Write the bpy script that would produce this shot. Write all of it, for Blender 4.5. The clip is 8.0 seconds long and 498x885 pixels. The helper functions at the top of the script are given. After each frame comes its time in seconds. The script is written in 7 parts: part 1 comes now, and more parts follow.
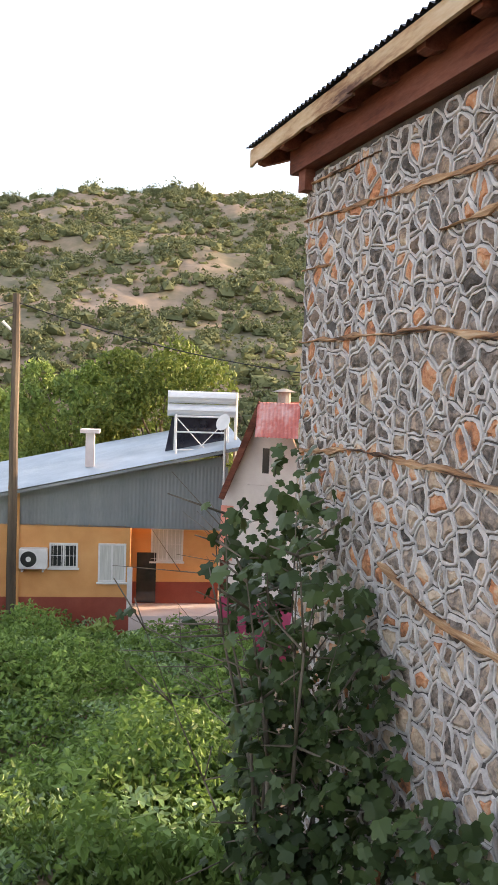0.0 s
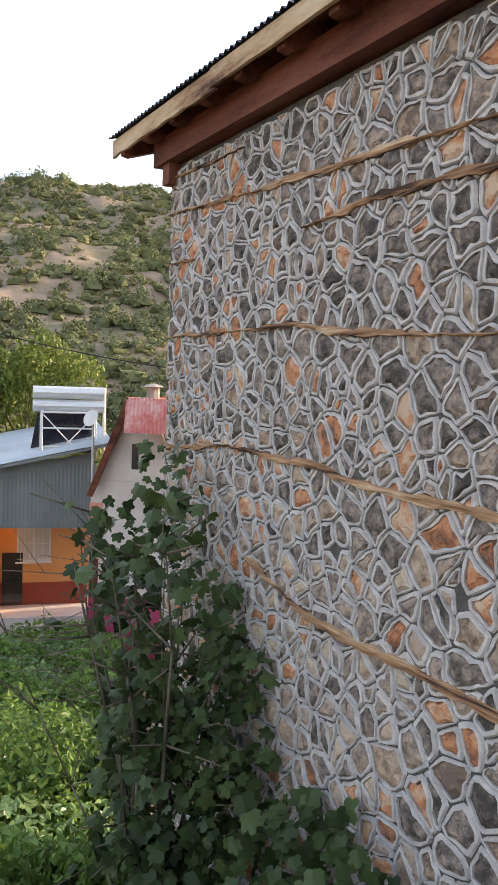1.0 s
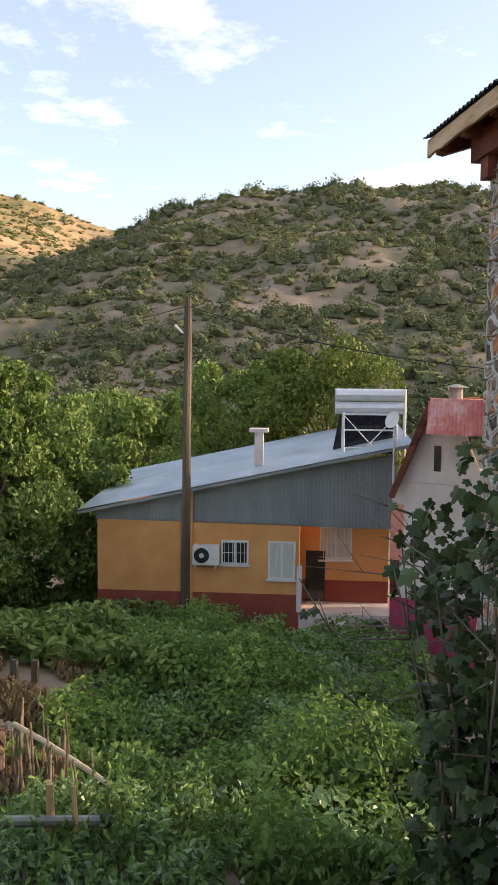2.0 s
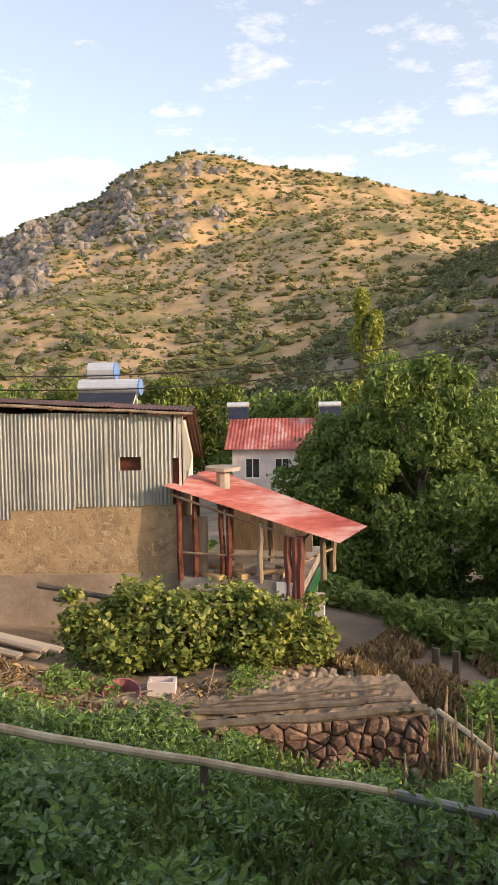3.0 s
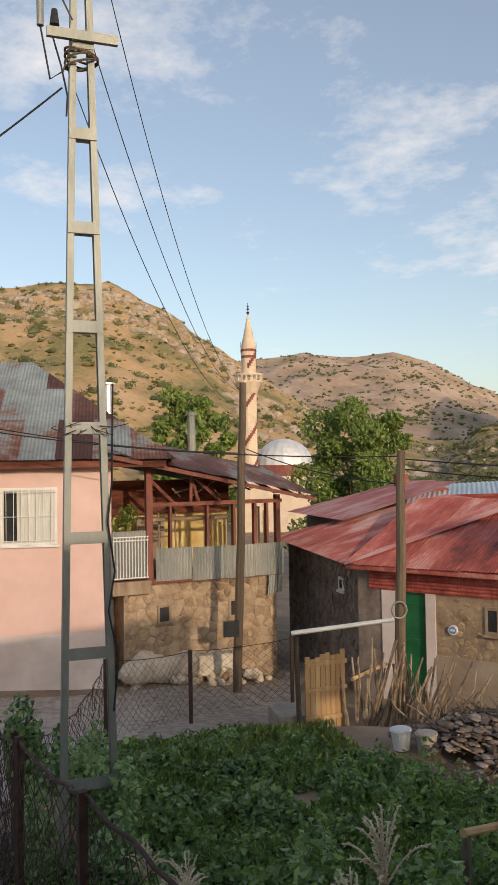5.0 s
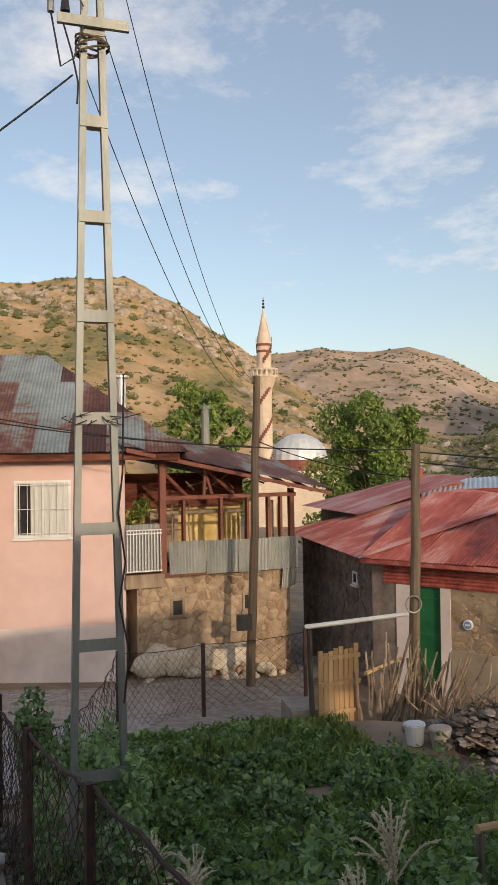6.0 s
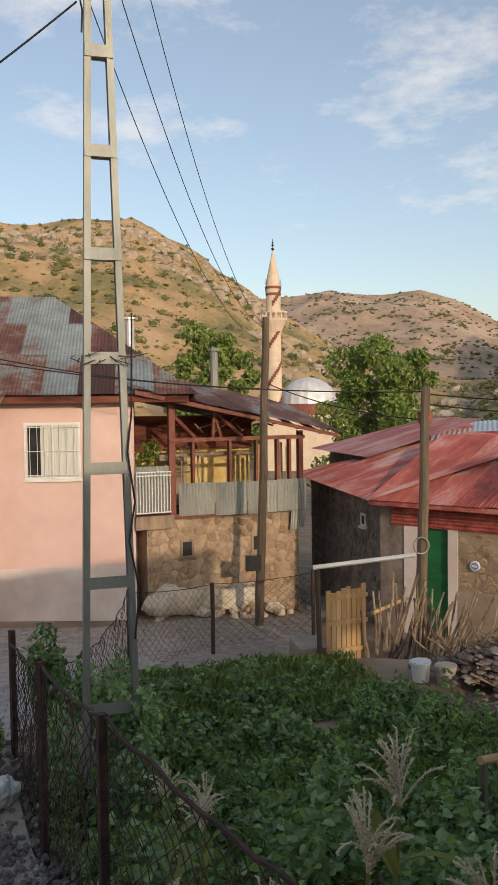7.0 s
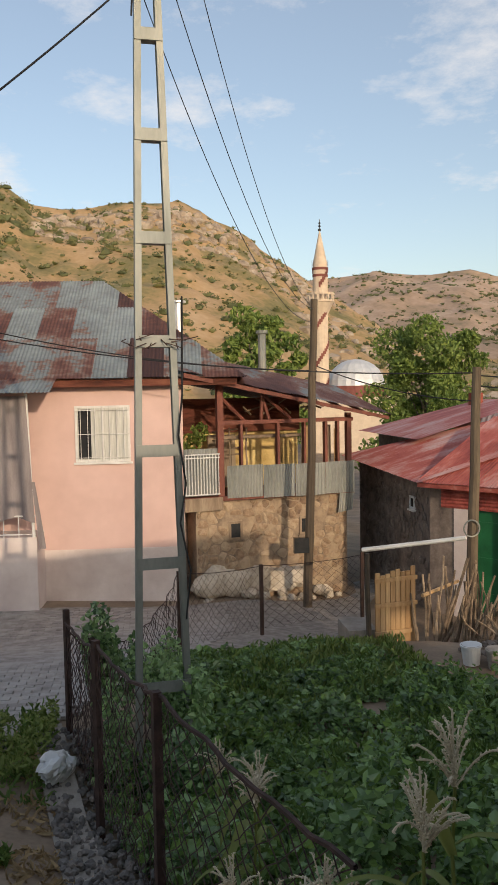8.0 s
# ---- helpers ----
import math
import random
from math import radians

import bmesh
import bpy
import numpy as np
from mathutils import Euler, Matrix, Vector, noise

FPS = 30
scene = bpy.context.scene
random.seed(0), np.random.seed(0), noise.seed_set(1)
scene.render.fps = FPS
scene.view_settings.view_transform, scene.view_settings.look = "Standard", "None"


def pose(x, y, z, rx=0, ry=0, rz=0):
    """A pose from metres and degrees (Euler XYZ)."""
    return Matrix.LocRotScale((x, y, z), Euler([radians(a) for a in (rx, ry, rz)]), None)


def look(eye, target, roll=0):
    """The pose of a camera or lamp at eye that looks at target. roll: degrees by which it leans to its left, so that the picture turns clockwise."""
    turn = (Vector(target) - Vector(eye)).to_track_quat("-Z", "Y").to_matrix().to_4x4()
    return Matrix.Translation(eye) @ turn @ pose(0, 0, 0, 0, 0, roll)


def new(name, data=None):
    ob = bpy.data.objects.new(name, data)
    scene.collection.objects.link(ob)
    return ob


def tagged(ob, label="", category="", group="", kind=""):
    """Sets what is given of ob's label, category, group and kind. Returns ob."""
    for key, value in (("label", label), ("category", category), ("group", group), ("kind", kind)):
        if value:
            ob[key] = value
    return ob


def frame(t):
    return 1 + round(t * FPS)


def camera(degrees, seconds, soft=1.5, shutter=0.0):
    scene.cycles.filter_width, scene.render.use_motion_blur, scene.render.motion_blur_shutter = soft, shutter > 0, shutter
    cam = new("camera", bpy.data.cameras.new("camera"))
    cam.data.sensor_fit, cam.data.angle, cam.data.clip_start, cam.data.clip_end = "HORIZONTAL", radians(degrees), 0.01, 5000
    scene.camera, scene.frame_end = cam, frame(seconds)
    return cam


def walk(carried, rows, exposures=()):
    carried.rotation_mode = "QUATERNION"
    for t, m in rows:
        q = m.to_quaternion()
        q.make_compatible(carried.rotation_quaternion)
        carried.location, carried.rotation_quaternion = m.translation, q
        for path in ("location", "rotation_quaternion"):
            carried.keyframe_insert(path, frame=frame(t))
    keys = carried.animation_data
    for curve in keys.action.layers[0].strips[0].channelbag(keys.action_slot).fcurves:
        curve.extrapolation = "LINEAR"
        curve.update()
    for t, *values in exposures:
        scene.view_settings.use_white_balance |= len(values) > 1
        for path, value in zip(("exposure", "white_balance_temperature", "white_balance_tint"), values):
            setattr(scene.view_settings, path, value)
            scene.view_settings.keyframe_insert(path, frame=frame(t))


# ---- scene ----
cam = camera(33.03, 8.0)
walk(cam, [
    (0.0, pose(0.002, 0.001, 4.500, 85.91, -1.99, 0.00)),
    (0.5, pose(0.080, 0.019, 4.494, 85.86, -2.23, -7.70)),
    (1.0, pose(0.040, 0.035, 4.508, 85.85, -1.96, -8.81)),
    (1.5, pose(-0.071, 0.050, 4.511, 85.72, -1.10, -2.66)),
    (1.7, pose(-0.128, 0.060, 4.510, 85.65, -0.74, 2.83)),
    (2.8, pose(-0.197, -0.071, 4.504, 84.95, 0.22, 32.46)),
    (3.0, pose(-0.282, -0.055, 4.478, 85.16, 0.70, 38.82)),
    (3.1, pose(-0.276, -0.042, 4.471, 85.44, 0.62, 42.25)),
    (3.2, pose(-0.300, -0.043, 4.496, 85.37, 0.80, 45.51)),
    (3.5, pose(-0.334, -0.138, 4.514, 86.35, 1.23, 55.60)),
    (3.6, pose(-0.354, -0.128, 4.511, 86.80, 1.24, 58.94)),
    (4.0, pose(-0.422, -0.213, 4.539, 88.25, 1.28, 69.11)),
    (4.2, pose(-0.485, -0.233, 4.556, 88.78, 1.09, 72.56)),
    (4.5, pose(-0.474, -0.182, 4.557, 89.75, 1.07, 75.66)),
    (5.0, pose(-0.480, -0.155, 4.574, 91.71, 0.93, 77.98)),
    (5.2, pose(-0.492, -0.148, 4.571, 92.07, 0.92, 78.44)),
    (6.3, pose(-0.575, -0.094, 4.516, 90.69, 0.79, 79.54)),
    (6.5, pose(-0.577, -0.094, 4.506, 89.62, 0.75, 79.52)),
    (7.0, pose(-0.581, -0.098, 4.490, 87.59, 0.74, 79.64)),
    (7.5, pose(-0.570, -0.113, 4.483, 86.63, 0.86, 80.70)),
    (8.0, pose(-0.566, -0.136, 4.491, 86.44, 1.01, 82.81)),
], exposures=[(0.0, 2.05, 7300, 18), (0.5, 1.98, 7100, 16), (1.0, 1.84, 6950, 15), (1.5, 1.38, 6850, 15), (1.7, 1.3, 6850, 15), (2.8, 1.17, 7000, 15), (3.0, 1.14, 7250, 17), (3.5, 0.68, 7050, 15), (4.0, 0.40, 6950, 14), (4.5, 0.27, 6750, 12), (8.0, 0.22, 6700, 11)])

# ---- world, sun ----
SUN_AZ = (0.958, 0.287)          # plan direction towards the sun
SUN_EL = 15.5
world = bpy.data.worlds.new("sky_world")
scene.world = world
world.use_nodes = True
wn, wl = world.node_tree.nodes, world.node_tree.links
wn.clear()
sky = wn.new("ShaderNodeTexSky")
sky.sky_type, sky.sun_disc = "NISHITA", False
sky.sun_elevation, sky.sun_rotation = radians(SUN_EL), math.atan2(SUN_AZ[0], SUN_AZ[1])
sky.air_density, sky.dust_density, sky.ozone_density = 1.0, 1.6, 1.0
bg = wn.new("ShaderNodeBackground")
bg.inputs["Strength"].default_value = 0.15
wout = wn.new("ShaderNodeOutputWorld")
# thin broken cloud over the sky
tc = wn.new("ShaderNodeTexCoord")
sep = wn.new("ShaderNodeSeparateXYZ")
wl.new(tc.outputs["Generated"], sep.inputs[0])
up = wn.new("ShaderNodeMath"); up.operation = "MAXIMUM"; up.inputs[1].default_value = 0.0
wl.new(sep.outputs["Z"], up.inputs[0])
add = wn.new("ShaderNodeMath"); add.operation = "ADD"; add.inputs[1].default_value = 0.12
wl.new(up.outputs[0], add.inputs[0])
flat = wn.new("ShaderNodeVectorMath"); flat.operation = "DIVIDE"
comb = wn.new("ShaderNodeCombineXYZ"); comb.inputs[2].default_value = 1.0
wl.new(add.outputs[0], comb.inputs[0]); wl.new(add.outputs[0], comb.inputs[1])
wl.new(tc.outputs["Generated"], flat.inputs[0]); wl.new(comb.outputs[0], flat.inputs[1])
cn = wn.new("ShaderNodeTexNoise")
cn.inputs["Scale"].default_value, cn.inputs["Detail"].default_value, cn.inputs["Roughness"].default_value = 1.7, 10, 0.66
wl.new(flat.outputs[0], cn.inputs["Vector"])
cr = wn.new("ShaderNodeValToRGB")
cr.color_ramp.elements[0].position, cr.color_ramp.elements[1].position = 0.535, 0.76
cr.color_ramp.elements[0].color = (0.12, 0.12, 0.12, 1)      # thin haze everywhere
wl.new(cn.outputs["Fac"], cr.inputs[0])
cm = wn.new("ShaderNodeMix"); cm.data_type = "RGBA"
cm.inputs["B"].default_value = (5.4, 5.25, 5.15, 1)
wl.new(cr.outputs["Color"], cm.inputs["Factor"]); wl.new(sky.outputs[0], cm.inputs["A"])
wl.new(cm.outputs["Result"], bg.inputs["Color"]); wl.new(bg.outputs[0], wout.inputs[0])

sun = new("sun", bpy.data.lights.new("sun", "SUN"))
sun.data.energy, sun.data.angle, sun.data.color = 1.95, radians(0.6), (1.0, 0.80, 0.58)
sun.matrix_world = look((SUN_AZ[0] * 50, SUN_AZ[1] * 50, 50 * math.tan(radians(SUN_EL))), (0, 0, 0))

# ---- building helpers ----
def plan(ax, ay, bx, by, z=0.0):
    """Frame with its origin at a, x towards b in plan, y away from the viewer's side, z up."""
    d = Vector((bx - ax, by - ay, 0)).normalized()
    m = Matrix((( d.x, -d.y, 0, ax), (d.y, d.x, 0, ay), (0, 0, 1, z), (0, 0, 0, 1)))
    return m


def ray_az(az, d, z):
    return Vector((-math.sin(radians(az)) * d, math.cos(radians(az)) * d, z))


def box(bm, x0, x1, y0, y1, z0, z1, m=None):
    co = [(x0, y0, z0), (x1, y0, z0), (x1, y1, z0), (x0, y1, z0), (x0, y0, z1), (x1, y0, z1), (x1, y1, z1), (x0, y1, z1)]
    vs = [bm.verts.new(m @ Vector(c) if m else c) for c in co]
    for f in ((3, 2, 1, 0), (4, 5, 6, 7), (0, 1, 5, 4), (1, 2, 6, 5), (2, 3, 7, 6), (3, 0, 4, 7)):
        bm.faces.new([vs[i] for i in f])
    return vs


def prism(bm, pts, y0, y1):
    """A slab with the outline pts in x and z, from y0 to y1."""
    a = [bm.verts.new((x, y0, z)) for x, z in pts]
    b = [bm.verts.new((x, y1, z)) for x, z in pts]
    bm.faces.new(a)
    bm.faces.new(b[::-1])
    n = len(pts)
    for i in range(n):
        bm.faces.new((a[(i + 1) % n], a[i], b[i], b[(i + 1) % n]))


def rod(bm, p0, p1, r0, r1=None, seg=7, bend=0.0, steps=1, rng=None):
    """A round bar from p0 to p1 that may taper and bend a little."""
    p0, p1 = Vector(p0), Vector(p1)
    r1 = r0 if r1 is None else r1
    d = p1 - p0
    if d.length < 1e-6:
        return
    side = d.orthogonal().normalized()
    up_ = d.normalized().cross(side)
    off = [Vector((0, 0, 0))] * (steps + 1)
    if bend and rng:
        off = [Vector((0, 0, 0))] + [(side * rng.uniform(-1, 1) + up_ * rng.uniform(-1, 1)) * bend for _ in range(steps - 1)] + [Vector((0, 0, 0))]
    rings = []
    for s in range(steps + 1):
        k = s / steps
        c, r = p0 + d * k + off[s], r0 + (r1 - r0) * k
        rings.append([bm.verts.new(c + (side * math.cos(a) + up_ * math.sin(a)) * r) for a in (2 * math.pi * i / seg for i in range(seg))])
    for a, b in zip(rings, rings[1:]):
        for i in range(seg):
            bm.faces.new((a[i], a[(i + 1) % seg], b[(i + 1) % seg], b[i]))
    bm.faces.new(rings[0][::-1])
    bm.faces.new(rings[-1])


def tube(bm, pts, r, seg=5):
    """One joined round line through pts."""
    pts = [Vector(p) for p in pts]
    rings = []
    for i, p in enumerate(pts):
        d = (pts[min(i + 1, len(pts) - 1)] - pts[max(i - 1, 0)]).normalized()
        side = d.cross(Vector((0.13, 0.21, 1)) if abs(d.z) < 0.9 else Vector((1, 0.2, 0))).normalized()
        up_ = d.cross(side)
        rings.append([bm.verts.new(p + (side * math.cos(a) + up_ * math.sin(a)) * r) for a in (2 * math.pi * k / seg for k in range(seg))])
    for a, b in zip(rings, rings[1:]):
        for i in range(seg):
            bm.faces.new((a[i], a[(i + 1) % seg], b[(i + 1) % seg], b[i]))


def quad(bm, a, b, c, d):
    return bm.faces.new([bm.verts.new(p) for p in (a, b, c, d)])


def corrugated(bm, o, u, v, nu, pitch=0.076, depth=0.018, thick=0.0, nv=1, wav=0.0, rng=None):
    """Wavy sheet metal from corner o; u runs across the waves, v along them."""
    o, u, v = Vector(o), Vector(u), Vector(v)
    n = u.cross(v).normalized()
    cnt = max(2, int(u.length / pitch * 4))
    rows = []
    for j in range(nv + 1):
        row = []
        for i in range(cnt + 1):
            w = math.sin(2 * math.pi * (u.length * i / cnt) / pitch) * depth / 2
            extra = noise.noise(Vector((i * 0.06 + o.x, j * 0.9 + o.y, o.z))) * wav if wav else 0
            row.append(bm.verts.new(o + u * (i / cnt) + v * (j / nv) + n * (w + extra)))
        rows.append(row)
    for a, b in zip(rows, rows[1:]):
        for i in range(cnt):
            bm.faces.new((a[i], a[i + 1], b[i + 1], b[i]))


def mesh_of(name, bm, material, smooth=False):
    bmesh.ops.recalc_face_normals(bm, faces=bm.faces)
    me = bpy.data.meshes.new(name)
    bm.to_mesh(me)
    bm.free()
    for m_ in (material if isinstance(material, (list, tuple)) else [material]):
        me.materials.append(m_)
    if smooth:
        me.polygons.foreach_set("use_smooth", [True] * len(me.polygons))
    return me


def part(name, bm, material, parent, label="", smooth=False):
    ob = new(name, mesh_of(name, bm, material, smooth))
    ob.parent = parent
    if label:
        tagged(ob, label)
    return ob


def thing(name, label, category, m=None, group="", kind=""):
    ob = new(name)
    ob.empty_display_size = 0.2
    if m is not None:
        ob.matrix_world = m
    return tagged(ob, label, category, group, kind)


def solid(name, bm, material, label, category, m=None, group="", kind="", smooth=False):
    ob = new(name, mesh_of(name, bm, material, smooth))
    if m is not None:
        ob.matrix_world = m
    return tagged(ob, label, category, group, kind)


def BM():
    return bmesh.new()

# ---- materials ----
def material(name, stops, scale=6.0, rough=0.8, metal=0.0, bump=0.25, fine=60.0, stretch=(1, 1, 1), vary=0.0, coords="Object", spec=0.4, detail=8, island=0.0):
    """A surface whose colour runs through stops [(position, colour)] by noise at two scales, with fine relief."""
    m = bpy.data.materials.new(name)
    m.use_nodes = True
    n, l = m.node_tree.nodes, m.node_tree.links
    b = n["Principled BSDF"]
    b.inputs["Roughness"].default_value, b.inputs["Metallic"].default_value = rough, metal
    b.inputs["Specular IOR Level"].default_value = spec
    t = n.new("ShaderNodeTexCoord")
    mp = n.new("ShaderNodeMapping")
    mp.inputs["Scale"].default_value = stretch
    l.new(t.outputs[coords], mp.inputs["Vector"])
    n1 = n.new("ShaderNodeTexNoise")
    n1.inputs["Scale"].default_value, n1.inputs["Detail"].default_value, n1.inputs["Roughness"].default_value = scale, detail, 0.6
    l.new(mp.outputs[0], n1.inputs["Vector"])
    n2 = n.new("ShaderNodeTexNoise")
    n2.inputs["Scale"].default_value, n2.inputs["Detail"].default_value = fine, 4
    l.new(mp.outputs[0], n2.inputs["Vector"])
    mix = n.new("ShaderNodeMath"); mix.operation = "MULTIPLY_ADD"
    mix.inputs[1].default_value = 0.25
    l.new(n2.outputs["Fac"], mix.inputs[0]); l.new(n1.outputs["Fac"], mix.inputs[2])
    sub = n.new("ShaderNodeMath"); sub.operation = "SUBTRACT"; sub.inputs[1].default_value = 0.125
    l.new(mix.outputs[0], sub.inputs[0])
    last = sub
    if vary:
        oi = n.new("ShaderNodeObjectInfo")
        va = n.new("ShaderNodeMath"); va.operation = "MULTIPLY_ADD"; va.inputs[1].default_value = vary
        l.new(oi.outputs["Random"], va.inputs[0]); l.new(sub.outputs[0], va.inputs[2])
        vb = n.new("ShaderNodeMath"); vb.operation = "SUBTRACT"; vb.inputs[1].default_value = vary / 2
        l.new(va.outputs[0], vb.inputs[0])
        last = vb
    if island:
        gi = n.new("ShaderNodeNewGeometry")
        va = n.new("ShaderNodeMath"); va.operation = "MULTIPLY_ADD"; va.inputs[1].default_value = island
        l.new(gi.outputs["Random Per Island"], va.inputs[0]); l.new(last.outputs[0], va.inputs[2])
        vb = n.new("ShaderNodeMath"); vb.operation = "SUBTRACT"; vb.inputs[1].default_value = island / 2
        l.new(va.outputs[0], vb.inputs[0])
        last = vb
    ramp = n.new("ShaderNodeValToRGB")
    e = ramp.color_ramp.elements
    while len(e) < len(stops):
        e.new(0.5)
    for el, (p, c) in zip(e, sorted(stops)):
        el.position, el.color = p, (*c, 1)
    l.new(last.outputs[0], ramp.inputs[0])
    l.new(ramp.outputs[0], b.inputs["Base Color"])
    if bump:
        bp = n.new("ShaderNodeBump")
        bp.inputs["Strength"].default_value, bp.inputs["Distance"].default_value = bump, 0.02
        l.new(mix.outputs[0], bp.inputs["Height"])
        l.new(bp.outputs[0], b.inputs["Normal"])
    return m


def leaf_material(name, dark, light, rough=0.55, trans=0.25, lit=0.8, spec=0.3):
    m = bpy.data.materials.new(name)
    m.use_nodes = True
    n, l = m.node_tree.nodes, m.node_tree.links
    b = n["Principled BSDF"]
    b.inputs["Roughness"].default_value = rough
    b.inputs["Specular IOR Level"].default_value = spec
    g = n.new("ShaderNodeNewGeometry")
    t = n.new("ShaderNodeTexCoord")
    n1 = n.new("ShaderNodeTexNoise"); n1.inputs["Scale"].default_value = lit
    l.new(t.outputs["Object"], n1.inputs["Vector"])
    mx = n.new("ShaderNodeMath"); mx.operation = "MULTIPLY_ADD"; mx.inputs[1].default_value = 0.55
    l.new(g.outputs["Random Per Island"], mx.inputs[0])
    half = n.new("ShaderNodeMath"); half.operation = "MULTIPLY"; half.inputs[1].default_value = 0.5
    l.new(n1.outputs["Fac"], half.inputs[0]); l.new(half.outputs[0], mx.inputs[2])
    r = n.new("ShaderNodeValToRGB")
    r.color_ramp.elements[0].color, r.color_ramp.elements[1].color = (*dark, 1), (*light, 1)
    r.color_ramp.elements[0].position, r.color_ramp.elements[1].position = 0.15, 0.85
    l.new(mx.outputs[0], r.inputs[0])
    l.new(r.outputs[0], b.inputs["Base Color"])
    tr = n.new("ShaderNodeBsdfTranslucent")
    l.new(r.outputs[0], tr.inputs["Color"])
    ms = n.new("ShaderNodeMixShader"); ms.inputs[0].default_value = trans
    out = n["Material Output"]
    l.new(b.outputs[0], ms.inputs[1]); l.new(tr.outputs[0], ms.inputs[2]); l.new(ms.outputs[0], out.inputs[0])
    return m


STONE = material("rough_stone", [(0.25, (0.10, 0.095, 0.09)), (0.5, (0.17, 0.155, 0.14)), (0.75, (0.27, 0.22, 0.18))], 3, bump=0.6)
MORTAR = material("grey_mortar", [(0.3, (0.30, 0.29, 0.28)), (0.7, (0.46, 0.45, 0.43))], 5, bump=0.4)
ADOBE = material("tan_plaster_stone", [(0.3, (0.20, 0.14, 0.085)), (0.5, (0.36, 0.25, 0.14)), (0.7, (0.46, 0.34, 0.20))], 1.6, bump=0.7, fine=25)
EARTH = material("dry_earth", [(0.3, (0.16, 0.115, 0.075)), (0.55, (0.28, 0.205, 0.14)), (0.75, (0.38, 0.295, 0.205))], 0.8, bump=0.6, fine=18)
ORANGE = material("orange_paint", [(0.35, (0.62, 0.29, 0.10)), (0.7, (0.74, 0.38, 0.15))], 1.2, bump=0.12)
REDBAND = material("red_brown_paint", [(0.35, (0.24, 0.05, 0.03)), (0.7, (0.34, 0.09, 0.055))], 1.2, bump=0.12)
PINK = material("pink_paint", [(0.3, (0.57, 0.39, 0.345)), (0.7, (0.70, 0.50, 0.45))], 0.9, bump=0.15)
WHITEWASH = material("whitewash", [(0.3, (0.55, 0.46, 0.43)), (0.7, (0.76, 0.68, 0.64))], 1.1, bump=0.2)
ZINC = material("galvanised_sheet", [(0.3, (0.20, 0.21, 0.195)), (0.55, (0.33, 0.335, 0.31)), (0.75, (0.42, 0.40, 0.35))], 1.3, 0.55, 0.35, 0.06, 30, (1, 1, 0.35))
REDSHEET = material("red_painted_sheet", [(0.28, (0.14, 0.035, 0.03)), (0.40, (0.34, 0.075, 0.058)), (0.54, (0.47, 0.13, 0.10)), (0.65, (0.55, 0.28, 0.245)), (0.80, (0.60, 0.44, 0.41))], 1.6, 0.6, 0.05, 0.12, 12, (1, 0.2, 1), vary=0.2)
BLUESHEET = material("pale_blue_sheet", [(0.3, (0.36, 0.42, 0.46)), (0.7, (0.55, 0.61, 0.64))], 0.8, 0.45, 0.35, 0.05)
GREYSHEET = material("grey_panel", [(0.3, (0.18, 0.20, 0.21)), (0.7, (0.30, 0.32, 0.33))], 0.9, 0.55, 0.3, 0.05, 30, (1, 1, 0.2))
RUSTSHEET = material("rusty_sheet", [(0.30, (0.075, 0.035, 0.028)), (0.47, (0.17, 0.075, 0.055)), (0.54, (0.24, 0.16, 0.13)), (0.57, (0.21, 0.235, 0.235)), (0.8, (0.33, 0.37, 0.37))], 1.6, 0.6, 0.2, 0.1, 14, (0.45, 0.10, 1), vary=0.62)
WOOD = material("weathered_wood", [(0.3, (0.14, 0.10, 0.07)), (0.5, (0.26, 0.19, 0.13)), (0.7, (0.38, 0.30, 0.21))], 4, bump=0.5, fine=40, stretch=(1, 1, 0.15), vary=0.15)
DARKWOOD = material("dark_stained_wood", [(0.32, (0.05, 0.017, 0.011)), (0.5, (0.14, 0.045, 0.028)), (0.7, (0.22, 0.085, 0.055))], 5, 0.75, bump=0.6, stretch=(0.2, 1, 1), spec=0.2)
HILLDRY = material("dry_hillside", [(0.32, (0.13, 0.135, 0.05)), (0.44, (0.26, 0.205, 0.09)), (0.54, (0.43, 0.285, 0.14)), (0.70, (0.53, 0.37, 0.22))], 0.035, bump=0.0, fine=0.5, detail=14)
HILLBROWN = material("grey_brown_hillside", [(0.32, (0.10, 0.10, 0.055)), (0.46, (0.20, 0.165, 0.10)), (0.56, (0.28, 0.205, 0.14)), (0.72, (0.42, 0.31, 0.225))], 0.07, bump=0.0, fine=0.8, detail=14)
# far rock lightened; the haze of distance is put into the colour
HILLPALE = material("pale_hazed_hillside", [(0.30, (0.22, 0.185, 0.12)), (0.48, (0.41, 0.29, 0.205)), (0.70, (0.56, 0.43, 0.33))], 0.02, bump=0.0, fine=0.25, detail=14)

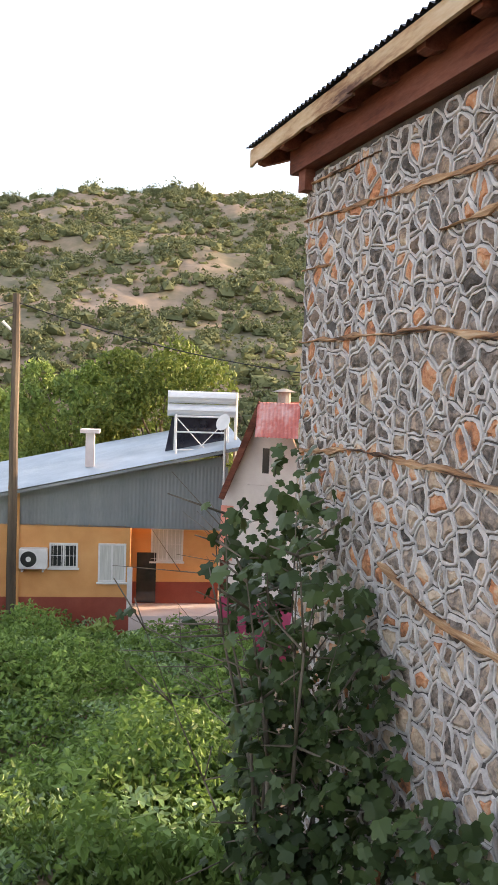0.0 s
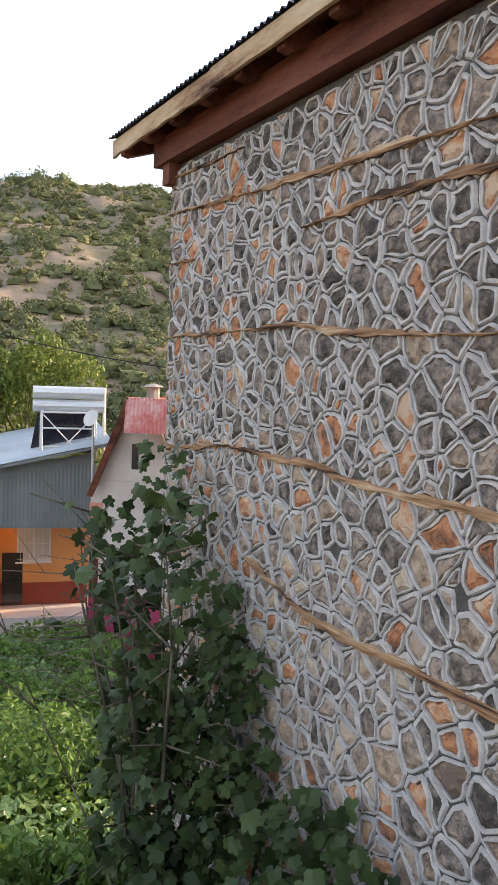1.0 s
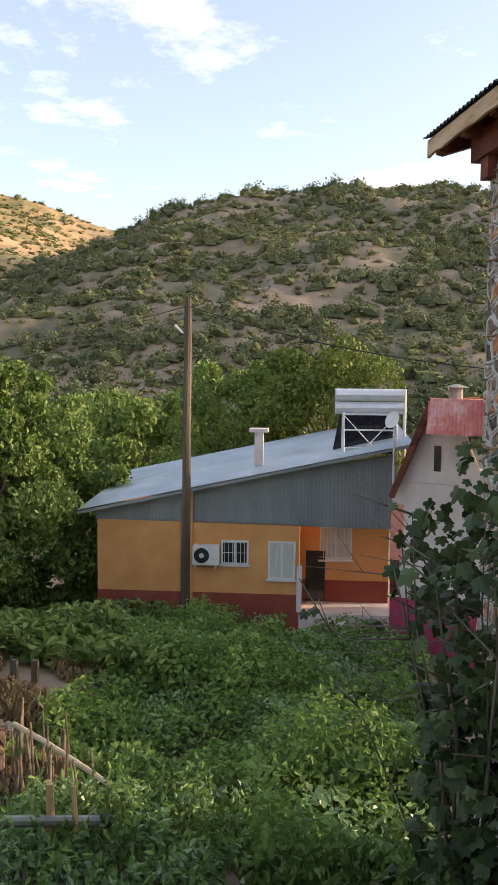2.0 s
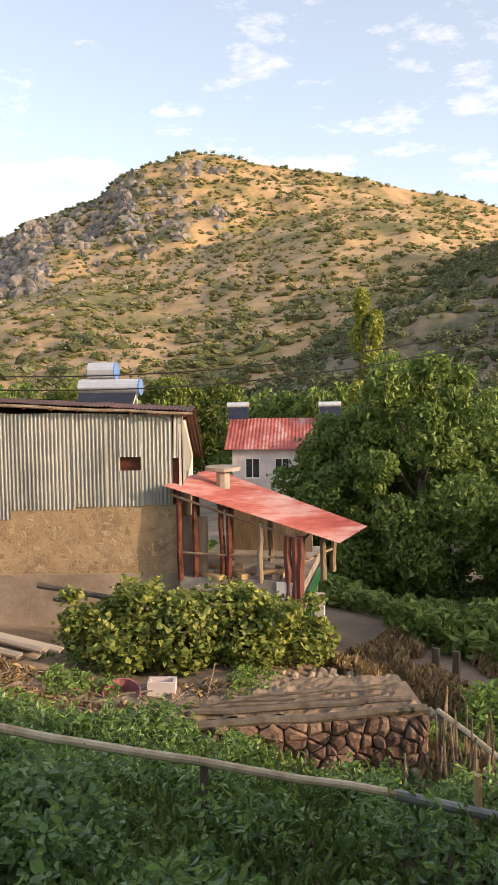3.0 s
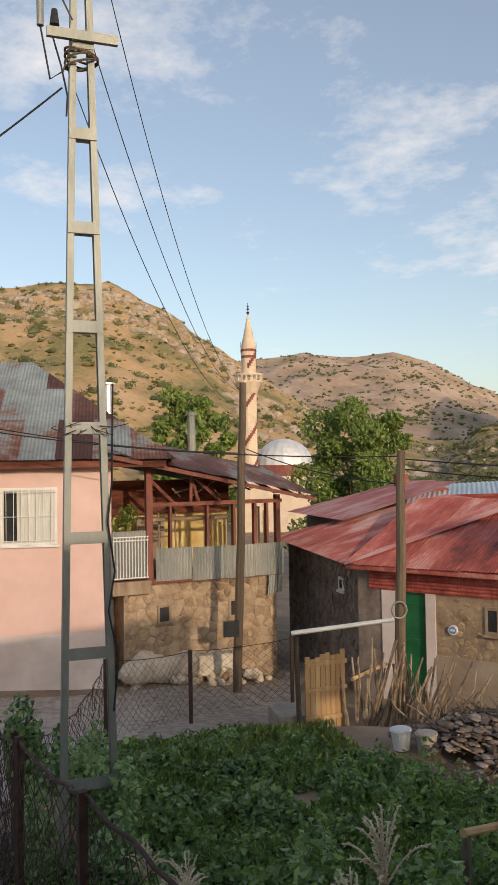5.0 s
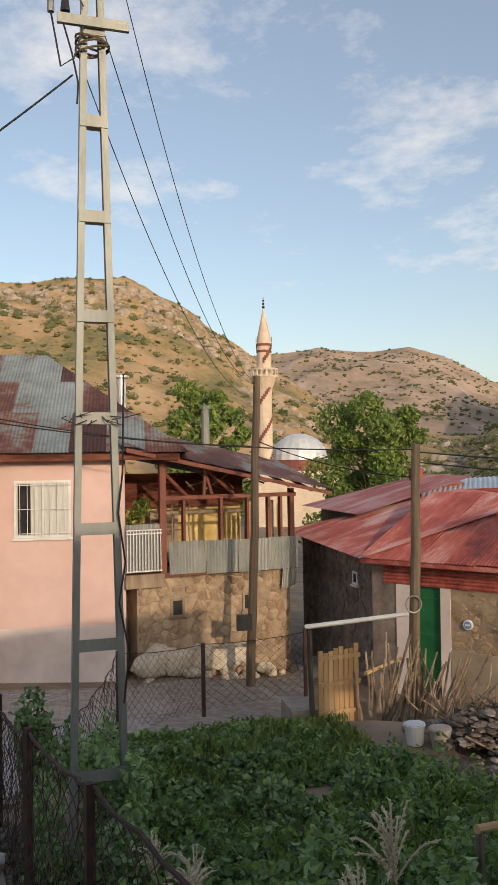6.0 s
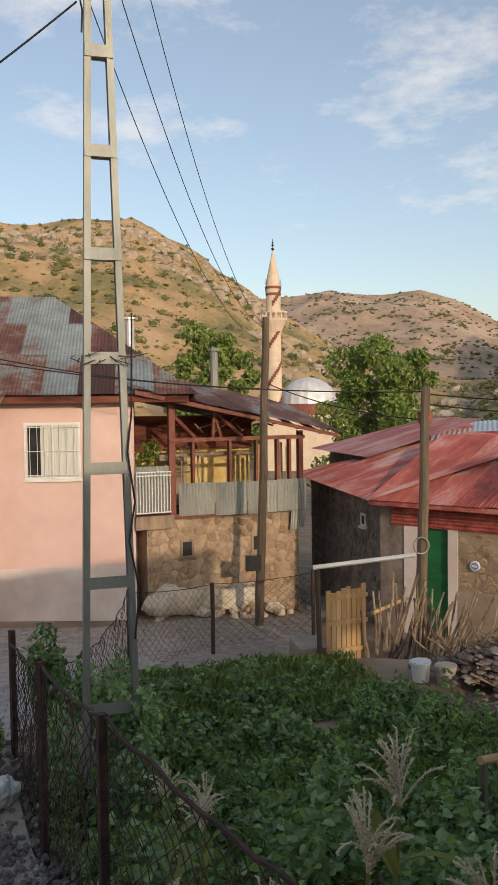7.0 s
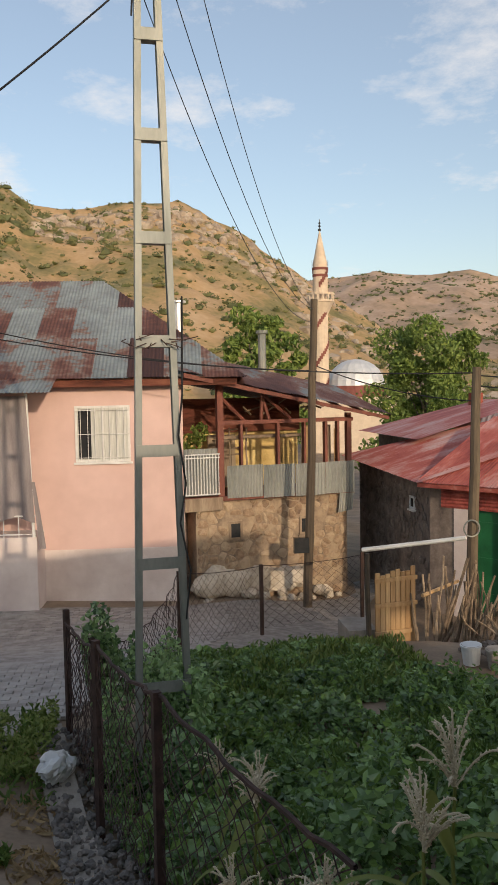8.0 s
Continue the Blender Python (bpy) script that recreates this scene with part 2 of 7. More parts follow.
# ---- ground: one sheet to the horizon ----
GROUND_PTS = [(0, 0, 2.9), (1.2, 0, 2.7), (0.5, -2, 2.9), (-2.2, 1.3, 1.5), (-3, 0.5, 1.2), (-5, 2, 0.9), (-9, 0, 0.33), (-10.5, -1.2, 0.45), (-8, -3, 0.75), (-6, -3, 1.0),
              (-17.9, -2.6, -0.25), (-20, 1, -0.35), (-20.5, 4.5, -0.6), (-24, 9, -1.2), (-15, 7, -0.3), (-18, 5, -0.45), (-11.8, 4.4, 0.52), (-11, 4.9, 0.45), (-12, 10.5, -0.45), (-9.5, 13.6, -1.05), (-5.4, 9.3, -0.95),
              (-4, 12, -1.5), (-8.5, 9.5, -0.15), (-9, 21, -2.5), (-3.7, 22, -2.45), (1, 23, -2.6), (0.2, 9, -0.8), (0.6, 5.5, 0.2), (0, 14, -1.7), (-3, 6, 0.2), (-15, -8, 0.2), (-5, -8, 1.8), (8, 4, 1.5), (8, -6, 3), (-30, 0, -1), (-14, 30, -4), (5, 30, -3.5), (-30, 20, -4)]


def ground_z(x, y):
    num = den = 0.0
    for px, py, pz in GROUND_PTS:
        d = (x - px) ** 2 + (y - py) ** 2 + 0.15
        w_ = 1 / d ** 1.6
        num += w_ * pz
        den += w_
    r = math.hypot(x, y)
    z = num / den
    far = -5.0
    k = min(1.0, max(0.0, (r - 28) / 40))
    return z * (1 - k) + far * k + noise.noise(Vector((x * 0.7, y * 0.7, 0))) * 0.05


def polar_sheet(name, azs, rs, zf, mat_):
    verts, faces = [], []
    for a in azs:
        for r in rs:
            x, y = -math.sin(radians(a)) * r, math.cos(radians(a)) * r
            verts.append((x, y, zf(x, y, a, r)))
    nr = len(rs)
    for i in range(len(azs) - 1):
        for j in range(nr - 1):
            faces.append((i * nr + j, (i + 1) * nr + j, (i + 1) * nr + j + 1, i * nr + j + 1))
    me = bpy.data.meshes.new(name)
    me.from_pydata(verts, [], faces)
    me.materials.append(mat_)
    me.polygons.foreach_set("use_smooth", [True] * len(faces))
    ob = new(name, me)
    return ob


g_rs = [0.3 + 0.35 * i for i in range(85)] + [30 * 1.14 ** i for i in range(1, 37)]
ground = polar_sheet("ground", [2.0 * i for i in range(181)], g_rs, lambda x, y, a, r: ground_z(x, y), EARTH)
tagged(ground, "dry brown earth sloping down from the terrace to the valley", "ground", kind="structure")


def crest(profile, a):
    if a <= profile[0][0]:
        return profile[0][1]
    for (a0, e0), (a1, e1) in zip(profile, profile[1:]):
        if a <= a1:
            k = (a - a0) / (a1 - a0)
            k = k * k * (3 - 2 * k) * 0.4 + k * 0.6
            return e0 + (e1 - e0) * k
    return profile[-1][1]


def hill(name, profile, near, far_, label, mat_, rough, step=0.35, base=-6.0, nr=60, shape=0.9, beyond=1.6):
    """A hillside that climbs from near to a ridge at far_ and falls behind it."""
    a0, a1 = profile[0][0], profile[-1][0]
    azs = [a0 + step * i for i in range(int((a1 - a0) / step) + 1)]
    ks = [i / nr for i in range(nr + 1)] + [1 + 0.08 * i for i in range(1, 8)]
    rs = [near + (far_ - near) * k for k in ks]

    def zf(x, y, a, r):
        top = 4.5 + math.tan(radians(crest(profile, a))) * far_ - base
        k = (r - near) / (far_ - near)
        h = k ** shape if k <= 1 else 1 - (k - 1) * beyond
        p = Vector((x, y, 0)) / (far_ * 0.16)
        f = noise.fractal(p, 0.65, 2.1, 7) * rough * far_ * min(1, k * 2.5) * (0.35 if abs(k - 1) < 0.02 else 1)
        ridge = (noise.ridged_multi_fractal(p * 0.7, 0.9, 2.2, 5, 1.0, 2.0) - 1.0) * rough * far_ * 0.6 * min(1, k * 2) * max(0.0, 1 - abs(k - 0.55) * 1.8)
        return base + top * h + f + ridge
    ob = polar_sheet(name, azs, rs, zf, mat_)
    tagged(ob, label, "hill", kind="structure")
    return zf


P_DARK = [(-30, 11), (-12, 11.5), (-3, 12.1), (2, 12.4), (9.5, 11.8), (16.6, 10.5), (19.2, 9.5), (22.7, 8.2), (26.4, 6.8), (30.2, 5.4), (34, 4.2), (36.7, 2.4), (40, 0), (44, -2)]
P_SUN = [(8, 7), (19, 9.4), (26.4, 11.3), (34, 13), (42.8, 13.9), (46.7, 12.8), (49.3, 11), (53, 9.9), (55.2, 8.7), (57.1, 6.2), (58.6, 4.4), (59.5, 3.4), (62.8, 2.0), (64.8, 0.2), (66.5, -1.5)]
P_FAR = [(52, 1), (59.8, 3.7), (62.8, 5), (66.1, 6.9), (68.2, 7.6), (71, 7.3), (74.6, 7.6), (77, 7.4), (84, 7), (90, 6)]
P_LEFT = [(58, -0.5), (61.5, 0.8), (64.5, 1.4), (70.7, 2.3), (72.9, 3.3), (77, 6), (80.8, 8.7), (84.2, 10.8), (87.5, 12.2), (91.7, 12.4), (93.9, 12), (96.8, 12.1), (98.8, 13.2), (112, 14), (125, 13)]
hill_dark = hill("hill_near", P_DARK, 70, 230, "shaded scrub-covered hillside with bare earth patches", HILLBROWN, 0.013, nr=90)
P_SPUR = [(10, 5.5), (20, 8.2), (28, 10.4), (33, 10.6), (36.5, 9.8), (39.1, 8.9), (42, 7.7), (45, 7.0), (49.5, 6.4), (54.1, 5.0), (58, 3.7), (62.1, 2.3), (64.2, 1.0), (66, -0.8), (68, -2)]
hill_spur = hill("hill_spur", P_SPUR, 120, 330, "sunlit golden spur of dry grass below the cliffs", HILLDRY, 0.009, nr=90)
hill_sun = hill("hill_sunlit", P_SUN, 330, 620, "sunlit dry grass hill with grey rock cliffs", HILLDRY, 0.012, nr=100)
hill_far = hill("hill_far", P_FAR, 500, 1100, "far rocky hill, paled by haze in its colour", HILLPALE, 0.010, nr=90)
hill_left = hill("hill_rocky", P_LEFT, 150, 430, "sunlit golden hillside with rock outcrops", HILLDRY, 0.011, nr=100)

# ---- foliage ----
# dark leaf whose pale end is raised to paint highlights on single leaves
LEAF_DARK = leaf_material("dark_vine_leaf", (0.045, 0.10, 0.037), (0.34, 0.51, 0.20), 0.32, 0.35, spec=0.75)
LEAF_BRIGHT = leaf_material("bright_weed_leaf", (0.085, 0.155, 0.035), (0.26, 0.40, 0.10), 0.5, 0.35)
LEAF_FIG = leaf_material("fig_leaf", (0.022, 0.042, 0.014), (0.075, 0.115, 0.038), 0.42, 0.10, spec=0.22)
LEAF_TREE = leaf_material("tree_leaf", (0.08, 0.145, 0.034), (0.27, 0.35, 0.09), lit=0.3)
LEAF_SUN = leaf_material("yellow_green_leaf", (0.06, 0.105, 0.018), (0.23, 0.27, 0.06), lit=0.6)
LEAF_SCRUB = leaf_material("grey_green_scrub", (0.07, 0.085, 0.038), (0.20, 0.215, 0.10), 0.8, 0.1, lit=0.05)
LEAF_SCRUB_DRY = leaf_material("olive_scrub", (0.10, 0.115, 0.04), (0.25, 0.24, 0.095), 0.8, 0.1, lit=0.05)
LEAF_POPLAR = leaf_material("poplar_leaf", (0.17, 0.21, 0.035), (0.44, 0.46, 0.11), lit=0.3)
GRASS = leaf_material("grass_blade", (0.055, 0.115, 0.02), (0.18, 0.26, 0.065))
DRYGRASS = leaf_material("dry_grass_blade", (0.22, 0.15, 0.08), (0.46, 0.34, 0.18), 0.8, 0.2)
BARK = material("bark", [(0.3, (0.07, 0.055, 0.04)), (0.7, (0.20, 0.17, 0.13))], 5, bump=0.7, stretch=(1, 1, 0.3))

rs_ = np.random.RandomState(7)


def leaves_mesh(name, pos, size, mat_, tilt=0.9, aspect=0.62, rs=rs_, fold=0.18, up=None):
    """One small folded leaf at each place in pos; sizes in metres."""
    n = len(pos)
    pos = np.asarray(pos, float)
    size = np.broadcast_to(np.asarray(size, float), (n,))[:, None]
    az = rs.uniform(0, 2 * np.pi, n)
    ti = rs.normal(0, tilt, n)
    d = np.stack([np.cos(az) * np.cos(ti), np.sin(az) * np.cos(ti), np.sin(ti)], 1)
    if up is not None:
        d = d * (1 - up) + np.array([0, 0, 1.0]) * up
        d /= np.linalg.norm(d, axis=1)[:, None]
    w = rs.normal(0, 1, (n, 3))
    w -= (w * d).sum(1)[:, None] * d
    w[:, 2] *= 0.5
    w -= (w * d).sum(1)[:, None] * d
    w /= np.linalg.norm(w, axis=1)[:, None] + 1e-9
    nn = np.cross(d, w)
    v = np.empty((n, 6, 3))
    v[:, 0] = pos - d * size * 0.5
    v[:, 1] = pos - d * size * 0.12 + w * size * aspect * 0.5 + nn * size * fold
    v[:, 2] = pos + d * size * 0.22 + w * size * aspect * 0.38 + nn * size * fold * 0.7
    v[:, 3] = pos + d * size * 0.55 - nn * size * fold * 0.5
    v[:, 4] = pos + d * size * 0.22 - w * size * aspect * 0.38 + nn * size * fold * 0.7
    v[:, 5] = pos - d * size * 0.12 - w * size * aspect * 0.5 + nn * size * fold
    base = np.arange(n)[:, None] * 6
    f = np.concatenate([base + np.array([0, 1, 2, 3]), base + np.array([0, 3, 4, 5])], 0)
    me = bpy.data.meshes.new(name)
    me.from_pydata(v.reshape(-1, 3).tolist(), [], f.tolist())
    me.materials.append(mat_)
    return me


def lumps(rs, n, centres, radii, hollow=0.55, drop=0.0):
    """n places spread over the outer parts of a few ellipsoids."""
    k = rs.randint(0, len(centres), n)
    d = rs.normal(0, 1, (n, 3))
    d /= np.linalg.norm(d, axis=1)[:, None]
    r = (hollow + (1 - hollow) * rs.uniform(0, 1, n) ** 0.7) * (1 + 0.10 * rs.normal(0, 1, n))
    p = np.asarray(centres)[k] + d * r[:, None] * np.asarray(radii)[k]
    return p


def tree(name, x, y, z0, height, width, mat_, label, leaves=5000, leaf=0.16, seed=1, shape="round", trunk=0.18, crown_from=0.25):
    """A tapered trunk with limbs and a crown of many leaves gathered in uneven lumps."""
    rs = np.random.RandomState(seed)
    rng = random.Random(seed)
    t = thing(name, label, "tree", pose(x, y, z0))
    bm = BM()
    top = height * (0.72 if shape == "round" else 0.95)
    rod(bm, (0, 0, -0.3), (0, 0, top), trunk, trunk * 0.25, 8, 0.05 * height * 0.4, 6, rng)
    part("trunk", bm, BARK, t, smooth=True)
    centres, radii = [], []
    zc0 = height * crown_from
    cnt = 40 if shape == "round" else 16
    for i in range(cnt):
        k = (i + 0.5) / cnt
        z = zc0 + (height * 0.95 - zc0) * k
        if shape == "round":
            prof = math.sin(math.pi * min(1, 0.12 + 0.80 * k)) ** 0.6
        else:
            prof = (1 - k) ** 0.7 * 0.9 + 0.12
        a = i * 2.4 + rng.uniform(-0.4, 0.4)
        rr = width / 2 * prof * rng.uniform(0.3, 0.98)
        s = width * rng.uniform(0.08, 0.2) * (0.6 + 0.4 * prof)
        c = (math.cos(a) * rr, math.sin(a) * rr, z)
        centres.append(c)
        radii.append((s, s, s * rng.uniform(0.6, 0.95)) if shape == "round" else (s * 0.9, s * 0.9, s * 1.8))
    bm = BM()
    for c in centres[::2]:
        rod(bm, (0, 0, max(0.2, c[2] * 0.62)), c, trunk * 0.32, trunk * 0.07, 5, 0.08, 3, rng)
    part("branching", bm, BARK, t, smooth=True)
    pts = lumps(rs, leaves, centres, radii, 0.5)
    me = leaves_mesh("crown", pts, rs.uniform(0.7, 1.35, leaves) * leaf, mat_, rs=rs)
    ob = new("crown", me)
    ob.parent = t
    return t


BLOB = BM()
bmesh.ops.create_icosphere(BLOB, subdivisions=1, radius=1.0)
BLOB_V = np.array([v.co[:] for v in BLOB.verts])
BLOB_F = np.array([[v.index for v in f.verts] for f in BLOB.faces])
BLOB.free()


def bush_cover(name, zf, profile, near, far_, count, size, mat_, label, seed, per=12, kmin=0.02, kmax=1.02, clump=1.0, leafk=0.34, amin=None, amax=None, tall=0.8):
    """Scrub over a hillside: broken, lumpy heaps of foliage with loose sprays round them, rooted in the slope."""
    rs = np.random.RandomState(seed)
    a0, a1 = profile[0][0] if amin is None else amin, profile[-1][0] if amax is None else amax
    lump_v, lump_f, pts, sz, nb = [], [], [], [], 0
    for _ in range(count):
        a, k = rs.uniform(a0, a1), rs.uniform(kmin, kmax)
        if crest(profile, a) < -0.5:
            continue
        r = near + (far_ - near) * k
        x, y = -math.sin(radians(a)) * r, math.cos(radians(a)) * r
        dens = noise.noise(Vector((x, y, seed)) / (far_ * 0.05)) + 0.5 * noise.noise(Vector((x, y, seed)) / (far_ * 0.016))
        if dens < rs.uniform(-0.9, 0.5) * clump:
            continue
        s = size * rs.uniform(0.4, 1.0) ** 1.5 * 1.3
        c = np.array([x, y, zf(x, y, a, r) + 0.12 * s])
        ph = rs.uniform(0, 6.28, 3)
        wave = 1 + 0.22 * np.sin(BLOB_V[:, :1] * 4.1 + ph[0]) + 0.22 * np.sin(BLOB_V[:, 1:2] * 4.7 + ph[1]) + 0.18 * np.sin(BLOB_V[:, 2:] * 5.3 + ph[2]) + rs.normal(0, 0.10, (len(BLOB_V), 1))
        lump_v.append(c + BLOB_V * wave * s * 0.33 * np.array([rs.uniform(0.8, 1.4), rs.uniform(0.8, 1.4), tall * rs.uniform(0.7, 1.2)]))
        lump_f.append(BLOB_F + nb)
        nb += len(BLOB_V)
        d = rs.normal(0, 1, (per, 3))
        d /= np.linalg.norm(d, axis=1)[:, None]
        d[:, 2] = np.abs(d[:, 2])
        pts.append(c + d * s * rs.uniform(0.22, 0.55, (per, 1)) * np.array([1.1, 1.1, tall]))
        sz.append(np.full(per, s * leafk) * rs.uniform(0.6, 1.3, per))
    sprays = leaves_mesh(name, np.concatenate(pts), np.concatenate(sz), mat_, rs=rs, aspect=0.9, tilt=0.7, fold=0.25)
    v0 = np.empty(len(sprays.vertices) * 3)
    sprays.vertices.foreach_get("co", v0)
    v0 = v0.reshape(-1, 3)
    me = bpy.data.meshes.new(name)
    first = np.arange(len(v0) // 6)[:, None] * 6 + nb
    quads = np.concatenate([first + np.array([0, 1, 2, 3]), first + np.array([0, 3, 4, 5])], 0)
    me.from_pydata(np.concatenate(lump_v + [v0]).tolist(), [], np.concatenate(lump_f).tolist() + quads.tolist())
    bpy.data.meshes.remove(sprays)
    me.materials.append(mat_)
    return tagged(new(name, me), label, "scrub", kind="stuff")


ROCK = material("pale_rock", [(0.3, (0.20, 0.155, 0.115)), (0.5, (0.36, 0.29, 0.22)), (0.72, (0.48, 0.41, 0.33))], 0.25, bump=0.9, fine=1.5, island=0.15)
ROCK_GREY = material("grey_rock", [(0.3, (0.10, 0.09, 0.08)), (0.5, (0.19, 0.17, 0.15)), (0.72, (0.30, 0.27, 0.24))], 0.25, bump=0.9, fine=1.5, island=0.15)


def rock(bm, c, s, rng, sub=1, squash=(1, 1, 1)):
    """A broken angular stone."""
    g = bmesh.ops.create_icosphere(bm, subdivisions=sub, radius=1.0)
    off = Vector((rng.uniform(0, 99), rng.uniform(0, 99), rng.uniform(0, 99)))
    rot = Euler((rng.uniform(0, 6), rng.uniform(0, 6), rng.uniform(0, 6))).to_matrix()
    for v in g["verts"]:
        p = v.co.copy()
        k = 1 + 0.45 * noise.noise(p * 1.1 + off)
        p = rot @ (p * k)
        v.co = Vector(c) + Vector((p.x * s * squash[0], p.y * s * squash[1], p.z * s * squash[2]))


def outcrop(name, zf, near, far_, spots, size, mat_, label, seed, tall=1.4):
    """Crags breaking out of a hillside: spots of (azimuth, from, to, count)."""
    rng = random.Random(seed)
    verts, faces = [], []
    proto = BM()
    bmesh.ops.create_icosphere(proto, subdivisions=2, radius=1.0)
    pv = [v.co.copy() for v in proto.verts]
    pf = [[v.index for v in f.verts] for f in proto.faces]
    proto.free()
    for a0, a1, k0, k1, cnt in spots:
        for _ in range(cnt):
            a, k = rng.uniform(a0, a1), rng.uniform(k0, k1)
            r = near + (far_ - near) * k
            x, y = -math.sin(radians(a)) * r, math.cos(radians(a)) * r
            s = size * rng.uniform(0.35, 1.2)
            z = zf(x, y, a, r) - 0.3 * s
            off = Vector((rng.uniform(0, 99), rng.uniform(0, 99), 0))
            sx, sy, sz_ = rng.uniform(0.7, 1.3), rng.uniform(0.7, 1.3), tall * rng.uniform(0.6, 1.3)
            b = len(verts)
            for p in pv:
                q = p * (1 + 0.55 * noise.noise(p * 1.3 + off) + 0.25 * noise.noise(p * 3.1 + off))
                verts.append((x + q.x * s * sx, y + q.y * s * sy, z + q.z * s * sz_))
            faces += [[i + b for i in f] for f in pf]
    me = bpy.data.meshes.new(name)
    me.from_pydata(verts, [], faces)
    me.materials.append(mat_)
    return tagged(new(name, me), label, "rocks", kind="stuff")


bush_cover("hill_scrub", hill_dark, P_DARK, 70, 230, 5600, 2.9, LEAF_SCRUB, "grey-green scrub bushes scattered over the shaded hill", 3, 54, kmin=0.03, amin=-6, leafk=0.115)
bush_cover("hill_scrub", hill_dark, P_DARK, 70, 230, 800, 2.8, LEAF_SCRUB_DRY, "yellowing bushes along the upper shaded hill", 4, 50, kmin=0.5, amin=-6, leafk=0.115)
bush_cover("hill_scrub", hill_dark, P_DARK, 70, 230, 120, 4.6, LEAF_SCRUB, "small trees along the ridge of the shaded hill", 14, 90, kmin=0.95, kmax=1.0, amin=-6, leafk=0.09, clump=0.3, tall=1.1)
bush_cover("hill_scrub", hill_spur, P_SPUR, 120, 330, 6000, 2.6, LEAF_SCRUB_DRY, "olive bushes dotted over the golden spur", 5, 18, amin=16, leafk=0.16, clump=0.9, tall=0.6)
bush_cover("hill_scrub", hill_spur, P_SPUR, 120, 330, 320, 4.4, LEAF_SCRUB, "dark bushes at the foot of the golden spur", 25, 50, amin=16, leafk=0.11, kmax=0.35)
bush_cover("hill_scrub", hill_sun, P_SUN, 330, 620, 6500, 4.2, LEAF_SCRUB_DRY, "olive green scrub over the sunlit hill", 6, 10, amin=16, clump=0.7, leafk=0.18, tall=0.6)
bush_cover("hill_scrub", hill_sun, P_SUN, 330, 620, 2600, 4.6, LEAF_SCRUB, "dark green scrub in folds of the sunlit hill", 36, 12, amin=34, clump=1.2, leafk=0.18, tall=0.6)
bush_cover("hill_scrub", hill_sun, P_SUN, 330, 620, 160, 5.0, LEAF_SCRUB, "small dark trees along the ridge of the sunlit hill", 26, 24, amin=16, kmin=0.97, kmax=1.0, clump=0.3, leafk=0.14)
bush_cover("hill_scrub", hill_left, P_LEFT, 150, 430, 2200, 2.4, LEAF_SCRUB_DRY, "low olive scrub on the rocky golden hill", 7, 16, clump=1.2, leafk=0.17, tall=0.6)
bush_cover("hill_scrub", hill_left, P_LEFT, 150, 430, 2600, 3.4, LEAF_SCRUB, "dark green bushes in the folds of the golden hill", 17, 26, clump=2.0, leafk=0.14, tall=0.7)
bush_cover("hill_scrub", hill_left, P_LEFT, 150, 430, 200, 6.0, LEAF_SCRUB, "rounded dark bushes on the near flank of the golden hill", 27, 70, amin=92, clump=0.8, leafk=0.10, tall=0.8)
bush_cover("hill_scrub", hill_far, P_FAR, 500, 1100, 5000, 5.2, LEAF_SCRUB, "tiny dark bushes over the far pale hill", 8, 5, leafk=0.2, tall=0.6)
bush_cover("hill_tufts", hill_dark, P_DARK, 70, 230, 5500, 1.35, LEAF_SCRUB_DRY, "low dry tufts between the bushes of the shaded hill", 51, 9, kmin=0.03, amin=-6, leafk=0.25, clump=0.6, tall=0.6)
bush_cover("hill_tufts", hill_left, P_LEFT, 150, 430, 4500, 1.4, LEAF_SCRUB_DRY, "low olive tufts on the golden hill", 52, 4, leafk=0.25, clump=0.7, tall=0.5)
bush_cover("hill_tufts", hill_spur, P_SPUR, 120, 330, 4000, 1.3, LEAF_SCRUB_DRY, "low olive tufts on the golden spur", 53, 4, amin=16, leafk=0.25, clump=0.7, tall=0.5)
outcrop("rock_outcrop", hill_sun, 330, 620, [(52, 58, 0.3, 0.95, 520), (46, 53, 0.6, 0.95, 200), (40, 50, 0.4, 0.9, 120)], 3.6, ROCK_GREY, "grey weathered cliff rocks on the ridge", 3, 1.1)
outcrop("rock_outcrop", hill_spur, 120, 330, [(56, 66, 0.1, 0.95, 300), (40, 56, 0.3, 1.0, 80)], 1.1, ROCK, "brown broken rocks on the low spur", 9, 0.9)
outcrop("rock_outcrop", hill_left, 150, 430, [(78, 97, 0.62, 0.92, 420), (68, 80, 0.3, 0.8, 140), (62, 70, 0.3, 0.9, 60)], 2.6, ROCK, "pale weathered limestone crags on the golden hill", 4, 0.8)

tree("walnut_tree", -11.9, 22.3, -3.0, 8.0, 5.6, LEAF_TREE, "large leafy green walnut tree beside the red porch", 28000, 0.17, 2, crown_from=0.1)
tree("walnut_tree", -14.2, 22.0, -3.0, 6.2, 4.2, LEAF_TREE, "lower spreading green tree behind the red porch", 17000, 0.17, 12, crown_from=0.1)
tree("walnut_tree", -9.6, 25.0, -3.2, 5.0, 4.0, LEAF_TREE, "low dark green tree beside the orange house", 12000, 0.17, 22, crown_from=0.05)
tree("poplar_tree", -28.2, 46.6, -4.5, 14.2, 4.2, LEAF_POPLAR, "tall slim yellow-green poplar catching the sun", 22000, 0.25, 3, "slim", crown_from=0.12)
tree("mulberry_tree", -3.2, 30.5, -3.4, 9.2, 6.2, LEAF_SUN, "bright yellow-green tree behind the orange house", 24000, 0.16, 4, crown_from=0.15)
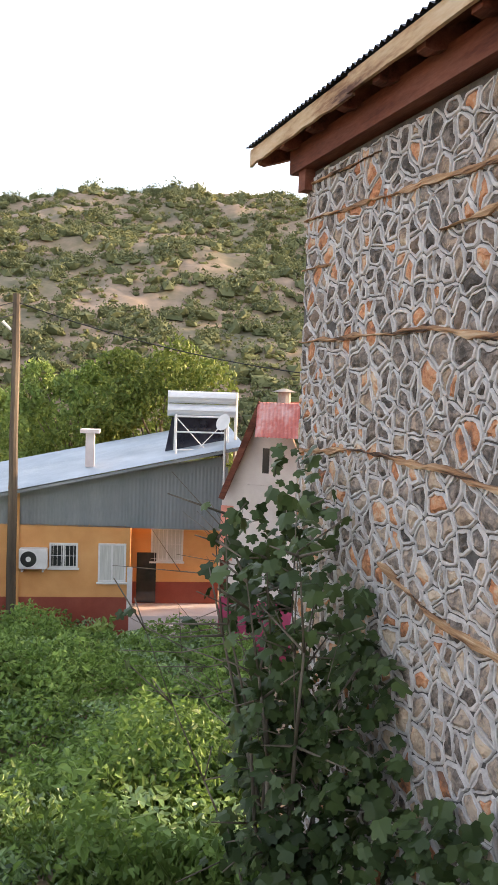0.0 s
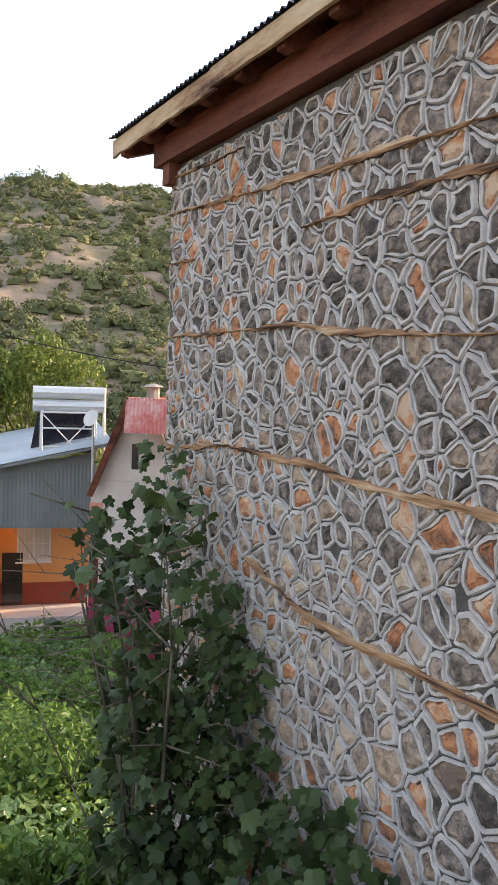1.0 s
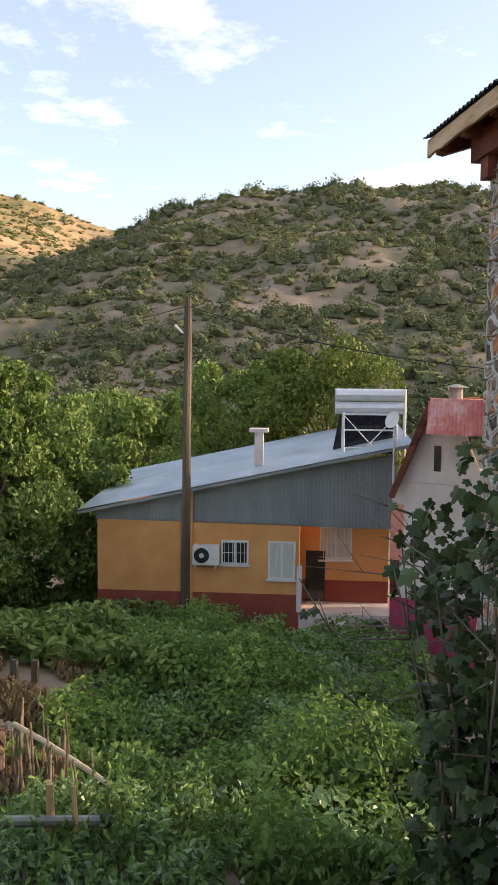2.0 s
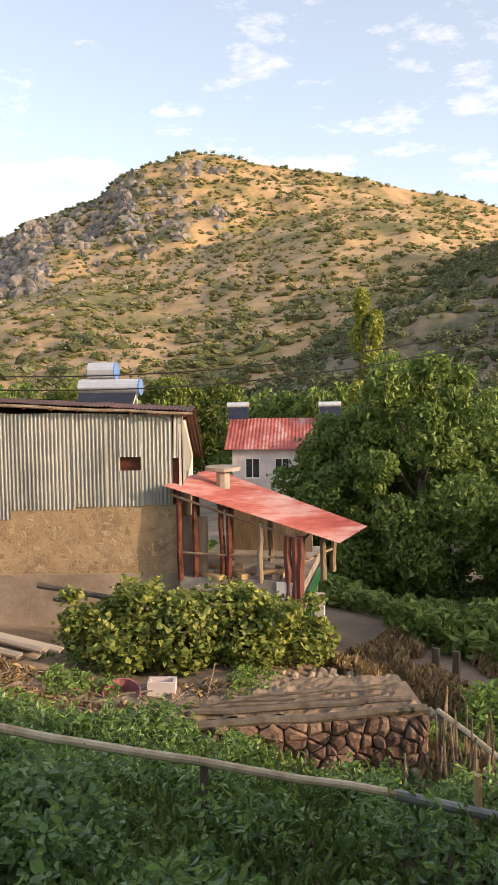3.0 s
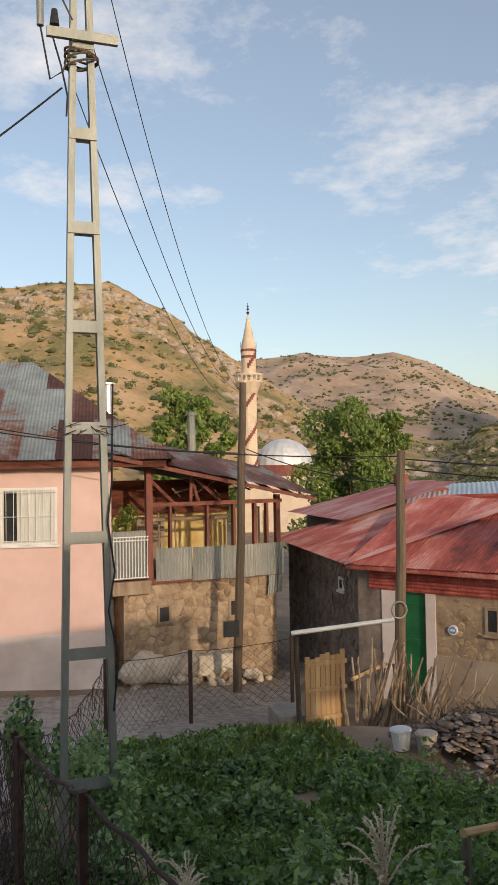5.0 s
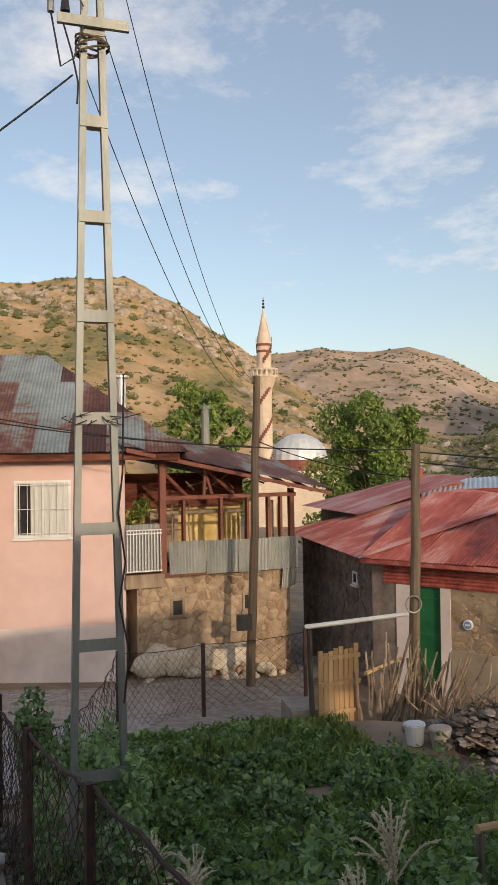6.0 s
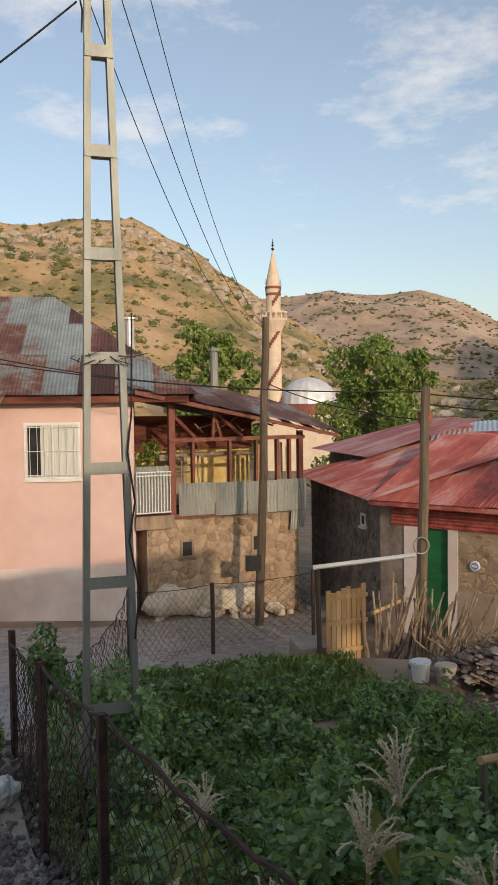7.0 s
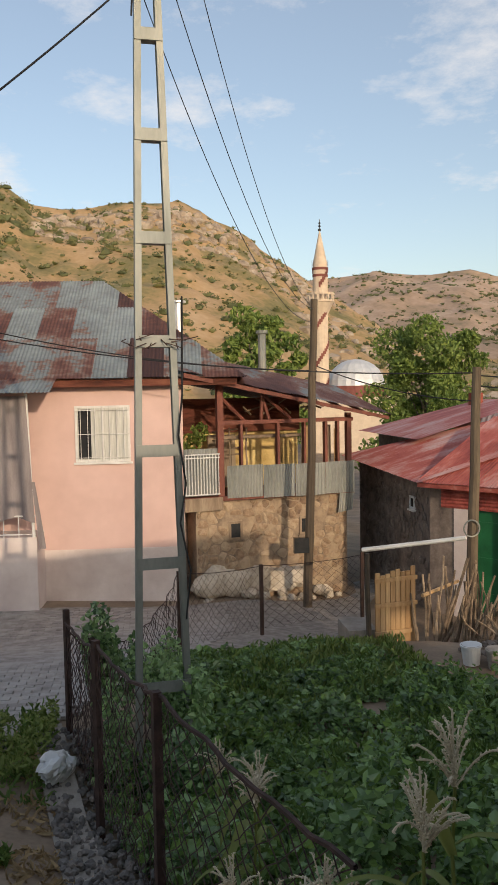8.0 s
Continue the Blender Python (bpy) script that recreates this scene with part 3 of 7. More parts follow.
tree("mulberry_tree", -7.0, 33.0, -3.4, 8.6, 6.4, LEAF_TREE, "dark green tree behind the orange house", 20000, 0.17, 5, crown_from=0.15)
tree("mulberry_tree", -12.5, 39.0, -4.5, 8.2, 8.0, LEAF_TREE, "broad green tree at the foot of the hill", 8000, 0.32, 6, crown_from=0.1)
tree("mulberry_tree", -18.5, 41.0, -4.5, 8.0, 8.0, LEAF_TREE, "broad green tree at the foot of the hill", 8000, 0.32, 7, crown_from=0.1)
tree("ash_tree", -42.6, 14.4, -2.5, 10.4, 7.4, LEAF_TREE, "dense dark green tree beside the mosque dome", 20000, 0.22, 8, crown_from=0.15)
tree("ash_tree", -40.4, 5.4, -2.0, 10.6, 4.4, LEAF_TREE, "narrow green tree behind the porch roof", 6000, 0.26, 9, crown_from=0.3)
rng_t = random.Random(41)
for i, a in enumerate((37.5, 41.0, 44.5, 47.0, 50.0, 52.5, 55.5, 58.5, 61.5, 64.5, 67.5, 70.0)):
    p_ = ray_az(a + rng_t.uniform(-0.8, 0.8), rng_t.uniform(58, 78), 0)
    tree("orchard_tree", p_.x, p_.y, -5.0, rng_t.uniform(7.6, 9.4), rng_t.uniform(6.5, 8.5), LEAF_SUN if i % 3 else LEAF_TREE, "green orchard tree on the valley floor", 4200, 0.42, 60 + i, crown_from=0.08, trunk=0.15)
for i, a in enumerate((24.5, 28.0, 33.0, 12.5, 20.5)):
    p_ = ray_az(a, rng_t.uniform(52, 66), 0)
    tree("orchard_tree", p_.x, p_.y, -5.0, rng_t.uniform(7.0, 8.6), rng_t.uniform(7.5, 9), LEAF_TREE, "dark green tree at the foot of the shaded hill", 4200, 0.42, 80 + i, crown_from=0.08, trunk=0.15)

# ---- stone house beside the camera ----
STONE_GREY = material("grey_brown_fieldstone", [(0.34, (0.07, 0.06, 0.052)), (0.46, (0.17, 0.14, 0.12)), (0.56, (0.27, 0.22, 0.185)), (0.68, (0.44, 0.34, 0.26))], 14, bump=1.0, fine=60, vary=0.24, island=0.2)
STONE_OCHRE = material("orange_fieldstone", [(0.34, (0.17, 0.09, 0.06)), (0.46, (0.42, 0.175, 0.085)), (0.58, (0.56, 0.27, 0.14)), (0.70, (0.58, 0.42, 0.29))], 9, bump=1.0, fine=60, vary=0.2, island=0.2)
STONE_BEIGE = material("beige_fieldstone", [(0.34, (0.18, 0.13, 0.10)), (0.48, (0.38, 0.28, 0.20)), (0.66, (0.55, 0.44, 0.33))], 10, bump=1.0, fine=60, vary=0.24, island=0.2)
RIBBON = material("raised_grey_pointing", [(0.28, (0.36, 0.335, 0.32)), (0.5, (0.52, 0.49, 0.47)), (0.7, (0.66, 0.63, 0.60))], 9, bump=0.8, fine=70)
BEDDING = material("dark_bedding_mortar", [(0.3, (0.05, 0.047, 0.044)), (0.7, (0.14, 0.13, 0.12))], 8, bump=0.5)
TIMBER = material("cracked_tan_timber", [(0.40, (0.05, 0.026, 0.015)), (0.46, (0.26, 0.135, 0.07)), (0.57, (0.42, 0.25, 0.135)), (0.70, (0.60, 0.45, 0.30))], 14, bump=1.0, fine=40, stretch=(0.10, 1, 1.6), vary=0.12)
FASCIA = material("bare_fascia_board", [(0.34, (0.09, 0.035, 0.02)), (0.44, (0.33, 0.19, 0.10)), (0.55, (0.52, 0.36, 0.21)), (0.7, (0.62, 0.48, 0.32))], 3.5, 0.75, bump=0.4, fine=30, stretch=(0.3, 1, 1.5))
ROOFEDGE = material("dark_roof_sheet", [(0.3, (0.03, 0.035, 0.045)), (0.7, (0.09, 0.10, 0.12))], 3, 0.5, 0.4, 0.05)

ST_M = Matrix(((0.322, 0.947, 0, 0.5), (-0.947, 0.322, 0, 8.0), (0, 0, 1, 0), (0, 0, 0, 1)))
stone_house = thing("stone_house", "stone house with raised grey pointing, timber courses and deep eaves", "house", ST_M)
bm = BM()
# far end is unseen; the extra length is added to cast the street shadow
box(bm, 0, 19.4, 0, 6.0, -2.2, 6.45)
wall_st = part("wall", bm, BEDDING, stone_house)


def clip(poly, px, py, nx, ny):
    out = []
    for i, (x0, y0) in enumerate(poly):
        x1, y1 = poly[(i + 1) % len(poly)]
        d0, d1 = (x0 - px) * nx + (y0 - py) * ny, (x1 - px) * nx + (y1 - py) * ny
        if d0 <= 0:
            out.append((x0, y0))
        if (d0 < 0 < d1) or (d1 < 0 < d0):
            k = d0 / (d0 - d1)
            out.append((x0 + (x1 - x0) * k, y0 + (y1 - y0) * k))
    return out


def inset(poly, d):
    res = list(poly)
    n = len(poly)
    for i in range(n):
        (x0, y0), (x1, y1) = poly[i], poly[(i + 1) % n]
        l_ = math.hypot(x1 - x0, y1 - y0)
        if l_ < 1e-6:
            continue
        nx, ny = (y1 - y0) / l_, -(x1 - x0) / l_
        res = clip(res, x0 - nx * d, y0 - ny * d, nx, ny)
        if len(res) < 3:
            return []
    return res


def rounded(poly, k=0.22):
    out = []
    n = len(poly)
    for i in range(n):
        a, b, c = poly[i - 1], poly[i], poly[(i + 1) % n]
        out.append((b[0] + (a[0] - b[0]) * k, b[1] + (a[1] - b[1]) * k))
        out.append((b[0] + (c[0] - b[0]) * k, b[1] + (c[1] - b[1]) * k))
    return out


def cells(rng, u0, u1, z0, z1, w, h, jit=0.40, bands=()):
    """Uneven field-stone shapes between u0..u1 and z0..z1."""
    seeds = []
    z = z0 - h
    row = 0
    while z < z1 + h:
        hh = h * rng.uniform(0.55, 1.5)
        u = u0 - w + rng.uniform(0, w)
        while u < u1 + w:
            ww = w * rng.uniform(0.45, 1.9)
            seeds.append((u + ww / 2 + rng.uniform(-jit, jit) * ww * 0.4, z + hh / 2 + rng.uniform(-jit, jit) * hh))
            if rng.random() < 0.34:
                seeds.append((u + ww * 0.8, z + hh * rng.uniform(0.1, 0.9)))
            u += ww
        z += hh
        row += 1
    res = []
    for i, (x, y) in enumerate(seeds):
        if not (u0 - 0.1 < x < u1 + 0.1 and z0 - 0.1 < y < z1 + 0.1):
            continue
        poly = [(u0, z0), (u1, z0), (u1, z1), (u0, z1)]
        for j, (qx, qy) in enumerate(seeds):
            if i == j or abs(qx - x) > 3 * w or abs(qy - y) > 3 * h:
                continue
            poly = clip(poly, (x + qx) / 2, (y + qy) / 2, qx - x, qy - y)
            if len(poly) < 3:
                break
        if len(poly) >= 3:
            res.append(poly)
    return res


def wobble(poly, step=0.055, amp=0.02):
    """Breaks straight joints into uneven ones; neighbours stay matched."""
    out = []
    n = len(poly)
    for i in range(n):
        (x0, z0), (x1, z1) = poly[i], poly[(i + 1) % n]
        k_ = max(1, int(math.hypot(x1 - x0, z1 - z0) / step))
        for j in range(k_):
            x, z = x0 + (x1 - x0) * j / k_, z0 + (z1 - z0) * j / k_
            q = Vector((x * 9, z * 9, 3.3))
            out.append((x + noise.noise(q) * amp, z + noise.noise(q + Vector((31, 7, 0))) * amp))
    return out


def stone_cap(bm, poly, y0, out, rng, bulge=0.018):
    """A stone that stands out of the wall by about out, with a chipped face."""
    cx, cz = sum(p[0] for p in poly) / len(poly), sum(p[1] for p in poly) / len(poly)
    rings = []
    for k, yy in ((1.0, y0), (0.97, y0 - out), (0.55, y0 - out - bulge)):
        rings.append([bm.verts.new((cx + (x - cx) * k, yy + rng.uniform(-1, 1) * 0.006 * (yy != y0), cz + (z - cz) * k)) for x, z in poly])
    n = len(poly)
    for a, b in zip(rings, rings[1:]):
        for i in range(n):
            bm.faces.new((a[i], a[(i + 1) % n], b[(i + 1) % n], b[i]))
    bm.faces.new(rings[-1])


def ribbon(bm, outer, inner, y0, out):
    a = [bm.verts.new((x, y0, z)) for x, z in outer]
    b = [bm.verts.new((x, y0 - out, z)) for x, z in inner]
    a2 = [bm.verts.new((x * 0.7 + p * 0.3, y0 - out, z * 0.7 + q * 0.3)) for (x, z), (p, q) in zip(outer, inner)]
    c = [bm.verts.new((x, y0, z)) for x, z in inner]
    n = len(a)
    for r0, r1 in ((a, a2), (a2, b), (b, c)):
        for i in range(n):
            bm.faces.new((r0[i], r0[(i + 1) % n], r1[(i + 1) % n], r1[i]))


rng_s = random.Random(11)
rib_bm = BM()
near_stones = []
for poly in cells(rng_s, 0.0, 6.6, 0.3, 6.42, 0.215, 0.165, 0.36):
    o = inset(poly, 0.0045)
    if len(o) < 3:
        continue
    cx, cz = sum(p[0] for p in o) / len(o), sum(p[1] for p in o) / len(o)
    if min(math.hypot(x - cx, z - cz) for x, z in o) < 0.045:
        continue
    outer = wobble(rounded(o, rng_s.uniform(0.06, 0.2)), 0.05, 0.034)
    wdt = rng_s.uniform(0.018, 0.036)
    ax_ = []
    for x, z in outer:
        l_ = math.hypot(x - cx, z - cz) + 1e-6
        k_ = min(wdt, l_ * 0.5) / l_
        ax_.append((x + (cx - x) * k_ + rng_s.uniform(-0.007, 0.007), z + (cz - z) * k_ + rng_s.uniform(-0.006, 0.006)))
    ribbon(rib_bm, outer, ax_, 0.0, 0.013 + rng_s.uniform(0, 0.009))
    near_stones.append((cx, cz, ax_))
part("pointing", rib_bm, RIBBON, wall_st, "raised grey ribbon pointing")
stone_jobs = near_stones

# cracked timber courses, each a run of heights along the wall: (u, z) points, thickness
COURSES = (([(-0.01, 6.03), (1.3, 5.96), (2.5, 5.91), (3.3, 5.87), (6.6, 5.82)], 0.085), ([(-0.01, 4.90), (2.3, 4.91), (3.3, 4.81), (6.6, 4.74)], 0.085),
           ([(0.1, 3.87), (1.35, 3.99), (2.6, 3.96), (3.4, 3.90), (6.6, 3.86)], 0.10), ([(2.4, 5.57), (3.3, 5.61), (6.4, 5.60)], 0.08),
           ([(1.75, 3.16), (2.7, 2.93), (3.4, 2.93), (6.6, 2.90)], 0.10), ([(-0.01, 5.56), (0.6, 5.55)], 0.06), ([(0.1, 6.33), (1.5, 6.30)], 0.05))
for line, th in COURSES:
    bm = BM()
    u0, u1 = line[0][0], line[-1][0]
    n = max(5, int((u1 - u0) / 0.09))
    rows = []
    for i in range(n + 1):
        k = i / n
        u = u0 + (u1 - u0) * k
        zc = crest(line, u) + 0.025 * noise.noise(Vector((u * 1.7, th * 50 + u0, 0))) + rng_s.uniform(-0.006, 0.006)
        gap = 0.35 if noise.noise(Vector((u * 1.1, u0 * 3 + th * 77, 5))) < -0.28 else 1.0
        hh = th * 0.42 * gap * (0.8 + 0.5 * noise.noise(Vector((u * 6.0, u0 + th * 31, 9)))) * (0.55 + 0.45 * math.sin(math.pi * min(1, max(0, k * 1.1 + 0.02))) ** 0.4) * rng_s.uniform(0.45, 1.25)
        rows.append([bm.verts.new((u, y_, zz)) for y_, zz in ((0.02, zc - hh), (-0.030 - rng_s.uniform(0, 0.012), zc - hh * 0.85), (-0.036 - rng_s.uniform(0, 0.01), zc), (-0.030 - rng_s.uniform(0, 0.012), zc + hh * 0.85), (0.02, zc + hh))])
    for a, b in zip(rows, rows[1:]):
        for i in range(4):
            bm.faces.new((a[i], a[i + 1], b[i + 1], b[i]))
    bm.faces.new(rows[0]); bm.faces.new(rows[-1][::-1])
    part("tie_beam", bm, TIMBER, wall_st, "cracked tan timber course")

# eaves: wall plate, rafters, fascia, wavy sheet
bm = BM(); box(bm, -0.18, 19.4, -0.13, 0.06, 6.47, 6.70); part("wall_plate", bm, DARKWOOD, stone_house, "dark red-brown stained beam")
bm = BM(); box(bm, -0.02, 0.14, -0.10, 0.05, 6.28, 6.468); part("corner_block", bm, DARKWOOD, stone_house)
RS = math.tan(radians(17))
eave_roof = part("roof", BM(), ROOFEDGE, stone_house)
bmr = BM()
corrugated(bmr, (-0.83, -0.36, 6.85), (20.2, 0, 0), (0, 4.2, 4.2 * RS), 0, 0.09, 0.03)
corrugated(bmr, (-0.62, 7.0, 6.80), (20.2, 0, 0), (0, -3.6, 3.6 * RS), 0, 0.09, 0.03)
bmr.to_mesh(eave_roof.data); bmr.free()
for i in range(32):
    u = -0.66 + i * 0.62
    bm = BM()
    prism(bm, [(-0.29, 6.66), (-0.29, 6.78), (1.2, 6.78 + 1.49 * RS), (1.2, 6.78 + 1.49 * RS - 0.13), (-0.22, 6.645)], u, u + 0.11)
    for v in bm.verts:
        v.co = Vector((v.co.y, v.co.x, v.co.z))
    part("rafter", bm, DARKWOOD, stone_house)
for u0, u1, dz in ((-0.80, 1.55, 0.0), (1.50, 4.1, 0.015), (4.05, 7.2, 0.0), (7.2, 19.4, 0.01)):
    bm = BM()
    n = 12
    lo = [(u0 + (u1 - u0) * i / n, 6.675 + dz + rng_s.uniform(-0.012, 0.012)) for i in range(n + 1)]
    prism(bm, lo + [(u1, 6.83), (u0, 6.83)], -0.325 - dz, -0.295 - dz)
    part("fascia", bm, FASCIA, stone_house, "bare tan fascia board")
for i in range(16):
    bm = BM()
    box(bm, -0.78, 19.3, -0.28 + i * 0.19, -0.28 + i * 0.19 + 0.16, 6.80 + (i * 0.19) * RS, 6.82 + (i * 0.19) * RS)
    part("soffit_board", bm, DARKWOOD, stone_house)

# fig tree against the wall
fig = thing("fig_tree", "bushy dark green fig tree growing against the stone wall", "tree", pose(0.45, 6.35, -0.35))
rng_f = random.Random(5)
stems = []
bm = BM()
for i in range(16):
    a, tilt_ = rng_f.uniform(2.2, 5.6), rng_f.uniform(0.05, 0.42)
    ln = rng_f.uniform(2.2, 4.2)
    d = Vector((math.cos(a) * math.sin(tilt_) + 0.06, math.sin(a) * math.sin(tilt_) * 0.8, math.cos(tilt_))).normalized()
    p = Vector((rng_f.uniform(-0.15, 0.15), rng_f.uniform(-0.2, 0.2), 0))
    r = rng_f.uniform(0.014, 0.030)
    segs = 5
    for s in range(segs):
        q = p + d * (ln / segs) + Vector((rng_f.uniform(-1, 1), rng_f.uniform(-1, 1), rng_f.uniform(-0.3, 0.4))) * 0.09
        rod(bm, p, q, r * (1 - s / 6), r * (1 - (s + 1) / 6), 6)
        if s >= 1:
            for _ in range(2):
                e = q + Vector((rng_f.uniform(-1, 0.7), rng_f.uniform(-1, 0.6), rng_f.uniform(-0.1, 0.7))).normalized() * rng_f.uniform(0.25, 0.6)
                rod(bm, q, e, r * 0.4, 0.005, 5)
                stems.append(e); stems.append((q + e) / 2)
        p = q
    stems.append(p)
for i in range(16):    # bare twigs reaching out over the garden
    z = rng_f.uniform(1.6, 3.4)
    s0 = Vector((-0.2 + rng_f.uniform(-0.2, 0.2), 0.3, z))
    e = s0 + Vector((rng_f.uniform(-1.3, -0.4), rng_f.uniform(-0.2, 0.7), rng_f.uniform(-0.3, 0.9)))
    m_ = (s0 + e) / 2 + Vector((0, 0, rng_f.uniform(-0.15, 0.05)))
    rod(bm, s0, m_, 0.007, 0.005, 5); rod(bm, m_, e, 0.005, 0.002, 5)
    rod(bm, m_, m_ + Vector((rng_f.uniform(-0.4, 0), 0.1, rng_f.uniform(0.05, 0.4))), 0.004, 0.002, 5)
part("trunk", bm, BARK, fig, smooth=True)
rs_f = np.random.RandomState(9)


def fig_leaf(bm, c, d, n, s):
    """A broad leaf with five rounded lobes."""
    w = d.cross(n).normalized()
    out = []
    for ang, rad in ((180, 0.20), (140, 0.40), (110, 0.48), (88, 0.36), (62, 0.54), (44, 0.52), (28, 0.38), (10, 0.60), (-10, 0.60), (-28, 0.38), (-44, 0.52), (-62, 0.54), (-88, 0.36), (-110, 0.48), (-140, 0.40)):
        a = radians(ang)
        out.append(bm.verts.new(c + d * math.cos(a) * rad * s + w * math.sin(a) * rad * s - n * (abs(math.sin(a)) * rad * s * 0.35 + max(0, math.cos(a)) ** 2 * rad * s * 0.15)))
    mid = bm.verts.new(c)
    for i in range(len(out)):
        bm.faces.new((mid, out[i], out[(i + 1) % len(out)]))


bm = BM()
lump_c = [(-0.10, 0.62, 4.2, 0.24), (-0.14, 0.6, 3.8, 0.26), (-0.05, 0.5, 3.35, 0.36), (0.4, 0.0, 3.05, 0.34), (0.62, -0.45, 2.75, 0.28), (-0.30, 0.45, 3.0, 0.32), (0.0, 0.2, 2.55, 0.48), (0.4, -0.3, 2.25, 0.5), (-0.1, 0.1, 2.0, 0.5), (0.4, -0.6, 1.75, 0.55), (0.75, -1.3, 1.95, 0.38), (1.0, -1.8, 2.0, 0.36), (0.6, -1.2, 1.3, 0.6), (0.05, -0.4, 1.4, 0.55), (0.35, -1.0, 0.8, 0.65), (0.85, -2.0, 1.5, 0.48), (0.1, 0.1, 0.9, 0.5), (1.15, -2.3, 1.9, 0.35), (1.2, -2.5, 1.2, 0.6), (0.9, -2.3, 0.7, 0.7), (0.5, -1.7, 0.4, 0.7)]
wts = [l_[3] ** 2 for l_ in lump_c]
for i in range(2300):
    if i < 1750:
        l_ = rng_f.choices(lump_c, wts)[0]
        v = Vector((rng_f.gauss(0, 1), rng_f.gauss(0, 1), rng_f.gauss(0, 1))).normalized() * l_[3] * rng_f.uniform(0.4, 1.05)
        c = Vector(l_[:3]) + v
    else:
        c = rng_f.choice(stems) + Vector((rng_f.gauss(0, 0.07), rng_f.gauss(0, 0.07), rng_f.gauss(0, 0.07)))
    if c.x < -0.55 and rng_f.random() < 0.85:
        continue
    wp = ST_M.inverted() @ (Vector((0.45, 6.35, -0.35)) + c)
    if wp.y > -0.05 and wp.x > -0.05:
        continue
    d = Vector((rng_f.gauss(-0.3, 0.8), rng_f.gauss(-0.2, 0.8), rng_f.gauss(-0.5, 0.4))).normalized()
    n = (Vector((rng_f.gauss(-0.4, 0.45), rng_f.gauss(-0.5, 0.45), 0.8)))
    n = (n - d * n.dot(d)).normalized()
    fig_leaf(bm, c, d, n, rng_f.uniform(0.08, 0.19))
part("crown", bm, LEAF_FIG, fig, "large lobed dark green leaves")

# ---- village houses ----
def window(parent, u0, u1, z0, z1, y=0.0, frame_m=None, pane_m=None, bars=0, name="window", mull=1, fw=0.05):
    """A framed window set into the wall face at y: frame, panes, sill and perhaps a grille."""
    bm = BM()
    box(bm, u0, u0 + fw, y - 0.03, y + 0.05, z0, z1); box(bm, u1 - fw, u1, y - 0.03, y + 0.05, z0, z1)
    box(bm, u0 + fw, u1 - fw, y - 0.03, y + 0.05, z0, z0 + fw); box(bm, u0 + fw, u1 - fw, y - 0.03, y + 0.05, z1 - fw, z1)
    for i in range(mull):
        c = u0 + (u1 - u0) * (i + 1) / (mull + 1)
        box(bm, c - fw / 2, c + fw / 2, y - 0.026, y + 0.05, z0 + fw, z1 - fw)
    w = part(name, bm, frame_m, parent)
    bm = BM()
    box(bm, u0 + fw * 0.6, u1 - fw * 0.6, y - 0.016, y - 0.006, z0 + fw * 0.6, z1 - fw * 0.6)
    part("pane", bm, pane_m, w)
    if bars:
        bm = BM()
        for i in range(bars):
            c = u0 + fw + (u1 - u0 - 2 * fw) * (i + 0.5) / bars
            rod(bm, (c, y - 0.07, z0 + 0.02), (c, y - 0.07, z1 - 0.02), 0.007, seg=5)
        for k in (0.08, 0.5, 0.92):
            rod(bm, (u0, y - 0.07, z0 + (z1 - z0) * k), (u1, y - 0.07, z0 + (z1 - z0) * k), 0.007, seg=5)
        part("grille", bm, WHITEMETAL, w, "white metal grille")
    bm = BM()
    box(bm, u0 - 0.04, u1 + 0.04, y - 0.07, y + 0.02, z0 - 0.05, z0 - 0.004)
    part("sill", bm, frame_m, w)
    return w


def flat_panel(parent, name, u0, u1, y0, y1, z0, z1, m_, label=""):
    bm = BM(); box(bm, u0, u1, y0, y1, z0, z1)
    return part(name, bm, m_, parent, label)


WHITEMETAL = material("white_painted_metal", [(0.3, (0.62, 0.61, 0.58)), (0.7, (0.78, 0.77, 0.75))], 3, 0.5, bump=0.1)
PANE_DARK = material("dark_window_pane", [(0.3, (0.02, 0.022, 0.025)), (0.7, (0.05, 0.05, 0.05))], 2, 0.08, bump=0.02, spec=0.6)
CURTAIN = material("white_curtain", [(0.3, (0.42, 0.42, 0.38)), (0.7, (0.66, 0.66, 0.61))], 14, 0.9, bump=0.3, stretch=(3, 1, 0.1))
GREENPAINT = material("green_painted_metal", [(0.3, (0.008, 0.09, 0.03)), (0.7, (0.02, 0.17, 0.06))], 2, 0.45, bump=0.1)
YELLOW = material("yellow_plaster", [(0.3, (0.40, 0.27, 0.09)), (0.5, (0.62, 0.46, 0.19)), (0.7, (0.70, 0.56, 0.28))], 1.8, bump=0.4)
REDWOOD = material("red_brown_painted_wood", [(0.3, (0.10, 0.03, 0.02)), (0.7, (0.24, 0.08, 0.055))], 4, 0.65, bump=0.4, stretch=(1, 1, 0.2))
PLANK = material("yellow_new_planks", [(0.3, (0.34, 0.20, 0.09)), (0.7, (0.58, 0.40, 0.21))], 4, bump=0.4, stretch=(2, 1, 0.12), vary=0.2)
CONCRETE = material("grey_concrete", [(0.3, (0.24, 0.21, 0.175)), (0.7, (0.43, 0.385, 0.33))], 2.5, bump=0.5, fine=35)
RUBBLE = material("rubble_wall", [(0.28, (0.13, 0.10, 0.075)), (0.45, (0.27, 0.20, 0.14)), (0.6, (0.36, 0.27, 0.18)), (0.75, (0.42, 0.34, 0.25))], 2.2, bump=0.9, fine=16)
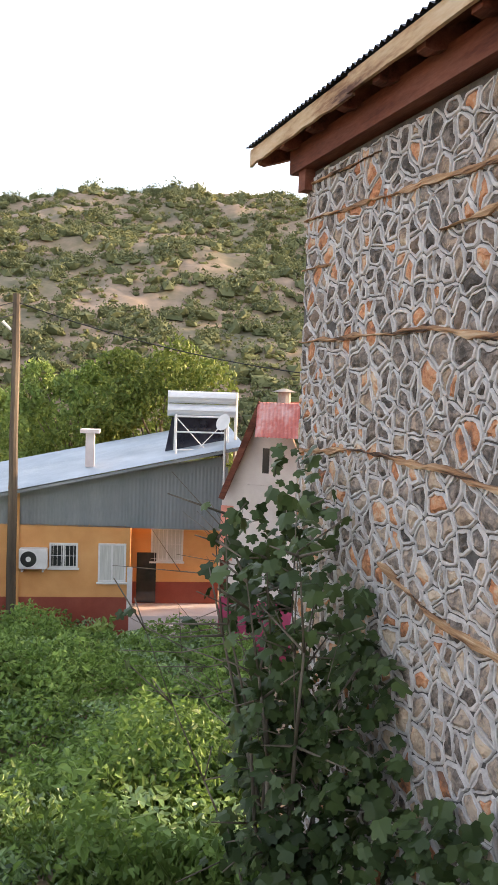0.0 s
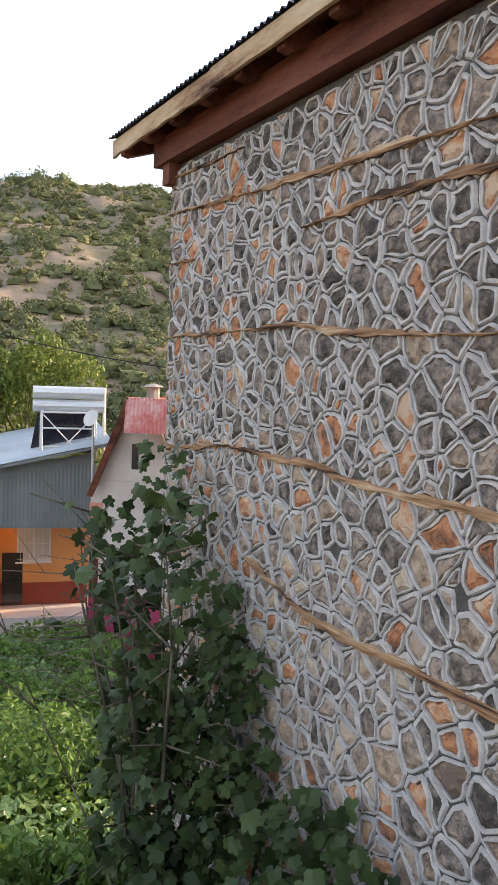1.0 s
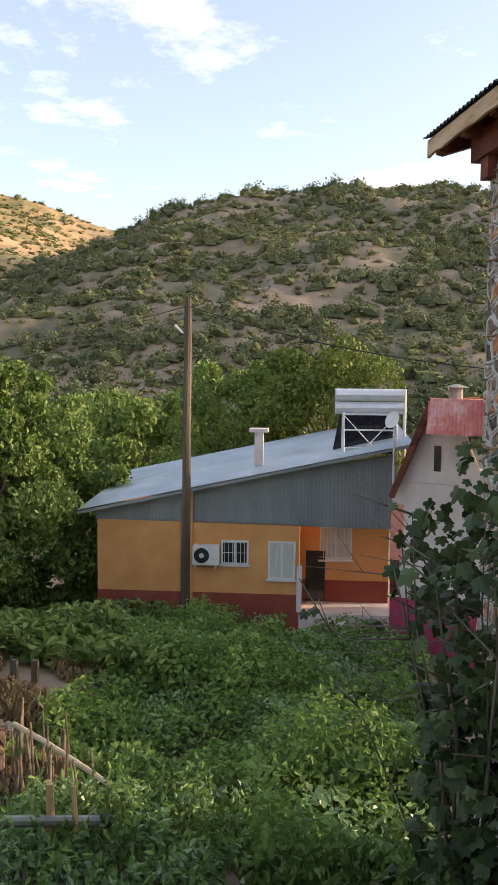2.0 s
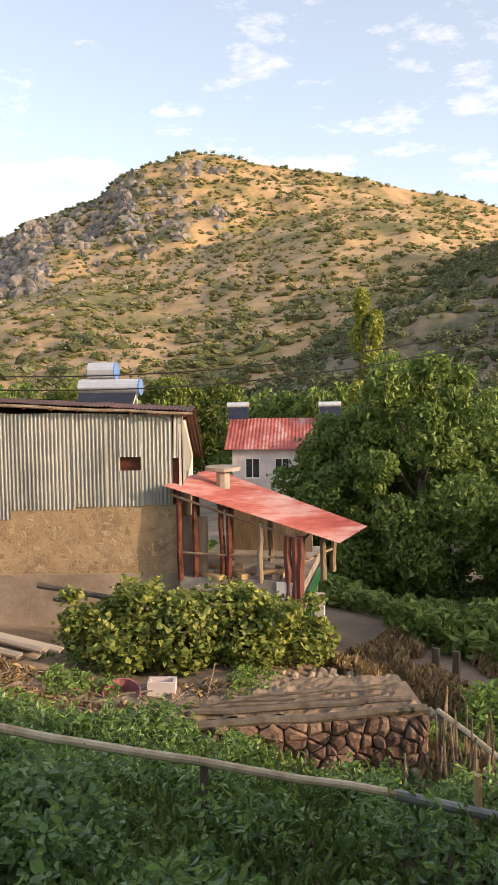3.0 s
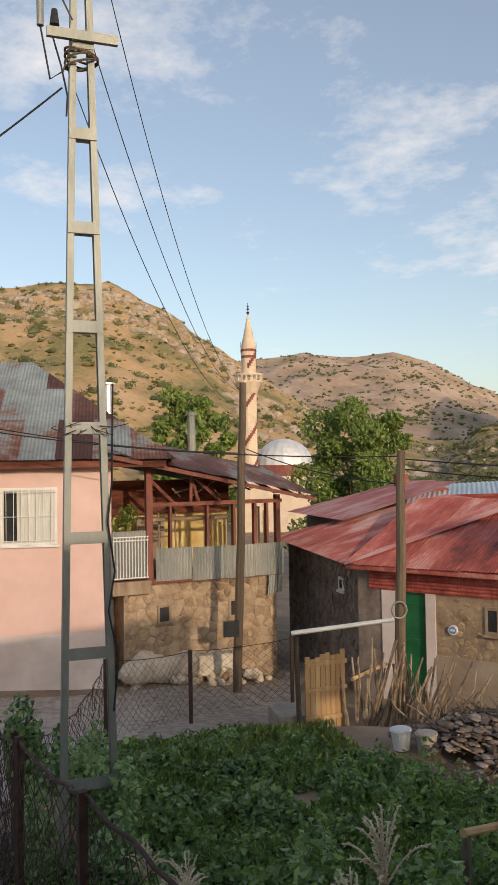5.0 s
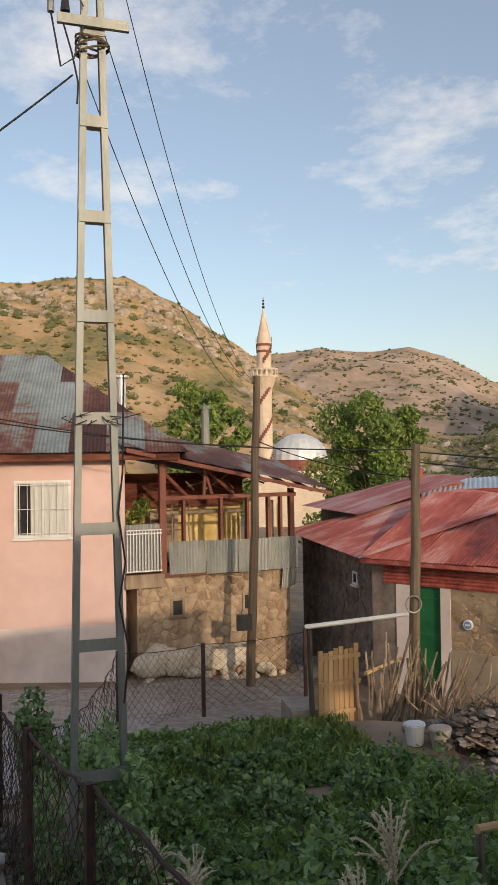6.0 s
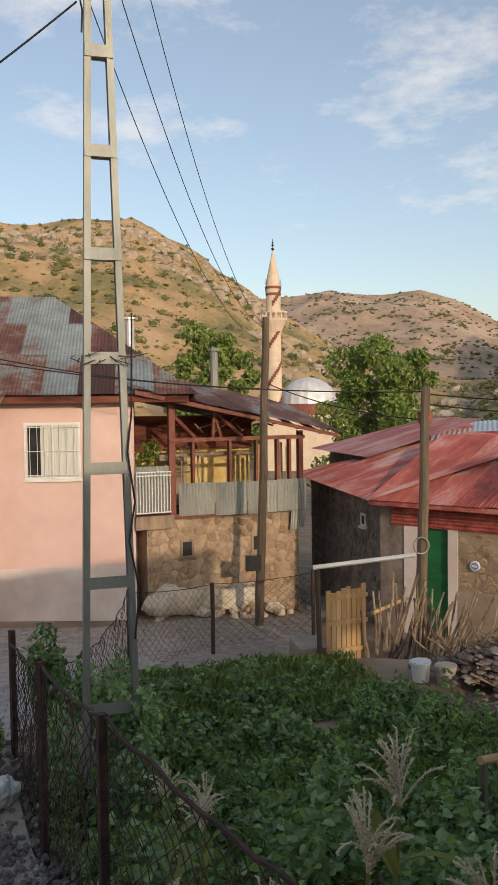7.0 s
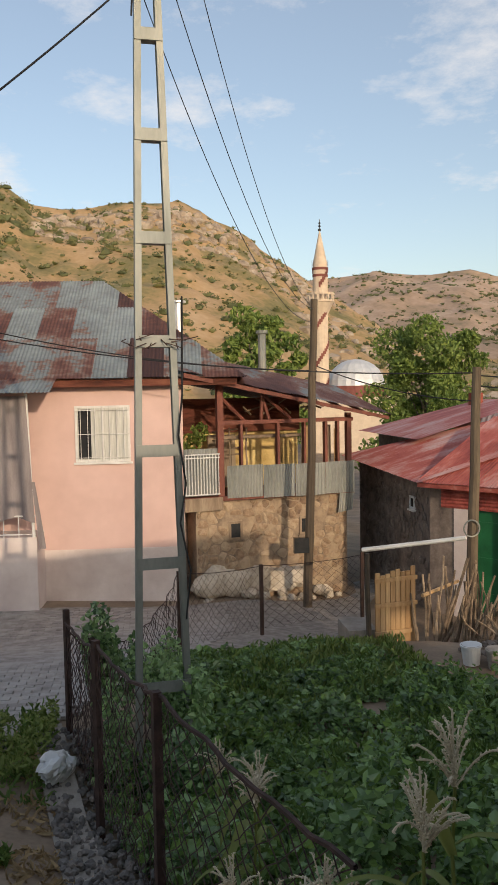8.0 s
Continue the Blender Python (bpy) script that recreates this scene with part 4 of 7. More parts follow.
# Dark rubble; the shade on unlit walls is put into its colour
SHADESTONE = material("dark_shaded_rubble", [(0.28, (0.10, 0.08, 0.068)), (0.5, (0.20, 0.16, 0.135)), (0.75, (0.33, 0.275, 0.23))], 2.5, bump=0.9, fine=18)
STEEL = material("bright_tank_metal", [(0.3, (0.55, 0.56, 0.57)), (0.7, (0.72, 0.73, 0.74))], 2, 0.35, 0.4, 0.03)
COLLECTOR = material("dark_solar_panel", [(0.3, (0.01, 0.012, 0.02)), (0.7, (0.03, 0.03, 0.045))], 2, 0.12, bump=0.0, spec=0.7)
BLUECAP = material("blue_plastic", [(0.3, (0.10, 0.22, 0.50)), (0.7, (0.16, 0.30, 0.60))], 2, 0.4, bump=0.02)
STONE_WARM = material("warm_wall_stone", [(0.25, (0.16, 0.105, 0.07)), (0.5, (0.30, 0.205, 0.13)), (0.75, (0.42, 0.32, 0.215))], 6, bump=0.8, fine=30, vary=0.25, island=0.25)


def stone_patch(parent, u0, u1, z0, z1, w, h, m_, rng, out=0.015, gap=0.02, cap=130, skip=(), keep=1.0):
    """Field stones standing a little out of a rubble wall."""
    rest = BM()
    k = 0
    for poly in cells(rng, u0, u1, z0, z1, w, h, 0.45):
        p = inset(poly, gap)
        if len(p) < 3:
            continue
        p = rounded(p, 0.25)
        cx, cz = sum(a for a, _ in p) / len(p), sum(b for _, b in p) / len(p)
        if any(a - 0.06 < cx < b + 0.06 and c - 0.06 < cz < d + 0.06 for a, b, c, d in skip):
            continue
        if max(math.hypot(a - cx, b - cz) for a, b in p) < 0.05 or rng.random() > keep:
            continue
        if k < cap:
            bm = BM()
            stone_cap(bm, p, 0.004, rng.uniform(0.2, 1.2) * out, rng, min(0.012, out * 1.5))
            part("stone", bm, m_, parent)
            k += 1
        else:
            stone_cap(rest, p, 0.004, rng.uniform(0.2, 1.2) * out, rng, min(0.012, out * 1.5))
    if rest.verts:
        tagged(part("stonework", rest, m_, parent), kind="stuff")
    else:
        rest.free()


rng_v = random.Random(21)

STONE_TAN = material("tan_wall_stone", [(0.3, (0.17, 0.12, 0.07)), (0.46, (0.29, 0.205, 0.12)), (0.58, (0.36, 0.26, 0.155)), (0.75, (0.43, 0.33, 0.21))], 5, bump=0.8, fine=35, vary=0.22, island=0.2)
MUDPLASTER = material("grey_mud_plaster", [(0.3, (0.20, 0.15, 0.105)), (0.5, (0.31, 0.245, 0.18)), (0.7, (0.40, 0.33, 0.255))], 1.1, bump=0.5, fine=22)
STONE_RED = material("red_brown_stone_block", [(0.3, (0.11, 0.065, 0.05)), (0.5, (0.22, 0.135, 0.10)), (0.72, (0.34, 0.24, 0.18))], 6, bump=0.9, fine=40, vary=0.3)

GALV = material("grey_green_steel", [(0.3, (0.19, 0.205, 0.19)), (0.55, (0.27, 0.285, 0.265)), (0.75, (0.35, 0.33, 0.28))], 3, 0.55, 0.35, 0.1, 30, (1, 1, 0.3))

# pink house
PK = plan(-20.2, -6.3, -19.85, 0.74)
pink = thing("pink_house", "pink two-storey house with white plinth and rusty roof", "house", PK)
bm = BM(); box(bm, -3.5, 7.06, 0, 5.5, -1.2, 4.85); wall = part("wall", bm, PINK, pink)
flat_panel(pink, "plinth", -3.5, 7.064, -0.006, 0.3, -1.2, 0.92, WHITEWASH, "whitewashed plinth")
window(pink, 4.62, 5.86, 2.92, 4.20, 0.0, WHITEMETAL, CURTAIN, 7)
# darker strip over the left part of the pane
flat_panel(pink, "dark_pane_strip", 4.70, 4.98, -0.021, -0.0165, 3.0, 4.12, PANE_DARK)
EV = 4.80
roofp = part("roof", BM(), RUSTSHEET, pink, "rust-streaked corrugated roof")
for r in range(3):
    a0, a1 = r / 3, (r + 1) / 3 + 0.02
    y0, y1 = -0.45 + 4.95 * a0, -0.45 + 4.95 * a1
    z0, z1 = EV + 2.75 * a0, EV + 2.75 * a1
    u = -4.0 + 0.2 * r
    hip = lambda q: -0.45 + (8.5 - q) * 4.95 / 3.5          # plan line of the hip
    while u < 8.5 and hip(u) > y0 + 0.05:
        bm = BM()
        lift_, lap = 0.012 * (2 - r) + rng_v.uniform(0, 0.012), rng_v.uniform(0, 0.05)
        cols = []
        for i in range(43):
            q = u + 0.86 * i / 42
            ye = min(y1, hip(q))
            if ye < y0 - lap + 0.01:
                break
            w_ = math.sin(2 * math.pi * q / 0.085) * 0.011
            cols.append([bm.verts.new((q, yy, EV + 2.75 * (yy + 0.45) / 4.95 + lift_ + w_)) for yy in (y0 - lap, (y0 + ye) / 2, ye)])
        for a, b in zip(cols, cols[1:]):
            for i in range(2):
                bm.faces.new((a[i], b[i], b[i + 1], a[i + 1]))
        part("sheet", bm, RUSTSHEET, roofp)
        u += 0.82
bm = BM()
quad(bm, (8.5, -0.45, EV), (8.5, 9.5, EV), (5.0, 5.0, EV + 2.75), (5.0, 4.5, EV + 2.75))
quad(bm, (-4, 4.5, EV + 2.75), (5.0, 4.5, EV + 2.75), (8.5, 9.5, EV), (-4, 9.5, EV))
bm.to_mesh(roofp.data); bm.free()
flat_panel(pink, "eave_board", -4.0, 8.3, -0.36, -0.33, EV - 0.17, EV - 0.02, DARKWOOD)
flat_panel(pink, "eave_ceiling", -4.0, 8.3, -0.33, 0.0, EV - 0.05, EV - 0.035, DARKWOOD)
bm = BM(); rod(bm, (7.0, 2.4, 5.0), (7.0, 2.4, 6.75), 0.11, seg=10); rod(bm, (7.0, 2.4, 6.75), (7.0, 2.4, 6.8), 0.2, seg=10)
part("flue", bm, STEEL, pink)
# sheltered stair front beside it
lean = thing("lean_to", "whitewashed stair front with grey cloth screen and tin awning", "porch", PK)
flat_panel(lean, "wall", 0.5, 3.86, -1.0, -0.007, -1.2, 1.40, WHITEWASH, "whitewashed wall")
bm = BM()
n = 40
rows = []
for j in range(9):
    k = j / 8
    row = []
    for i in range(n + 1):
        u = 0.6 + (3.72 - 0.6 + 0.12 * k) * i / n
        row.append(bm.verts.new((u, -1.02 + math.sin(i * 1.1) * 0.035 + math.sin(i * 0.37 + 1) * 0.03, 4.45 - 2.68 * k - 0.06 * math.sin(i * 0.5) * k)))
    rows.append(row)
for a, b in zip(rows, rows[1:]):
    for i in range(n):
        bm.faces.new((a[i], a[i + 1], b[i + 1], b[i]))
CLOTH = material("grey_mauve_cloth", [(0.3, (0.20, 0.17, 0.17)), (0.7, (0.33, 0.29, 0.285))], 3, 0.95, bump=0.3, stretch=(2, 1, 0.3))
part("cloth_screen", bm, CLOTH, lean, "hanging grey cloth screen", True)
bm = BM()
for i in range(11):
    rod(bm, (0.6 + i * 0.32, -0.97, 1.40), (0.6 + i * 0.32, -0.97, 1.86), 0.012, seg=5)
rod(bm, (0.5, -0.97, 1.86), (3.84, -0.97, 1.86), 0.018, seg=6); rod(bm, (0.5, -0.97, 1.46), (3.84, -0.97, 1.46), 0.015, seg=6)
part("railing", bm, WHITEMETAL, lean, "white metal railing")
bm = BM(); rod(bm, (3.80, -0.98, 1.40), (3.72, -0.98, 4.5), 0.035, seg=8); part("post", bm, WHITEMETAL, lean)
bm = BM(); prism(bm, [(3.80, 2.6), (3.86, 2.6), (4.06, 1.15), (3.92, 1.15)], -1.04, -1.0); part("flap", bm, CLOTH, lean)
bm = BM(); corrugated(bm, (0.0, -1.5, 4.52), (4.3, 0, 0), (0, 1.5, 0.42), 0, 0.085, 0.022); part("awning", bm, RUSTSHEET, lean)

# house with the open porch over a stone ground floor
PALEROCK = material("whitish_rock", [(0.3, (0.30, 0.245, 0.18)), (0.5, (0.50, 0.43, 0.34)), (0.7, (0.64, 0.58, 0.48))], 2.5, bump=0.8, fine=20)
SBM = plan(-19.85, 0.74, -20.9, 5.05)
sb = thing("porch_house", "old stone house with an open timber porch above", "house", SBM)
bm = BM(); box(bm, 0.28, 4.2, 0.0, 5.0, -1.2, 1.92); wall = part("wall", bm, RUBBLE, sb)
# back of the opening, its shade put into the colour
flat_panel(sb, "shade_toned_recess", 0.0, 0.28, 0.7, 5.0, -1.2, 1.92, SHADESTONE)
stone_patch(wall, 0.3, 4.18, -0.6, 1.9, 0.26, 0.17, STONE_WARM, rng_v, 0.026, 0.013, 150, ((1.05, 1.45, 0.9, 1.45), (2.9, 3.25, 0.9, 1.45)), 0.8)
for u0, u1 in ((1.08, 1.42), (2.9, 3.2)):
    window(sb, u0, u1, 0.97, 1.41, 0.0, WOOD, PANE_DARK, 0, mull=0, fw=0.055)
flat_panel(sb, "deck", 0.0, 4.35, -0.12, 5.0, 1.925, 2.03, REDWOOD)
flat_panel(sb, "deck_edge", -0.02, 0.9, -0.16, -0.122, 1.72, 2.02, WOOD, "weathered deck edge boards")
flat_panel(sb, "back_wall", 0.3, 3.6, 1.6, 1.75, 2.03, 4.2, YELLOW, "yellow plastered inner wall")
flat_panel(sb, "inner_wall", -0.1, 4.4, 4.4, 4.6, 2.03, 4.1, DARKWOOD)
bm = BM()
for u, w_, z1 in ((0.90, 0.15, 4.75), (1.42, 0.06, 3.72), (2.36, 0.06, 3.72), (3.05, 0.05, 3.72), (3.62, 0.07, 3.72), (3.95, 0.06, 3.72), (4.25, 0.12, 3.9)):
    bm = BM(); box(bm, u - w_ / 2, u + w_ / 2, -0.08, 0.06, 2.03, z1); part("post", bm, REDWOOD, sb)
flat_panel(sb, "beam", 0.83, 4.35, -0.10, 0.08, 3.70, 3.79, REDWOOD)
flat_panel(sb, "rail_beam", 0.9, 3.2, 0.2, 0.26, 3.35, 3.42, WOOD)
for a, b in (((0.92, 0, 4.35), (1.5, 0, 3.79)), ((2.15, 0, 3.79), (1.95, 0, 4.45)), ((2.0, 0, 4.4), (2.7, 0, 3.8)), ((1.95, 0, 3.79), (1.98, 0, 4.4))):
    bm = BM(); rod(bm, a, b, 0.045, 0.045, 6); part("brace", bm, REDWOOD, sb)
for u in (1.15, 1.3, 1.6, 1.75):
    bm = BM(); rod(bm, (u, 0.5, 2.1), (u + 0.05, 0.6, 3.6), 0.025, 0.02, 6, 0.02, 3, rng_v); part("stored_pole", bm, WOOD, sb)
for i in range(14):
    bm = BM(); u = rng_v.uniform(1.0, 3.9); rod(bm, (u, rng_v.uniform(0.3, 1.2), 3.85 + rng_v.uniform(0, 0.25)), (u + rng_v.uniform(-0.8, 0.8), rng_v.uniform(0.3, 1.4), 3.9 + rng_v.uniform(0, 0.4)), 0.025, 0.018, 6); part("stored_pole", bm, WOOD if i % 2 else DARKWOOD, sb)
flat_panel(sb, "back_lattice", 1.0, 1.72, 1.2, 1.25, 2.1, 3.4, WOOD)
flat_panel(sb, "upper_panel", 0.3, 3.6, 1.45, 1.55, 3.45, 4.3, DARKWOOD)
for z in (2.9, 3.1, 3.3, 3.5):
    bm = BM(); rod(bm, (0.95, 0.7, z), (1.65, 0.75, z + rng_v.uniform(-0.05, 0.05)), 0.025, 0.02, 6); part("stored_pole", bm, WOOD, sb)
for i, u in enumerate((3.15, 3.28, 3.42, 3.75, 3.85, 4.05)):
    bm = BM(); box(bm, u, u + 0.1, 0.35, 0.38, 2.3, 3.7 - 0.1 * (i % 3)); part("board", bm, PLANK if i % 2 else WOOD, sb)
bm = BM()
corrugated(bm, (1.02, -0.14, 1.98), (0.9, 0, 0), (0, 0, 0.76), 0, 0.076, 0.02)
part("sheet", bm, ZINC, sb, "galvanised corrugated sheet")
for u0, u1, zz in ((1.93, 2.75, 0.0), (2.76, 3.55, -0.01), (3.56, 4.34, 0.0)):
    bm = BM(); corrugated(bm, (u0, -0.145, 1.94 + zz), (u1 - u0, 0, 0), (0, 0, 0.78), 0, 0.076, 0.02); part("sheet", bm, ZINC, sb)
bm = BM(); corrugated(bm, (3.9, -0.13, 1.45), (0.42, 0.05, 0.05), (0.05, 0, 0.5), 0, 0.076, 0.02); part("sheet", bm, ZINC, sb)
bm = BM()
for i in range(12):
    rod(bm, (0.02 + i * 0.072, -0.14, 2.1), (0.02 + i * 0.072, -0.14, 3.02), 0.01, seg=5)
for z in (2.1, 2.95, 3.03):
    rod(bm, (0.0, -0.14, z), (0.84, -0.14, z), 0.016, seg=6)
part("railing", bm, WHITEMETAL, sb, "white metal balcony railing")
bm = BM(); corrugated(bm, (0.0, -0.06, 2.06), (0.82, 0, 0), (0, 0, 1.1), 0, 0.076, 0.02); part("sheet", bm, ZINC, sb)
roof = part("roof", BM(), RUSTSHEET, sb, "sagging corrugated porch roof")
bm = BM(); corrugated(bm, (-0.2, -0.6, 4.95), (5.4, 0, -1.12), (0, 3.2, 0.75), 0, 0.085, 0.022, nv=4, wav=0.03)
corrugated(bm, (-0.2, 2.5, 5.68), (5.4, 0, -1.12), (0, 2.8, -0.6), 0, 0.085, 0.022)
bm.to_mesh(roof.data); bm.free()
bm = BM(); prism(bm, [(-0.1, 4.80), (5.1, 3.72), (5.1, 3.80), (-0.1, 4.90)], -0.55, -0.50); part("eave_board", bm, REDWOOD, sb)
for i in range(8):
    bm = BM(); u = 0.2 + i * 0.62; z = 4.86 - 0.208 * (u + 0.2)
    prism(bm, [(-0.5, z - 0.06), (-0.5, z), (2.4, z + 0.68), (2.4, z + 0.6)], u, u + 0.07)
    for v in bm.verts:
        v.co = Vector((v.co.y, v.co.x, v.co.z))
    part("rafter", bm, REDWOOD, sb)
bm = BM(); rod(bm, (3.0, 2.5, 4.7), (3.0, 2.5, 6.0), 0.11, seg=10); rod(bm, (3.0, 2.5, 6.0), (3.0, 2.5, 6.08), 0.16, seg=10); part("flue", bm, GALV, sb, "bare metal flue pipe")
bm = BM()
for i in range(26):
    rock(bm, (0.3 + i * 0.14 + rng_v.uniform(-0.1, 0.1), -0.25 + rng_v.uniform(-0.15, 0.1), -0.45 + rng_v.uniform(-0.1, 0.25) - 0.05 * i / 8), rng_v.uniform(0.1, 0.2), rng_v)
for i in range(11):
    rock(bm, (0.45 + i * 0.23, -0.12, -0.02 + rng_v.uniform(-0.05, 0.06)), rng_v.uniform(0.26, 0.38), rng_v, 2, (1.2, 0.6, 1.0))
tagged(solid("boulders", bm, PALEROCK, "pale boulders heaped along the foot of the wall", "rocks", SBM), kind="stuff")
bm = BM()
pl = leaves_mesh("potted_plant", lumps(np.random.RandomState(3), 160, [(0.35, 0.35, 3.25), (0.5, 0.3, 3.5)], [(0.25, 0.2, 0.25), (0.2, 0.2, 0.25)]), 0.17, LEAF_SUN, aspect=0.3)
bm.free()
pot = thing("potted_plant", "tall green potted plant on the balcony", "plant", SBM)
ob = new("leaves", pl); ob.parent = pot
bm = BM(); rod(bm, (0.4, 0.3, 2.035), (0.4, 0.3, 2.4), 0.10, 0.14, 12); rod(bm, (0.4, 0.3, 2.4), (0.42, 0.3, 3.3), 0.02, 0.012, 6); part("pot", bm, REDBAND, pot)

# red-roofed house and corrugated shed share one front
SHM = plan(-18.16, 6.02, -11.28, 11.57)
red = thing("red_roof_house", "low stone house with faded red corrugated roof and green door", "house", SHM)
bm = BM()
box(bm, 1.62, 4.5, 0, 4.5, -0.9, 2.4)
wall = part("wall", bm, RUBBLE, red)
flat_panel(red, "side_wall", 0.0, 0.62, 0, 4.5, -0.9, 2.4, SHADESTONE)
flat_panel(red, "door_recess", 0.621, 1.619, 0.14, 4.5, -0.9, 2.4, RUBBLE)
stone_patch(wall, 1.85, 4.48, 0.65, 1.86, 0.22, 0.12, STONE_TAN, rng_v, 0.005, 0.009, 120, ((2.9, 3.27, 1.15, 1.78),), 0.6)
flat_panel(red, "plaster_skirt", 1.87, 4.495, -0.028, -0.002, -0.9, 0.66, MUDPLASTER, "smoothed mud plaster skirt")
flat_panel(red, "plaster_jamb", 0.60, 0.98, -0.02, 0.15, -0.6, 1.9, WHITEWASH)
flat_panel(red, "plaster_jamb", 1.64, 1.86, -0.02, 0.02, -0.6, 1.9, WHITEWASH)
door = flat_panel(red, "door", 0.98, 1.62, 0.06, 0.11, -0.3, 1.88, GREENPAINT, "dark green metal door")
for z in (0.1, 0.85, 1.6):
    bm = BM(); box(bm, 1.02, 1.58, 0.045, 0.058, z, z + 0.06); part("door_rib", bm, GREENPAINT, door)
bm = BM(); rod(bm, (1.08, 0.03, 0.8), (1.08, 0.03, 0.95), 0.015, seg=6); part("handle", bm, STEEL, door)
window(red, 2.93, 3.24, 1.2, 1.74, 0.0, WOOD, PANE_DARK, 0, mull=0, fw=0.06)
for i in range(4):
    bm = BM(); corrugated(bm, (0.3 + i * 1.06, -0.03 - 0.006 * (i % 2), 2.42), (0, 0, -0.52), (1.05, 0, 0.0), 0, 0.076, 0.02); part("sheet", bm, REDSHEET, red)
roof = part("roof", BM(), REDSHEET, red, "faded red corrugated roof")
for i in range(7):
    bm = BM()
    u0 = -0.12 + i * 0.68
    sl = rng_v.uniform(-0.012, 0.012)
    corrugated(bm, (u0, -0.38, 2.46 + sl), (0.70, 0, 0.0), (0, 3.5, 1.30), 0, 0.076, 0.02, nv=3, wav=0.01)
    part("sheet", bm, REDSHEET, roof)
bm = BM(); quad(bm, (-0.15, 3.12, 3.73), (4.6, 3.12, 3.73), (4.6, 6.2, 2.5), (-0.15, 6.2, 2.5)); bm.to_mesh(roof.data); bm.free()
flat_panel(red, "eave_board", -0.1, 4.6, -0.34, -0.31, 2.34, 2.44, REDSHEET)
flat_panel(red, "meter_dial", 2.14, 2.16, -0.05, 0.0, 1.2, 1.22, STEEL)
bm = BM(); rod(bm, (2.25, -0.05, 1.21), (2.25, 0.02, 1.21), 0.10, seg=16); part("sign_disc", bm, WHITEMETAL, red, "round pale blue disc")
bm = BM(); rod(bm, (2.25, -0.056, 1.21), (2.25, -0.051, 1.21), 0.075, seg=16); part("sign_face", bm, BLUECAP, red)
flat_panel(red, "sign_bar", 2.20, 2.30, -0.062, -0.057, 1.19, 1.23, WHITEMETAL)

# left wing with hipped red roof
LW = plan(-23.2, 5.75, -18.16, 6.02)
wing = thing("stone_wing", "dark shaded stone wing with hipped red corrugated roof", "house", LW)
# this wall faces away from the sun and is also coloured as shaded
bm = BM(); box(bm, 0.0, 5.0, 0.02, 6.0, -1.2, 2.55); wall = part("wall", bm, SHADESTONE, wing)
stone_patch(wall, 0.05, 4.95, -0.4, 2.4, 0.26, 0.18, SHADESTONE, rng_v, 0.012, 0.014, 120, (), 0.6)
window(wing, 3.9, 4.2, 1.7, 2.0, 0.0, WHITEMETAL, PANE_DARK, 0, mull=0, fw=0.05)
roof = part("roof", BM(), REDSHEET, wing, "hipped red corrugated roof")
bm = BM()
A0, A1, T0, T1 = Vector((-0.4, -0.4, 2.62)), Vector((5.3, -0.4, 2.44)), Vector((2.4, 3.6, 3.78)), Vector((5.9, 3.6, 3.66))
n = 40
for i in range(n):
    pa, pb = A0.lerp(A1, i / n), A0.lerp(A1, (i + 1) / n)
    ta, tb = T0.lerp(T1, i / n), T0.lerp(T1, (i + 1) / n)
    pm, tm_ = (pa + pb) / 2 + Vector((0, 0, 0.018)), (ta + tb) / 2 + Vector((0, 0, 0.018))
    quad(bm, pa, pm, tm_, ta); quad(bm, pm, pb, tb, tm_)
quad(bm, A0, T0, Vector((2.4, 6.0, 3.78)), Vector((-0.4, 8.5, 2.62)))
quad(bm, T0, T1, Vector((5.9, 8.2, 2.5)), Vector((-0.4, 8.5, 2.62)))
bm.to_mesh(roof.data); bm.free()
barn = thing("back_barn", "stone barn with red corrugated roof behind the wing", "house", plan(-25.6, 6.6, -22.6, 6.9))
bm = BM(); box(bm, 0.3, 4.0, 0.3, 5, -1.5, 3.1); part("wall", bm, SHADESTONE, barn)
bm = BM(); quad(bm, (-0.1, -0.2, 3.2), (4.2, -0.2, 3.15), (4.2, 3.2, 4.1), (1.2, 3.2, 4.1)); quad(bm, (-0.1, -0.2, 3.2), (1.2, 3.2, 4.1), (1.2, 4.2, 4.1), (-0.1, 6.5, 3.2)); part("roof", bm, REDSHEET, barn)
bm = BM(); box(bm, 1.6, 1.9, 2.6, 2.9, 3.6, 4.3); part("chimney", bm, REDBAND, barn)

# corrugated shed over the tan stone wall
shed = thing("shed", "corrugated iron loft over a tan stone wall", "shed", SHM)
bm = BM(); box(bm, 4.5, 8.80, 0.0, 3.6, -0.9, 1.95); wall = part("wall", bm, ADOBE, shed, "tan plastered rubble wall")
stone_patch(wall, 4.52, 8.78, 0.62, 1.92, 0.24, 0.11, STONE_TAN, rng_v, 0.003, 0.005, 170, (), 0.85)
flat_panel(shed, "plaster_skirt", 4.5, 8.80, -0.03, -0.002, -0.9, 0.62, MUDPLASTER, "smoothed mud plaster skirt")
flat_panel(shed, "loft_frame", 4.52, 8.74, 0.08, 3.4, 1.955, 3.55, DARKWOOD)
rng_c = random.Random(8)
